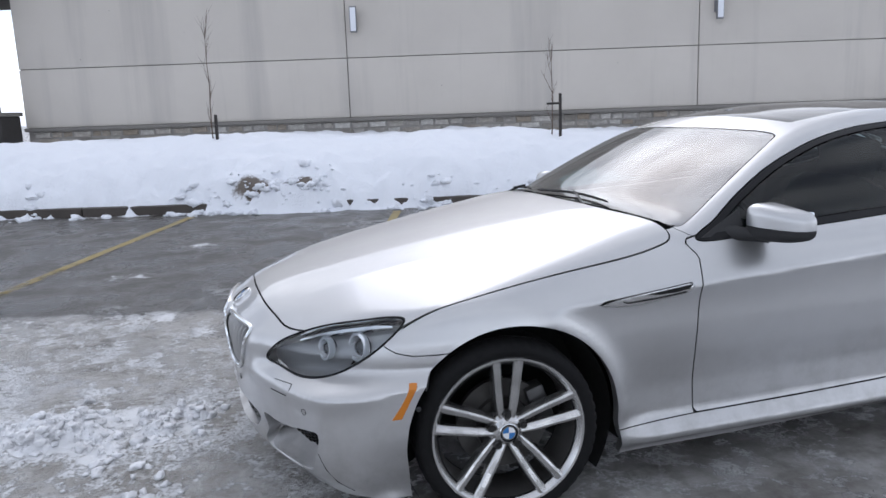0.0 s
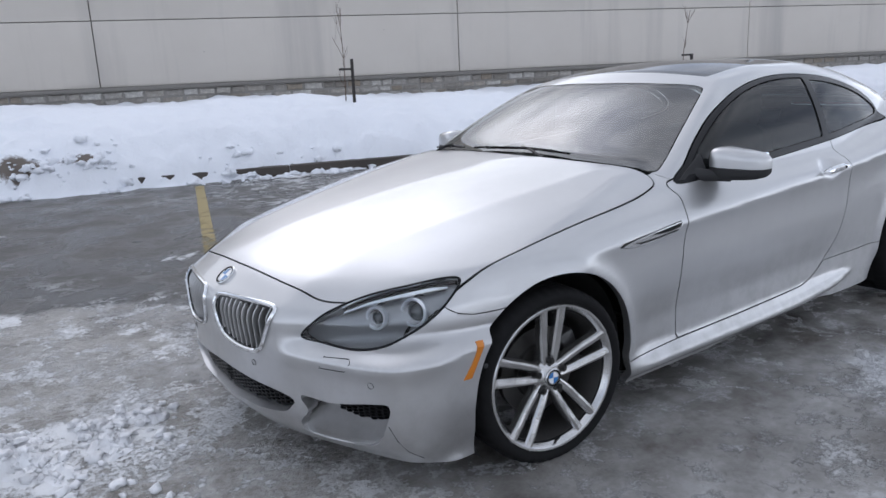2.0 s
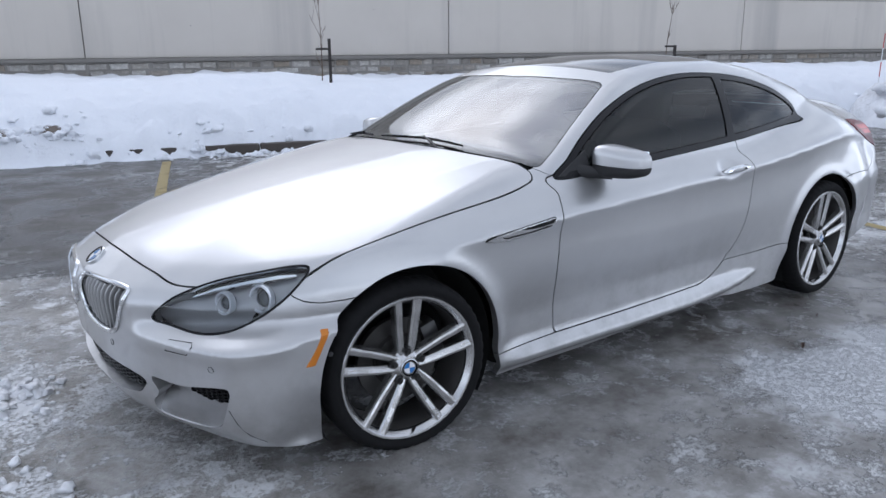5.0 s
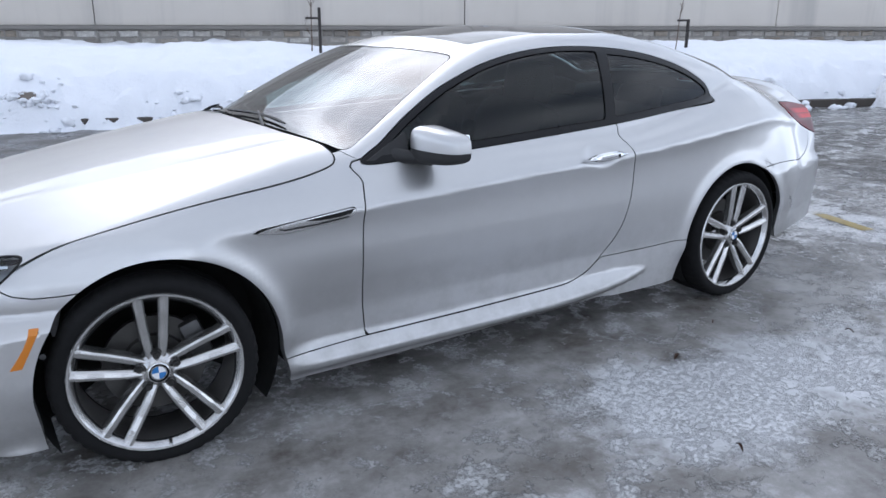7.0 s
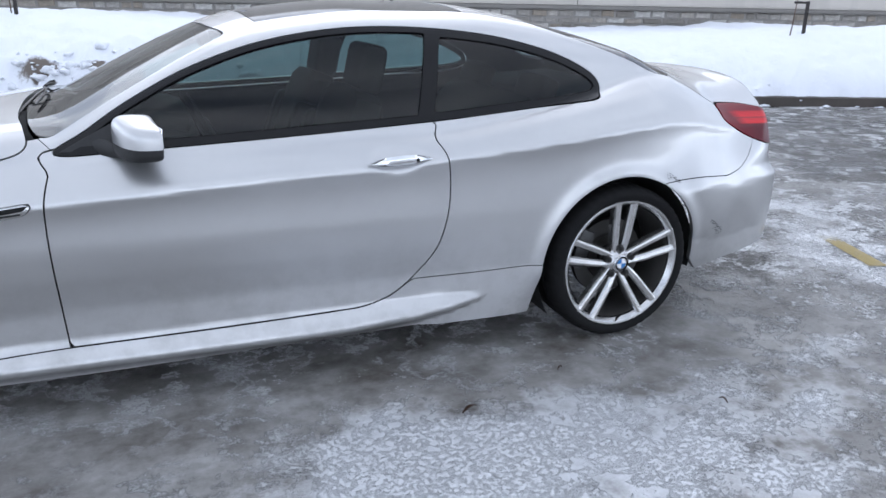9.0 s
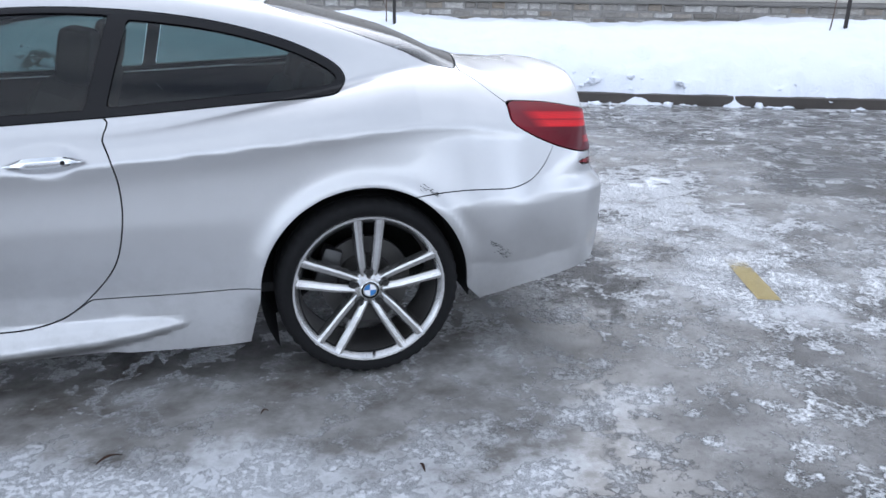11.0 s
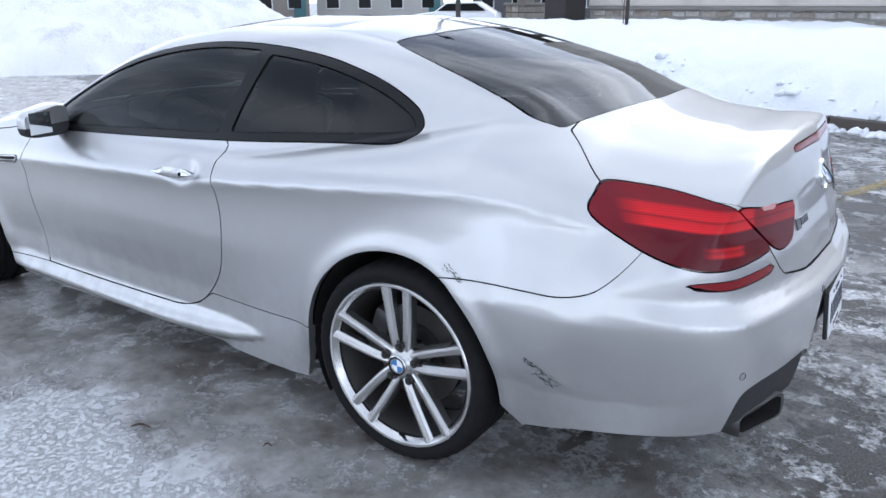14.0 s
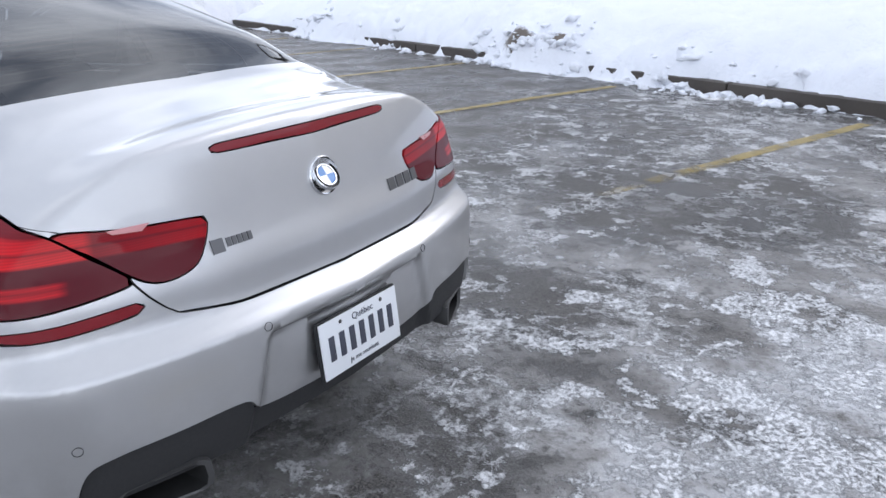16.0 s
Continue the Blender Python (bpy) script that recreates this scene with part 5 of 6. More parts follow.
# doors: handles and mirrors
for s in (-1, 1):
    bm = bmesh.new()
    rows = []
    for k, x in enumerate(np.linspace(1.757, 1.978, 11)):
        t = (k / 10) * 2 - 1
        w = 0.0170 * (1 - abs(t) ** 3.0) + 0.002
        y0 = half_width(np.array([x]))[0] + 0.008
        z0 = 0.829 + 0.045 * (x - 1.87)
        rows.append([bm.verts.new((x, s * (y0 - 0.002 + o * 0.020), z0 + u * w)) for u, o in ((-1, 0), (-0.8, 0.7), (-0.2, 1.0), (0.5, 0.9), (1, 0.3), (0.8, -0.4))])
    for r0, r1 in zip(rows, rows[1:]):
        for k in range(6):
            bm.faces.new((r0[k], r0[(k + 1) % 6], r1[(k + 1) % 6], r1[k]))
    bm.faces.new(rows[0][::-1])
    bm.faces.new(rows[-1])
    bmesh.ops.recalc_face_normals(bm, faces=bm.faces)
    part("door_handle", bm, M["chrome"], car, "polished silver door handle")
    bm = bmesh.new()
    lathe(bm, [(0.0, 0.002), (0.005, 0.002), (0.007, 0.0)], 14, "Z", basis(Vector((1.925, s * (half_width(np.array([1.925]))[0] + 0.0265), 0.832)), (1, 0, 0), (0, s, 0)))
    part("lock", bm, M["dark_inner"], car, "small dark key lock")

    # mirror: a shell that narrows outwards, silver above and black below
    mirror = new("side_mirror")
    mirror.parent = car
    mirror["label"] = "silver and black door mirror"
    def shell_pt(u, v):
        ca, sa, cb, sb = math.cos(u), math.sin(u), math.cos(v), math.sin(v)
        e = lambda c, q: math.copysign(abs(c) ** q, c)
        x, y, z = e(cb, 0.55) * e(ca, 0.6) * 0.075, e(cb, 0.55) * e(sa, 0.6) * 0.108, e(sb, 0.5) * 0.068
        out = (y / 0.108 + 1) / 2
        z = z * (1.08 - 0.30 * out) + 0.012 * (1 - out)
        x = x * (1.0 - 0.25 * out) + 0.05 * out * out
        x = min(x, 0.045 + 0.035 * out)
        return Vector((1.005 + x, s * (0.937 + y), 0.938 + z))
    for name, v0, v1, mat_, lab in (("mirror_cap", -0.03, math.pi / 2, M["paint"], "silver mirror cap"), ("mirror_base", -math.pi / 2, -0.04, M["black_plastic"], "black mirror base")):
        bm = bmesh.new()
        rows = []
        for v in np.linspace(v0, v1, 12):
            rows.append([bm.verts.new(shell_pt(u, v)) for u in np.linspace(0, 2 * math.pi, 40, endpoint=False)])
        for r0, r1 in zip(rows, rows[1:]):
            for k in range(40):
                bm.faces.new((r0[k], r0[(k + 1) % 40], r1[(k + 1) % 40], r1[k]))
        bm.faces.new(rows[0][::-1])
        bm.faces.new(rows[-1])
        bmesh.ops.remove_doubles(bm, verts=bm.verts, dist=0.0004)
        bmesh.ops.recalc_face_normals(bm, faces=bm.faces)
        part(name, bm, mat_, mirror, lab)
    bm = bmesh.new()
    tube(bm, [(0.90, s * 0.80, 0.905), (0.93, s * 0.835, 0.902), (0.97, s * 0.875, 0.897), (1.0, s * 0.91, 0.898)], [0.034, 0.026, 0.022, 0.026], 10)
    part("mirror_arm", bm, M["black_plastic"], mirror, "black mirror arm")
    bm = bmesh.new()
    box(bm, (0.004, 0.16, 0.09), pose(1.068, s * 0.945, 0.945, 0, 0, s * -12), 0.002)
    part("mirror_glass", bm, plain("mirror_glass", (0.8, 0.82, 0.84), 0.03, 1.0, 0.02), mirror, "mirror glass")
    # the black foot in the window corner
    bm = bmesh.new()
    ring = [(0.782, 0.896), (0.86, 0.938), (0.955, 0.985), (0.95, 0.93), (0.94, 0.899)]
    v0 = [side_at(x, z) for x, z in ring]
    lo = [bm.verts.new((v.x, v.y * -s, v.z)) for v in v0]
    hi = [bm.verts.new((v.x, (v.y - 0.006) * -s, v.z)) for v in v0]
    bm.faces.new(hi)
    for i in range(5):
        bm.faces.new((lo[i], lo[(i + 1) % 5], hi[(i + 1) % 5], hi[i]))
    part("mirror_foot", bm, M["black_plastic"], mirror, "", False)

# heating wires of the rear window
M["wire"] = plain("heating_wire", (0.10, 0.08, 0.06), 0.6)
for k in range(15):
    x = 2.70 + 0.036 * k
    bm = bmesh.new()
    tube(bm, [top_at(x - 0.03 * (y / 0.5) ** 2, y) - Vector((0, 0, 0.010)) for y in np.linspace(-0.50, 0.50, 9)], 0.0012, 4)
    part("heating_wire", bm, M["wire"], car, "thin heating wire in the rear glass")

# wipers
for y0, y1, x0, x1 in ((0.28, -0.33, 0.655, 0.685), (0.36, 0.61, 0.655, 0.67)):
    wiper = new("wiper")
    wiper.parent = car
    wiper["label"] = "black windscreen wiper"
    pts = []
    for t in np.linspace(0, 1, 7):
        y, x = y0 + (y1 - y0) * t, x0 + (x1 - x0) * t + 0.02 * math.sin(math.pi * t)
        pts.append(top_at(x, y) + Vector((-0.006, 0, 0.012)))
    bm = bmesh.new()
    tube(bm, pts, [0.004] + [0.007] * 5 + [0.004], 6)
    part("blade", bm, M["black_trim"], wiper)
    bm = bmesh.new()
    end = Vector((0.605, y1 + 0.03 * (1 if y1 < 0 else -1), 0.93))
    mid = pts[3] + Vector((0, 0, 0.012))
    tube(bm, [end, end.lerp(mid, 0.3) + Vector((0, 0, 0.008)), end.lerp(mid, 0.7) + Vector((0, 0, 0.008)), mid], [0.009, 0.008, 0.006, 0.004], 7)
    part("arm", bm, M["black_trim"], wiper)


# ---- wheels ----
# rim alloy made darker: the shade behind the spokes is in this colour
M["barrel"] = plain("rim_barrel_shade", (0.12, 0.116, 0.112), 0.45, 0.7, 0.2)
M["bolt_dark"] = plain("dark_bolt", (0.035, 0.034, 0.033), 0.4, 0.5, 0.2)
def wheel(ax, s, wide, cap_y):
    w = new("wheel")
    w.parent = car
    w["label"] = "silver alloy wheel with five twin spokes"
    mid = 0.786 if ax == AXLE_F else 0.806
    turned, hub_z, size = (-7.0, 0.307, 0.968) if ax == AXLE_F else (0.0, HUB_Z, 1.0)
    arch_m = pose(ax + (0.02 if ax == AXLE_F else 0.0), s * mid, 0.295 if ax == AXLE_F else HUB_Z, 0, 0, 0 if s < 0 else 180)
    w.matrix_world = pose(ax, s * mid, hub_z, 0, 0, turned + (0 if s < 0 else 180)) @ Matrix.Scale(size, 4)
    h = wide / 2
    bm = bmesh.new()
    prof = [(0.246, -h + 0.028), (0.266, -h + 0.016), (0.275, -h + 0.010), (0.282, -h + 0.004), (0.296, -h - 0.003), (0.310, -h), (0.320, -h + 0.009), (0.3275, -h + 0.024), (0.3305, -h + 0.05), (0.331, -h * 0.34), (0.323, -h * 0.32), (0.323, -h * 0.26), (0.331, -h * 0.24)]
    prof = prof + [(r, -y) for r, y in prof[::-1]]
    rings = lathe(bm, prof, 144)
    for i, ring in enumerate(rings):
        if i % 3 == 0:
            for k in (6, 7, 8, -9, -8, -7):
                v = ring[k].co
                v.x *= 0.985
                v.z *= 0.985
    part("tyre", bm, M["rubber"], w, "black tyre with a blocky tread")
    face = -(cap_y - mid)
    bm = bmesh.new()
    lathe(bm, [(0.256, -h + 0.030), (0.2745, -h + 0.012), (0.2765, -h + 0.007), (0.273, -h + 0.003), (0.266, -h + 0.004), (0.259, -h + 0.012), (0.251, -h + 0.026)], 96)
    part("rim", bm, M["alloy"], w, "polished wheel rim")
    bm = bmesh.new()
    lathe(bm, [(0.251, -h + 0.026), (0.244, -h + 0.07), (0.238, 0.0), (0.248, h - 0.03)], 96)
    part("barrel", bm, M["barrel"], w, "inside of the rim, darkened for the shade behind the spokes")
    for k in range(5):
        a = math.pi / 2 + k * 2 * math.pi / 5
        bm = bmesh.new()
        m = Matrix.Rotation(-a, 4, "Y")
        for side in (-1, 1):
            rows = []
            for r, off, wd, y, dp in ((0.036, 0.016, 0.0125, face + 0.012, 0.034), (0.070, 0.0215, 0.0150, face + 0.006, 0.036), (0.11, 0.0270, 0.0162, face + 0.001, 0.036), (0.16, 0.0318, 0.0166, face - 0.003, 0.034), (0.21, 0.0358, 0.0170, -h + 0.011, 0.034), (0.245, 0.0388, 0.0178, -h + 0.008, 0.036), (0.2715, 0.0402, 0.0186, -h + 0.0045, 0.022)):
                c = side * off
                inn, out = c - side * wd, c + side * wd
                rows.append([bm.verts.new(m @ Vector((r, y + yy, t))) for t, yy in ((inn, dp), (inn, 0.011), (inn + side * 0.006, 0.0035), (c + side * 0.004, 0.0), (out - side * 0.004, 0.002), (out, 0.010), (out + side * 0.004, dp))])
            for r0, r1 in zip(rows, rows[1:]):
                for j in range(6):
                    bm.faces.new((r0[j], r0[j + 1], r1[j + 1], r1[j]))
            bm.faces.new(rows[-1])
        bmesh.ops.recalc_face_normals(bm, faces=bm.faces)
        part("spoke", bm, M["alloy"], w, "", False)
    bm = bmesh.new()
    lathe(bm, [(0.030, face - 0.002), (0.038, face - 0.001), (0.042, face + 0.004), (0.050, face + 0.010), (0.062, face + 0.018), (0.068, face + 0.030), (0.068, face + 0.06)], 60)
    part("hub", bm, M["alloy"], w)
    for k in range(5):
        a = math.pi / 2 + math.pi * 2 * k / 5 + (0.0)
        bm = bmesh.new()
        m = pose(0.060 * math.cos(a), 0, 0.060 * math.sin(a))
        lathe(bm, [(0.0005, face - 0.004), (0.006, face - 0.004), (0.0075, face - 0.002), (0.0080, face + 0.002), (0.0130, face + 0.001), (0.0140, face + 0.03)], 16, "Y", m)
        part("wheel_bolt", bm, M["bolt_dark"], w, "recessed wheel bolt")
    roundel(w, basis(Vector((0, face - 0.004, 0)), (1, 0, 0), (0, -1, 0)), 0.034)
    bm = bmesh.new()
    lathe(bm, [(0.055, -0.012), (0.10, -0.018), (0.105, -0.004), (0.166, -0.006), (0.168, 0.002), (0.166, 0.020), (0.06, 0.022)], 64)
    part("brake_disc", bm, M["disc_steel"], w, "grey steel brake disc")
    bm = bmesh.new()
    a = radians(20 if ax == AXLE_F else 160)
    box(bm, (0.07, 0.075, 0.17), Matrix.Rotation(-a, 4, "Y") @ pose(0.150, 0.002, 0), 0.016)
    part("brake_caliper", bm, M["alloy_dark"], w, "dark brake caliper")
    bm = bmesh.new()
    tube(bm, [(0.012, -h + 0.02, -0.252), (0.012, -h + 0.008, -0.242), (0.012, -h, -0.234)], [0.006, 0.005, 0.004], 8)
    part("valve", bm, M["rubber"], w)
    # the dark liner of the arch
    bm = bmesh.new()
    rows = []
    lip, deep_y = (0.388, -0.040) if ax == AXLE_F else (0.381, -0.085)
    for r, y in ((0.05, 0.22), (lip, 0.22), (lip, 0.10), (lip, deep_y)):
        rows.append([bm.verts.new((r * math.cos(t), y, r * math.sin(t))) for t in np.linspace(radians(-32 if ax == AXLE_F else -10), radians(212), 40)])
    for r0, r1 in zip(rows, rows[1:]):
        for j in range(39):
            bm.faces.new((r0[j], r0[j + 1], r1[j + 1], r1[j]))
    part("arch_liner", bm, M["dark_inner"], car, "black wheel arch liner").matrix_world = arch_m


for ax, wide, cap in ((AXLE_F, 0.225, 0.876), (AXLE_R, 0.255, 0.915)):
    for s in (-1, 1):
        wheel(ax, s, wide, cap)

# underbody
bm = bmesh.new()
box(bm, (1.95, 1.62, 0.12), pose(1.43, 0, 0.22), 0.03)
box(bm, (4.2, 1.05, 0.12), pose(1.5, 0, 0.25), 0.03)
part("underbody", bm, M["dark_inner"], car, "black underbody")
bm = bmesh.new()
box(bm, (0.05, 1.4, 0.5), pose(0.62, 0, 0.6), 0.01)
part("bulkhead", bm, M["dark_inner"], car)

# ---- cabin ----
M["cabin"] = plain("cabin_plastic", (0.03, 0.03, 0.031), 0.6, scale=70)


def cushion(bm, size, m, puff=0.25):
    """A padded block with rounded faces."""
    r = bmesh.ops.create_cube(bm, size=1.0)
    bmesh.ops.subdivide_edges(bm, edges=list({e for v in r["verts"] for e in v.link_edges}), cuts=5, use_grid_fill=True)
    for v in bm.verts:
        if not v.tag:
            p = v.co * 2
            q = Vector((math.copysign(abs(p.x) ** 1, p.x), p.y, p.z))
            d = (abs(p.x) ** 6 + abs(p.y) ** 6 + abs(p.z) ** 6) ** (1 / 6)
            q = p / max(d, 1e-6) * max(abs(p.x), abs(p.y), abs(p.z))
            v.co = m @ Vector((q.x * size[0] / 2, q.y * size[1] / 2, q.z * size[2] / 2))
            v.tag = True


for y in (-0.37, 0.37):
    seat = new("seat")
    seat.parent = car
    seat["label"] = "black leather front seat"
    for name, size, m in (("seat_cushion", (0.5, 0.5, 0.16), pose(1.42, y, 0.42, 0, -8, 0)), ("backrest", (0.17, 0.50, 0.62), pose(1.76, y, 0.73, 0, 20, 0)), ("headrest", (0.11, 0.27, 0.20), pose(1.90, y, 1.10, 0, 12, 0)), ("bolster", (0.14, 0.10, 0.42), pose(1.70, y - 0.23, 0.70, 0, 20, 0)), ("bolster", (0.14, 0.10, 0.42), pose(1.70, y + 0.23, 0.70, 0, 20, 0))):
        bm = bmesh.new()
        cushion(bm, size, m)
        part(name, bm, M["seat"], seat)
rear_seat = new("rear_seat")
rear_seat.parent = car
rear_seat["label"] = "black leather rear seat"
for name, size, m in (("seat_cushion", (0.48, 1.2, 0.16), pose(2.25, 0, 0.42)), ("backrest", (0.16, 1.2, 0.55), pose(2.58, 0, 0.70, 0, 26, 0)), ("headrest", (0.10, 0.26, 0.13), pose(2.72, -0.33, 0.99, 0, 20, 0)), ("headrest", (0.10, 0.26, 0.13), pose(2.72, 0.33, 0.99, 0, 20, 0))):
    bm = bmesh.new()
    cushion(bm, size, m)
    part(name, bm, M["seat"], rear_seat)
dash = new("dashboard")
dash.parent = car
bm = bmesh.new()
cushion(bm, (0.50, 1.45, 0.26), pose(0.98, 0, 0.80, 0, 6, 0))
part("dash_top", bm, M["cabin"], dash)
bm = bmesh.new()
cushion(bm, (0.20, 0.34, 0.08), pose(1.10, -0.37, 0.935, 0, 10, 0))
part("instrument_hood", bm, M["cabin"], dash)
bm = bmesh.new()
cushion(bm, (0.95, 0.26, 0.22), pose(1.55, 0, 0.45))
part("console", bm, M["cabin"], dash)
sw = new("steering_wheel")
sw.parent = car
swm = basis(Vector((1.27, -0.37, 0.86)), (0, 1, 0), (0.88, 0, 0.47))
bm = bmesh.new()
lathe(bm, [(0.170 + 0.014 * math.cos(t), 0.014 * math.sin(t)) for t in np.linspace(0, 2 * math.pi, 9)[:-1]], 40, "Z", swm, True)
part("wheel_rim", bm, M["seat"], sw)
bm = bmesh.new()
box(bm, (0.30, 0.045, 0.02), swm @ pose(0, 0.0, 0), 0.008)
box(bm, (0.045, 0.16, 0.02), swm @ pose(0, -0.08, 0), 0.008)
box(bm, (0.13, 0.11, 0.05), swm @ pose(0, 0, 0.0), 0.02)
part("spokes", bm, M["cabin"], sw)
bm = bmesh.new()
cushion(bm, (0.05, 0.24, 0.07), pose(1.30, 0, 1.205, 0, -15, 0))
part("interior_mirror", bm, M["black_plastic"], car, "black interior mirror")
bm = bmesh.new()
box(bm, (0.5, 1.1, 0.03), pose(3.0, 0, 0.97, 0, -3, 0), 0.01)
part("parcel_shelf", bm, M["cabin"], car, "black parcel shelf")
bm = bmesh.new()
box(bm, (2.1, 1.5, 0.04), pose(1.7, 0, 0.30), 0.01)
part("cabin_floor", bm, M["cabin"], car)

# scuffs on the rear bumper and the arch
rng = random.Random(31)
for x0, z0, x1, z1, count, wide in ((3.30, 0.475, 3.40, 0.412, 46, 0.010), (3.33, 0.435, 3.38, 0.400, 20, 0.008), (3.03, 0.700, 3.10, 0.665, 30, 0.014)):
    bm = bmesh.new()
    for _ in range(count):
        t = rng.random()
        x, z = x0 + (x1 - x0) * t + rng.gauss(0, 0.004), z0 + (z1 - z0) * t + rng.gauss(0, wide * 0.5)
        ln, th, tilt = rng.uniform(0.002, 0.008), rng.uniform(0.0006, 0.0016), rng.uniform(-0.9, -0.1)
        ring = []
        for u, v in ((-ln, 0), (0, -th), (ln, 0), (0, th)):
            p = side_at(x + u, z + v + u * tilt)
            ring.append(bm.verts.new(p + normal_at(p) * 0.0012))
        bm.faces.new(ring)
    part("scuff", bm, M["black_plastic"], car, "dark scuff marks in the paint", False)

# ---- things round the car park ----


def worn_yellow():
    n = Nodes("worn_yellow_paint")
    clear, mixer = n.t.nodes.new("ShaderNodeBsdfTransparent"), n.t.nodes.new("ShaderNodeMixShader")
    grit = n.noise(60.0, 6.0, 0.65)
    keep = n.ramp(n.math("ADD", n.math("MULTIPLY", n.noise(4.5, 10.0, 0.70), 0.75), n.math("MULTIPLY", n.attr("wear"), 0.6)), (0.40, 0.80), (0.62, 0.0))
    n.set(color=n.mix(grit, (0.25, 0.18, 0.05), (0.46, 0.34, 0.09)), rough=0.45)
    n.t.links.new(keep, mixer.inputs[0])
    n.t.links.new(clear.outputs[0], mixer.inputs[1])
    n.t.links.new(n.bsdf.outputs[0], mixer.inputs[2])
    n.t.links.new(mixer.outputs[0], n.t.nodes["Material Output"].inputs["Surface"])
    n.bump(grit, 0.3, 0.005)
    return n.mat


M["yellow"] = worn_yellow()


def parking_line(u, v0, v1, worn):
    """A painted strip that lies on the uneven ground."""
    verts, wear, faces = [], [], []
    steps = int((v1 - v0) / 0.06)
    for i in range(steps + 1):
        v = v0 + (v1 - v0) * i / steps
        for k in range(4):
            p = lot(u - 0.055 + 0.11 * k / 3, v)
            verts.append((p.x, p.y, ground_z(p.x, p.y) + 0.006))
            wear.append(worn(v))
    for i in range(steps):
        for k in range(3):
            a = i * 4 + k
            faces.append((a, a + 1, a + 5, a + 4))
    mesh = bpy.data.meshes.new("parking_line")
    mesh.from_pydata(verts, [], faces)
    mesh.attributes.new("wear", "FLOAT", "POINT").data.foreach_set("value", wear)
    mesh.materials.append(M["yellow"])
    tagged(new("parking_line", mesh), "worn yellow paint line on the asphalt", "road marking", "parking lines", "structure")


for u, v0, v1, k in ((2.19, 3.2, 7.35, 0.10), (-0.76, 2.4, 7.35, 0.0), (-3.74, 2.0, 7.5, -0.04), (-6.6, 2.8, 7.4, 0.05), (-9.5, 2.8, 7.3, 0.1), (4.73, 0.95, 2.9, 0.0)):
    parking_line(u, v0, v1, lambda v, v0=v0, k=k: k + (0.45 * max(0.0, 1 - (v - v0) / 2.4) if v0 > 1 else 0.48 * max(0.0, min(1.0, (v - 1.25) / 0.4))))

# loose lumps of slush
def lumps(name, spots, material, label, category, smooth=2):
    base = bmesh.new()
    bmesh.ops.create_icosphere(base, subdivisions=smooth, radius=1.0)
    bv, bf = [v.co.copy() for v in base.verts], [[v.index for v in f.verts] for f in base.faces]
    base.free()
    rng = random.Random(5)
    verts, faces = [], []
    for x, y, z, r in spots:
        n0 = len(verts)
        sx, sy, sz, a, seed = rng.uniform(0.7, 1.3), rng.uniform(0.7, 1.3), rng.uniform(0.40, 0.85), rng.uniform(0, 6.3), rng.uniform(0, 90)
        ca, sa = math.cos(a), math.sin(a)
        for c in bv:
            k = r * (1 + 0.75 * noise.noise(c * 1.3 + Vector((seed, 0, 0))) + 0.55 * noise.noise(c * 2.6 + Vector((0, seed, 0))))
            px, py = c.x * sx, c.y * sy
            verts.append((x + k * (px * ca - py * sa), y + k * (px * sa + py * ca), z + k * c.z * sz))
        faces.extend([[n0 + i for i in f] for f in bf])
    mesh = bpy.data.meshes.new(name)
    mesh.from_pydata(verts, [], faces)
    mesh.shade_smooth()
    mesh.materials.append(material)
    return tagged(new(name, mesh), label, category, kind="stuff")


def slush_material():
    n = Nodes("wet_slush")
    f = n.noise(28.0, 8.0, 0.65)
    n.set(color=n.mix(n.ramp(n.noise(6.0, 5.0), (0.35, 0.0), (0.7, 1.0)), (0.66, 0.66, 0.67), (0.88, 0.89, 0.91)), rough=n.ramp(f, (0.3, 0.25), (0.7, 0.7)), sss=0.0)
    n.bump(f, 0.7, 0.012)
    return n.mat


M["slush"] = slush_material()
rng = random.Random(11)


def clod(x, y, scale, seed):
    """Rounded clods, 0 in the joints to 1 on top."""
    d = noise.voronoi(Vector((x * scale + seed, y * scale, seed)))[0][0]
    return max(0.0, 1.0 - 1.9 * d * d) ** 0.5


def slush_z(x, y):
    wob = 0.05 * noise.noise(Vector((x * 7, y * 7, 3.0)))
    s = slush_at(x + wob, y + wob) + 0.22 * fbm(x, y, 5.0, 4, 2.2)
    m = max(0.0, min(1.0, (s - 0.42) / 0.28))
    edge = min(1.0, 8 * min(x + 3.4, -0.85 - x, y + 1.2, 1.4 - y)) if -3.4 < x < -0.85 and -1.2 < y < 1.4 else 0
    m *= max(0.0, edge)
    big, mid, small = clod(x, y, 11.0, 1.0), clod(x + 0.01 * wob, y, 24.0, 5.0), clod(x, y, 52.0, 9.0)
    h = m * (0.002 + 0.044 * big * m + 0.026 * mid + 0.014 * small) + 0.006 * m * noise.noise(Vector((x * 60, y * 60, 0)))
    return -0.03 if m < 0.03 else ground_z(x, y) - 0.010 + h


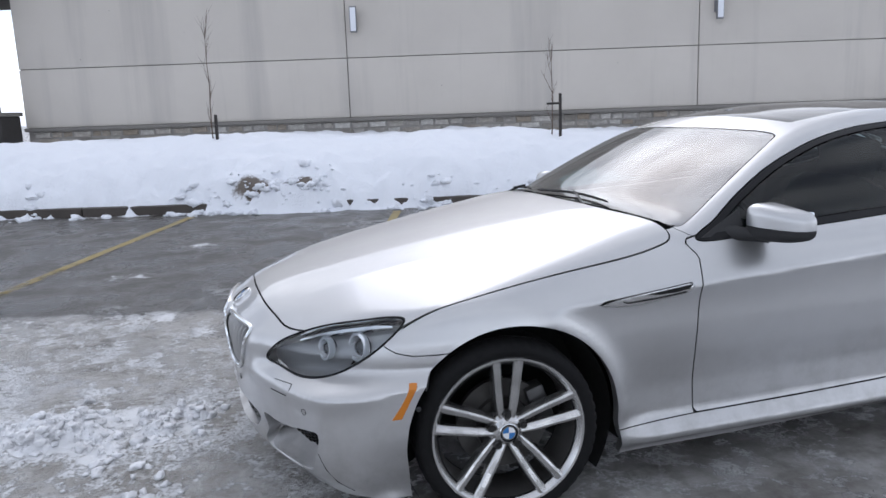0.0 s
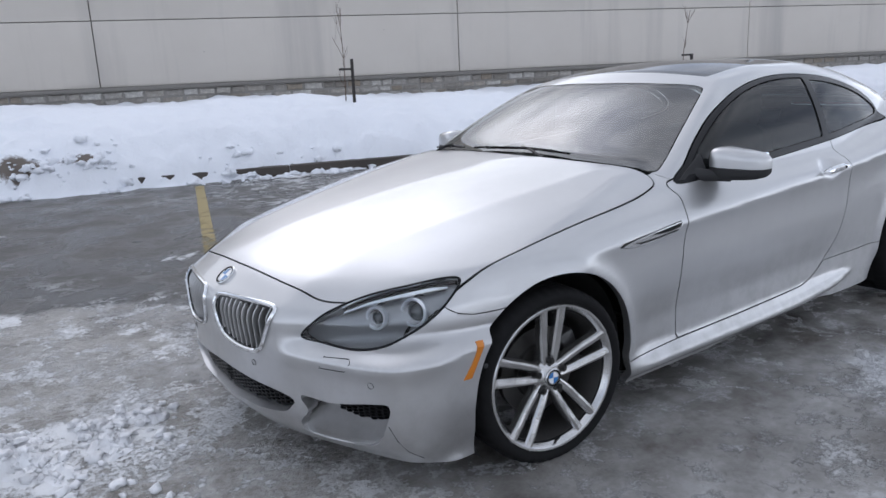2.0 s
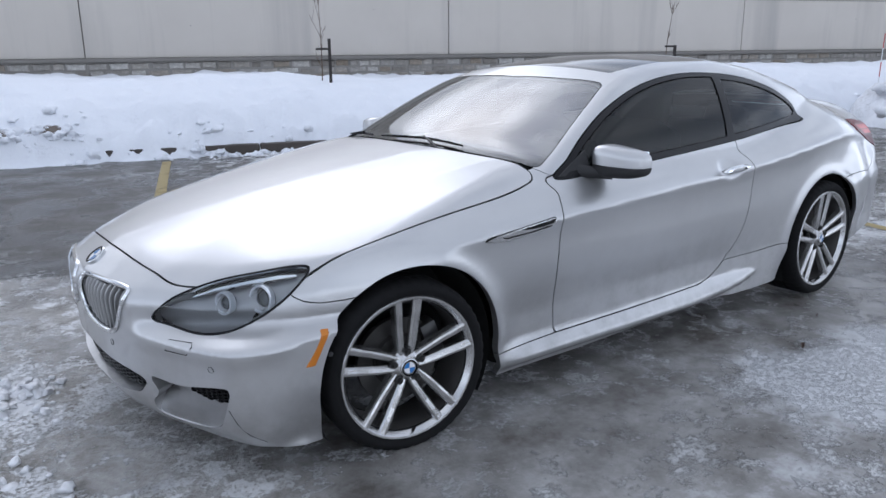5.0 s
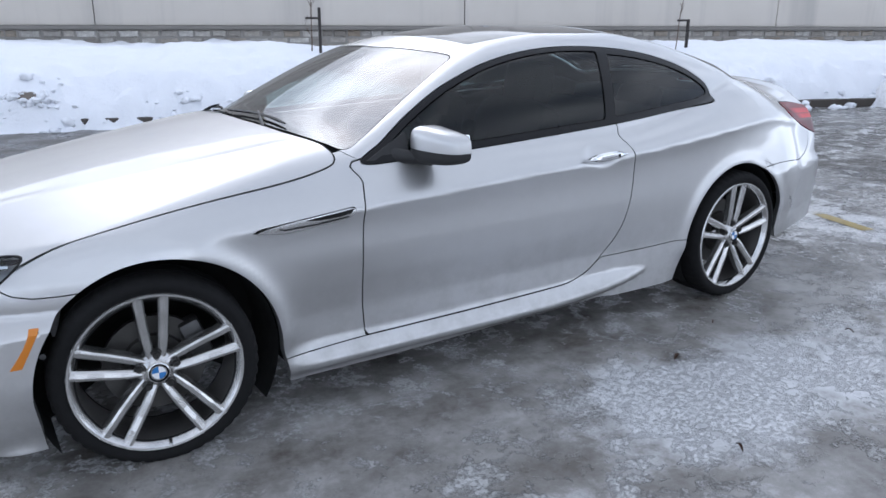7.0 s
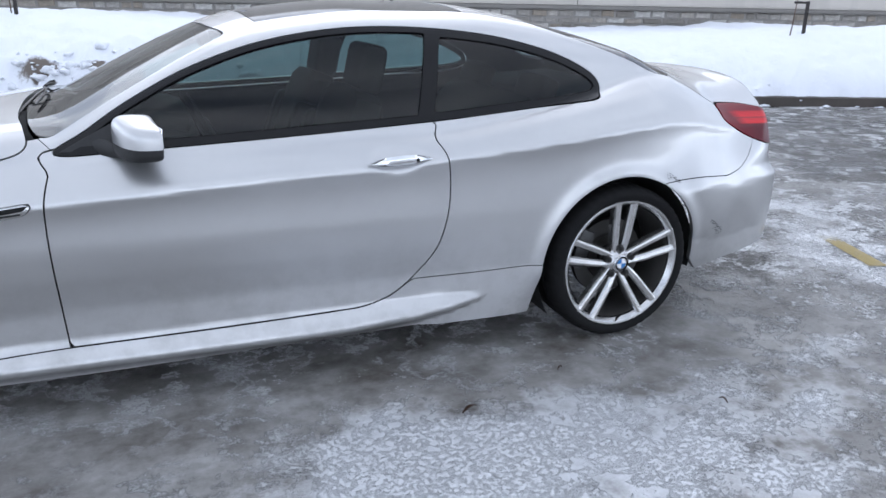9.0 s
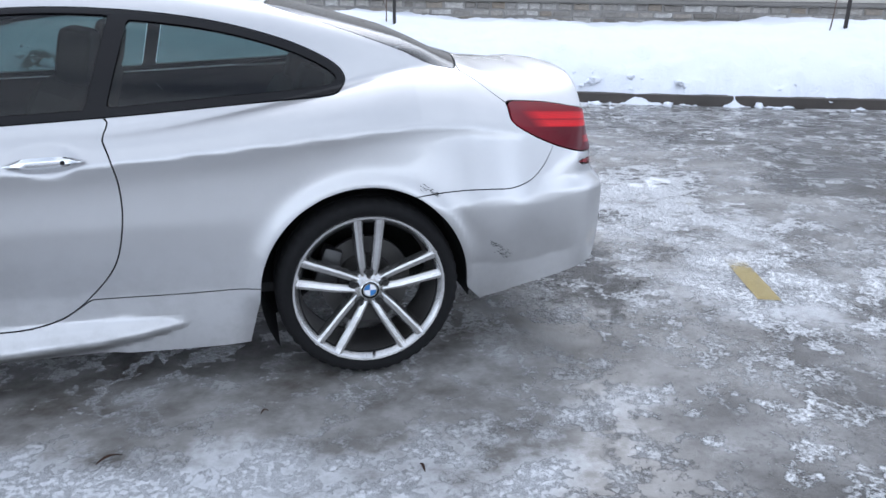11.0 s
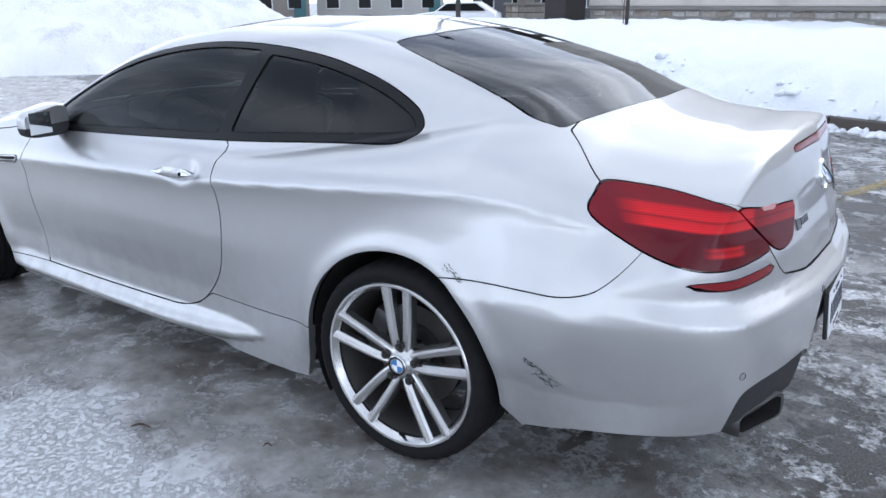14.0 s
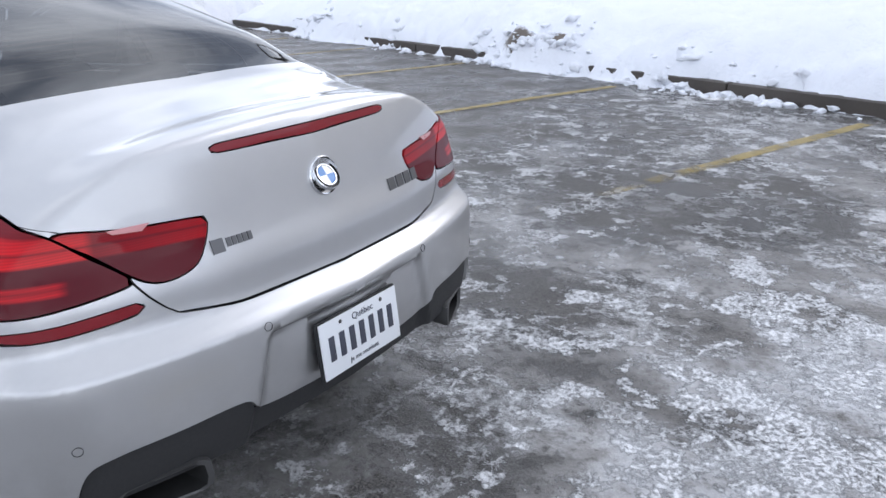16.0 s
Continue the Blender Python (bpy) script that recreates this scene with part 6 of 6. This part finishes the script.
slush_ob = sheet("slush", list(np.arange(-3.4, -0.84, 0.013)), list(np.arange(-1.2, 1.41, 0.013)), slush_z, M["slush"], Matrix())
tagged(slush_ob, "churned clods of wet white slush on the asphalt", "slush", kind="stuff")
spots, tries = [], 0
while len(spots) < 1900 and tries < 60000:
    tries += 1
    x, y = rng.uniform(-3.2, -0.9), rng.uniform(-1.1, 1.35)
    s = slush_at(x, y) + 0.25 * fbm(x, y, 5.0, 4, 2.2)
    if s > 0.40 + 0.30 * rng.random() or (s > 0.12 and rng.random() < 0.03):
        r = 0.005 + 0.022 * rng.random() ** 3.0
        spots.append((x, y, max(slush_z(x, y), ground_z(x, y)) + r * 0.25, r))
lumps("slush_crumbs", [s for s in spots if s[3] > 0.016], M["slush"], "white clods of frozen slush lying on the asphalt", "slush")
lumps("slush_crumbs", [s for s in spots if s[3] <= 0.016], M["slush"], "small white crumbs of slush lying on the asphalt", "slush", 1)
spots = []
while len(spots) < 460:
    u, v = rng.uniform(-11, 12), KERB - 0.02 + rng.gauss(0.0, 0.14)
    if fbm(u, 0, 0.5, 3, 21.0) > 0.12 or rng.random() < 0.10:
        p = lot(u, v)
        r = 0.02 + 0.07 * rng.random() ** 2.5
        z = max(bank_z(u, v), -0.01)
        spots.append((p.x, p.y, z + r * 0.2, r))
lumps("snow_crumbs", spots, M["snow"], "crumbs of snow fallen from the bank along the kerb", "snow")


# ploughed heaps
def heap(name, cx, cy, rx, ry, high, label, seed, step):
    nu, nv = int(2.4 * rx / step), int(2.4 * ry / step)
    us, vs = [cx - 1.2 * rx + step * i for i in range(nu + 1)], [cy - 1.2 * ry + step * j for j in range(nv + 1)]
    def z(u, v):
        d = math.hypot((u - cx) / rx, (v - cy) / ry)
        d += 0.16 * fbm(u, v, 0.5, 4, seed)
        top = max(0.0, 1 - d * d)
        return -0.12 + high * top**0.8 * (1 + 0.10 * fbm(u, v, 0.9, 4, seed + 3)) + (0.16 * abs(fbm(u, v, 2.1, 5, seed + 1)) + 0.05 * fbm(u, v, 7.0, 4, seed)) * min(1.0, top * 5)
    ob = sheet(name, us, vs, z, M["snow_pile"], Matrix(), {"dirt": lambda u, v: 0.28 * max(0.0, 1 - z(u, v) / (high * 0.55))})
    return tagged(ob, label, "snow pile")


heap("snowdrift", 14.6, 0.7, 3.0, 3.3, 2.1, "big lumpy heap of ploughed snow, grey with grit at its foot", 4.0, 0.09)
heap("snowdrift", -14.2, 9.8, 4.2, 5.2, 2.2, "long heap of ploughed snow beside the far kerb", 14.0, 0.13)
heap("snowdrift", -22.0, 1.0, 6.0, 6.0, 2.6, "distant heap of ploughed snow", 24.0, 0.3)
spots = []
for _ in range(260):
    a, q = rng.uniform(0, 6.28), rng.uniform(0.35, 0.98)
    x, y = 14.6 + 3.0 * q * math.cos(a), 0.7 + 3.3 * q * math.sin(a)
    spots.append((x, y, max(0.0, 2.2 * (1 - q * q) ** 0.8 - 0.06), 0.03 + 0.13 * rng.random() ** 3))
lumps("snow_blocks", spots, M["snow_pile"], "broken blocks of snow on the ploughed heap", "snow")

# bare young trees and their stakes
M["bark"] = plain("young_bark", (0.12, 0.085, 0.065), 0.8, var=0.3, scale=60, bump=0.3)
M["stake"] = plain("dark_stake", (0.035, 0.030, 0.028), 0.7, var=0.3, scale=50, bump=0.2)


def twig(bm, p, d, length, r, depth, rng):
    pts = [Vector(p)]
    d = Vector(d).normalized()
    for k in range(4):
        d = (d + Vector((rng.gauss(0, 0.10), rng.gauss(0, 0.10), 0.10))).normalized()
        pts.append(pts[-1] + d * length / 4)
    tube(bm, pts, [r * (1 - 0.2 * k) for k in range(5)], 5 if depth else 4)
    if depth:
        for k in range(rng.randint(2, 4)):
            i = rng.randint(1, 3)
            a = rng.uniform(0, 6.28)
            side = Vector((math.cos(a), math.sin(a), rng.uniform(0.7, 1.3)))
            twig(bm, pts[i], (d + side).normalized(), length * rng.uniform(0.45, 0.7), r * 0.55, depth - 1, rng)


def sapling(u, v, z, high, limbs, spread, seed, lean=0.0, label="leafless young tree in the snow bank"):
    rng = random.Random(seed)
    tree = tagged(new("sapling"), label, "tree", "young trees along the bank")
    tree.matrix_world = Matrix.Translation(lot(u, v, z - 0.15))
    bm = bmesh.new()
    pts = [Vector((lean * (k / 6) ** 2 + rng.gauss(0, 0.008), rng.gauss(0, 0.008), (high + 0.15) * k / 6)) for k in range(7)]
    tube(bm, pts, [0.011 * (1 - 0.13 * k) for k in range(7)], 7)
    part("trunk", bm, M["bark"], tree)
    for k in range(limbs):
        i = rng.randint(1, 5)
        a = rng.uniform(0, 6.28)
        bm = bmesh.new()
        twig(bm, pts[i], (math.cos(a) * spread, math.sin(a) * spread, 1.0), high * rng.uniform(0.15, 0.30), 0.0055, 2 if spread > 0.6 else 1, rng)
        part("limb", bm, M["bark"], tree)


def tree_stake(u, v, z, high, bar):
    st = tagged(new("tree_stake"), "dark stake beside a young tree", "stake", "stakes of the young trees")
    st.matrix_world = Matrix.Translation(lot(u, v, z - 0.2)) @ Matrix.Rotation(LOT, 4, "Z")
    bm = bmesh.new()
    box(bm, (0.045, 0.045, high + 0.2), pose(0, 0, (high + 0.2) / 2), 0.006)
    part("post", bm, M["stake"], st)
    if bar:
        bm = bmesh.new()
        box(bm, (0.24, 0.03, 0.035), pose(-0.10, 0.0, high + 0.2 + bar), 0.005)
        part("cross_bar", bm, M["stake"], st)


sapling(-3.93, 9.25, 1.05, 1.95, 9, 0.30, 3)
tree_stake(-3.86, 9.25, 1.08, 0.36, 0)
sapling(1.69, 9.25, 1.0, 1.35, 8, 0.35, 8)
tree_stake(1.82, 9.22, 1.02, 0.57, -0.16)
sapling(8.16, 9.25, 0.98, 1.25, 6, 0.35, 5, 0.22)
tree_stake(8.38, 9.25, 1.0, 0.44, -0.02)
sapling(14.90, 9.25, 1.0, 1.95, 14, 0.85, 12)
tree_stake(15.12, 9.25, 1.0, 0.66, -0.20)

# thin marker rod
rod = tagged(new("marker_rod"), "thin red and white snow marker rod", "marker rod")
rod.matrix_world = Matrix.Translation(lot(11.93, 7.85, 0.05))
for k in range(6):
    bm = bmesh.new()
    tube(bm, [(0.012 * k / 6, 0, 0.26 * k), (0.012 * (k + 1) / 6, 0, 0.26 * (k + 1))], 0.009, 8)
    part("band", bm, plain("rod_red", (0.5, 0.08, 0.07), 0.5) if k % 2 else M["plate"], rod)

# lamps on the wall
M["lamp_face"] = plain("lamp_face", (0.72, 0.74, 0.78), 0.4, var=0.05)
M["lamp_body"] = plain("lamp_body", (0.20, 0.20, 0.21), 0.5, 0.4)
for u in (-2.36, 6.62, 15.74):
    lampo = tagged(new("wall_lamp"), "upright grey wall lamp with a pale front", "lamp", "lamps on the wall")
    lampo.matrix_world = LOT_M @ pose(u, WALL - 0.02, 3.66)
    bm = bmesh.new()
    box(bm, (0.16, 0.10, 0.26), pose(-0.02, -0.03, 0), 0.01)
    part("bracket", bm, M["lamp_body"], lampo)
    bm = bmesh.new()
    box(bm, (0.17, 0.08, 0.62), pose(0, -0.13, 0), 0.012)
    part("housing", bm, M["lamp_body"], lampo)
    bm = bmesh.new()
    box(bm, (0.135, 0.02, 0.56), pose(0, -0.175, 0), 0.006)
    part("front", bm, M["lamp_face"], lampo, "pale lamp front")

# fallen leaves
M["leaf"] = plain("dead_leaf", (0.07, 0.035, 0.022), 0.75, var=0.4, scale=80)
for x, y, a, ln in ((2.003, -1.292, 25, 0.075), (2.46, -1.13, 30, 0.03), (2.90, -1.55, 100, 0.04), (1.60, -1.885, 60, 0.05)):
    bm = bmesh.new()
    top, bot = [], []
    for k in range(7):
        t = k / 6
        w = 0.10 * ln * math.sin(math.pi * min(0.97, t + 0.05)) + 0.0008
        z = 0.006 + 0.012 * math.sin(3.0 * t)
        top.append([bm.verts.new((ln * (t - 0.5), w, z + 0.003)), bm.verts.new((ln * (t - 0.5), 0, z)), bm.verts.new((ln * (t - 0.5), -w, z + 0.004))])
    for r0, r1 in zip(top, top[1:]):
        for k in range(2):
            bm.faces.new((r0[k], r0[k + 1], r1[k + 1], r1[k]))
    bmesh.ops.solidify(bm, geom=bm.faces[:], thickness=0.0012)
    ob = part("fallen_leaf", bm, M["leaf"], None)
    ob.matrix_world = pose(x, y, ground_z(x, y) + 0.002, 0, 0, a)
    tagged(ob, "small curled brown leaf on the ice", "leaf", "fallen leaves")

# ---- beyond the wall's ends ----
M["metal_dark"] = plain("dark_metal", (0.045, 0.042, 0.04), 0.5, 0.3, 0.3)


def stone_material():
    n = Nodes("wall_stone")
    tone = n.ramp(n.info(), (0.0, (0.17, 0.152, 0.13)), (0.25, (0.46, 0.435, 0.395)), (0.5, (0.28, 0.23, 0.175)), (0.75, (0.60, 0.58, 0.545)), (1.0, (0.22, 0.20, 0.175)))
    f = n.noise(9.0, 8.0, 0.65)
    n.set(color=n.mix(n.ramp(f, (0.35, 0.55), (0.65, 0.0)), tone, (0.12, 0.105, 0.09)), rough=0.9)
    n.bump(n.noise(16.0, 8.0, 0.65), 0.7, 0.02)
    return n.mat


M["stone_a"] = stone_material()
M["mortar"] = plain("dark_mortar", (0.035, 0.032, 0.03), 0.95, var=0.3, scale=25, bump=0.4)
porch = tagged(new("porch_post"), "dark porch post on a stone foot beside the wall", "post")
porch.matrix_world = LOT_M @ pose(-11.5, 15.6, 0)
bm = bmesh.new()
box(bm, (0.85, 0.85, 1.7), pose(0, 0, 0.75), 0.03)
part("stone_foot", bm, M["mortar"], porch, "stone foot of the post")
bm = bmesh.new()
box(bm, (0.95, 0.95, 0.10), pose(0, 0, 1.65), 0.02)
part("foot_cap", bm, M["cap"], porch)
bm = bmesh.new()
box(bm, (0.26, 0.26, 3.2), pose(0.0, 0, 3.2), 0.01)
part("column", bm, M["metal_dark"], porch)
bm = bmesh.new()
box(bm, (5.0, 4.0, 0.8), pose(-2.0, 1.0, 5.0), 0.02)
part("roof_edge", bm, M["metal_dark"], porch, "dark roof edge over the porch")

street_pole = tagged(new("street_lamp"), "dark metal street lamp post", "street lamp")
street_pole.matrix_world = Matrix.Translation(lot(-8.47, 9.25, 0.45))
bm = bmesh.new()
tube(bm, [(0, 0, 0), (0, 0, 3), (0, 0, 6.5)], [0.055, 0.052, 0.045], 14)
part("pole", bm, M["metal_dark"], street_pole)
bm = bmesh.new()
lathe(bm, [(0.11, 0), (0.11, 0.05), (0.08, 0.10), (0.06, 0.16)], 16, "Z")
part("foot_plate", bm, M["metal_dark"], street_pole)
bm = bmesh.new()
tube(bm, [(0, 0, 6.4), (0.3, -0.2, 6.6), (0.9, -0.6, 6.65)], 0.05, 8)
box(bm, (0.6, 0.25, 0.12), pose(1.1, -0.7, 6.62, 0, 0, -34), 0.03)
part("lamp_head", bm, M["metal_dark"], street_pole)


def far_car(x, y, turn, color, high, label):
    c = tagged(new("parked_car"), label, "car", "parked cars far off")
    c.matrix_world = pose(x, y, 0.02, 0, 0, turn)
    bodym = plain("far_car_paint", color, 0.3, 0.1, 0.1, coat=0.8)
    bm = bmesh.new()
    ring = [(-2.2, 0.25), (-2.25, 0.6), (-2.1, 0.78), (-1.0, 0.92), (-0.4, high - 0.06), (0.0, high), (1.2, high - 0.02), (1.9, 0.98), (2.15, 0.85), (2.2, 0.45), (2.15, 0.25)]
    rows = []
    for yy, k in ((-0.88, 0.93), (-0.78, 1.0), (0.78, 1.0), (0.88, 0.93)):
        rows.append([bm.verts.new((u * (0.985 if abs(yy) > 0.8 else 1), yy if v < 0.95 else yy * 0.84, 0.25 + (v - 0.25) * k)) for u, v in ring])
    for r0, r1 in zip(rows, rows[1:]):
        for k in range(len(ring)):
            bm.faces.new((r0[k], r0[(k + 1) % len(ring)], r1[(k + 1) % len(ring)], r1[k]))
    bm.faces.new(rows[0][::-1])
    bm.faces.new(rows[-1])
    bmesh.ops.recalc_face_normals(bm, faces=bm.faces)
    part("body", bm, bodym, c)
    for s in (-1, 1):
        bm = bmesh.new()
        pts = [(-0.85, 0.95), (-0.35, high - 0.12), (1.15, high - 0.10), (1.65, 0.97)]
        bm.faces.new([bm.verts.new((u, s * (0.86 if v < 1 else 0.765), v)) for u, v in pts])
        bmesh.ops.solidify(bm, geom=bm.faces[:], thickness=0.02)
        part("side_windows", bm, M["black_trim"], c, "", False)
        for u in (-1.4, 1.35):
            bm = bmesh.new()
            lathe(bm, [(0.02, -0.1), (0.2, -0.11), (0.32, -0.09), (0.33, 0.0), (0.32, 0.09)], 20, "Y", pose(u, s * 0.80, 0.32, 0, 0, 0 if s < 0 else 180))
            part("wheel", bm, M["rubber"], c)
    bm = bmesh.new()
    bm.faces.new([bm.verts.new(v) for v in ((-1.05, -0.72, 0.95), (-1.05, 0.72, 0.95), (-0.46, 0.62, high - 0.08), (-0.46, -0.62, high - 0.08))])
    bmesh.ops.solidify(bm, geom=bm.faces[:], thickness=0.02)
    part("windscreen", bm, M["black_trim"], c, "", False)


far_car(-17.6, 31.0, 20, (0.75, 0.76, 0.78), 1.42, "white saloon parked on the snowy street")
far_car(-15.4, 38.0, 100, (0.10, 0.13, 0.14), 1.75, "dark green van parked on the snowy street")

gate_pier = tagged(new("stone_pier"), "low stone pier with a grey post", "pier")
gate_pier.matrix_world = pose(-12.5, 28.8, 0, 0, 0, -19)
bm = bmesh.new()
box(bm, (1.2, 1.2, 1.24), pose(0, 0, 0.62), 0.02)
part("pier_core", bm, M["mortar"], gate_pier)
for k in range(4):
    for s in (-1, 0, 1):
        bm = bmesh.new()
        box(bm, (0.40, 1.27, 0.28), pose(-0.43 * s, 0, 0.17 + 0.31 * k), 0.03)
        part("stone", bm, M["stone_a"], gate_pier)
bm = bmesh.new()
box(bm, (1.4, 1.4, 0.12), pose(0, 0, 1.30), 0.02)
box(bm, (0.55, 0.55, 5), pose(0, 0, 3.8), 0.02)
part("post", bm, M["cap"], gate_pier)


def house(x, y, turn, size, wallc, label, seed):
    h = tagged(new("house"), label, "house", "houses across the street")
    h.matrix_world = pose(x, y, 0, 0, 0, turn)
    w, d, z = size
    bm = bmesh.new()
    box(bm, (w, d, z), pose(0, 0, z / 2))
    part("wall", bm, plain("house_wall", wallc, 0.85, var=0.2, scale=3), h)
    bm = bmesh.new()
    ring = [(-w / 2 - 0.4, 0), (0, 2.4), (w / 2 + 0.4, 0)]
    prism(bm, ring, d + 0.8, pose(0, -(d + 0.8) / 2, z + 0.005, 90, 0, 0) @ pose(0, 0, 0))
    part("roof", bm, M["snow"], h, "snow-covered roof")
    n = int(w / 2.4)
    for k in range(n):
        for f in range(int(z / 2.8)):
            u = -w / 2 + (k + 0.5) * w / n
            win = new("window")
            win.parent = h
            bm = bmesh.new()
            box(bm, (1.2, 0.08, 1.5), pose(u, -d / 2 - 0.03, 1.6 + 2.8 * f), 0.01)
            part("frame", bm, M["plate"], win)
            bm = bmesh.new()
            box(bm, (1.04, 0.04, 1.34), pose(u, -d / 2 - 0.065, 1.6 + 2.8 * f))
            part("pane", bm, M["black_trim"], win)
    bm = bmesh.new()
    box(bm, (1.0, 0.08, 2.1), pose(w / 2 - 0.8, -d / 2 - 0.04, 1.05), 0.01)
    part("door", bm, plain("house_door", (0.05, 0.14, 0.16), 0.5), h, "dark teal front door")


house(-49, 44, 48, (12, 9, 5.8), (0.22, 0.20, 0.18), "brown brick house behind the snow", 1)
house(-41, 54, 40, (11, 8, 5.8), (0.42, 0.41, 0.39), "grey rendered house across the street", 2)
house(-30, 66, 30, (14, 9, 6.2), (0.10, 0.10, 0.11), "dark grey building at the street's end", 3)


def big_tree(x, y, high, seed, label, depth=4):
    """A leafless tree: a tapered trunk and limbs that fork."""
    rng = random.Random(seed)
    tree = tagged(new("bare_tree"), label, "tree", "leafless trees")
    tree.matrix_world = pose(x, y, -0.05)
    bm = bmesh.new()
    pts = [Vector((rng.gauss(0, 0.07) * k, rng.gauss(0, 0.07) * k, high * 0.62 * k / 5)) for k in range(6)]
    tube(bm, pts, [0.17 * high / 9 * (1 - 0.14 * k) for k in range(6)], 8)
    part("trunk", bm, M["bark"], tree)
    bm = bmesh.new()
    for k in range(13):
        i = rng.randint(2, 5)
        a = rng.uniform(0, 6.28)
        twig(bm, pts[i], (math.cos(a) * 0.9, math.sin(a) * 0.9, 0.7), high * rng.uniform(0.28, 0.45), 0.05 * high / 9, 3, rng)
    part("crown", bm, M["bark"], tree)


for i, (u, v, h_) in enumerate(((29.6, 18.5, 9), (31.0, 21, 10), (32.5, 19, 8.5), (33.5, 24, 11), (30.2, 25, 10), (35.5, 21, 9.5))):
    p = lot(u, v)
    big_tree(p.x, p.y, h_, 40 + i, "leafless tree past the end of the wall")
for i, (x, y, h_) in enumerate(((9.5, -15, 8), (13.5, -17, 9), (5.5, -19, 9), (-9, -20, 9))):
    big_tree(x, y, h_, 70 + i, "leafless tree across the car park")

pole_ob = tagged(new("utility_pole"), "wooden utility pole with a cross-arm and cables", "utility pole")
pole_ob.matrix_world = pose(3.2, -14.5, -0.05)
bm = bmesh.new()
tube(bm, [(0, 0, 0), (0, 0, 4.5), (0, 0, 9)], [0.16, 0.14, 0.11], 10)
part("pole", bm, M["stake"], pole_ob)
bm = bmesh.new()
box(bm, (2.2, 0.12, 0.14), pose(0, 0, 8.4), 0.01)
part("cross_arm", bm, M["stake"], pole_ob)
for s in (-0.95, 0.0, 0.95):
    bm = bmesh.new()
    tube(bm, [(s + 26 * t, -1.5 * t, 8.55 - 1.6 * (1 - (2 * abs(t) - 1) ** 2 if abs(t) < 1 else 0)) for t in np.linspace(-1, 1, 21)], 0.016, 5)
    part("cable", bm, M["stake"], pole_ob)

# ---- stones of the wall's base, one by one ----
base = tagged(new("stone_base"), "rubble stone base of the wall", "stone wall", kind="structure")
base.matrix_world = LOT_M
bm = bmesh.new()
box(bm, (36.2, 0.20, 1.19), pose(7.275, WALL + 0.18, 0.595))
part("mortar", bm, M["mortar"], base)
rng = random.Random(21)


def stone_mesh(w, h, seed):
    r = random.Random(seed)
    bm = bmesh.new()
    ring = []
    for x, z in ((-0.5, -0.5), (0.0, -0.5), (0.5, -0.5), (0.5, 0.0), (0.5, 0.5), (0.0, 0.5), (-0.5, 0.5), (-0.5, 0.0)):
        ring.append((x * w * (1 + r.uniform(-0.12, 0.03)), z * h * (1 + r.uniform(-0.30, 0.02))))
    prism(bm, ring, 0.13, pose(0, 0, 0, 90, 0, 0), 0.022)
    bmesh.ops.recalc_face_normals(bm, faces=bm.faces)
    mesh = bpy.data.meshes.new("stone")
    bm.to_mesh(mesh)
    bm.free()
    mesh.materials.append(M["stone_a"])
    return mesh


kinds = [(w, h, stone_mesh(w, h, 100 + i)) for i, (w, h) in enumerate([(rng.uniform(0.22, 0.62), hh) for hh in (0.12, 0.16, 0.20) for _ in range(7)])]
spare = []
z = 0.475
for row, hh in enumerate((0.20, 0.16, 0.12, 0.16)):
    u = -10.85 + rng.uniform(0, 0.2)
    while u < 25.0:
        w, h, mesh = rng.choice([k for k in kinds if k[1] == hh])
        m = pose(u + w / 2, WALL + 0.035 + rng.uniform(-0.02, 0.015), z + hh / 2 + rng.uniform(-0.006, 0.006), 0, rng.uniform(-2, 2), 0)
        if row > 0 and -10.9 < u < 19.0 and len(base.children) < 300:
            st = new("stone", mesh)
            st.parent = base
            st.matrix_local = m
        else:
            spare.append((mesh, m))
        u += w + 0.032
    z += hh + 0.022
bm = bmesh.new()
for mesh, m in spare:
    n0 = len(bm.verts)
    bm.from_mesh(mesh)
    bm.verts.ensure_lookup_table()
    for v in bm.verts[n0:]:
        v.co = m @ v.co
rest = part("more_stones", bm, M["stone_a"], base, "", False)
rest["kind"] = "stuff"
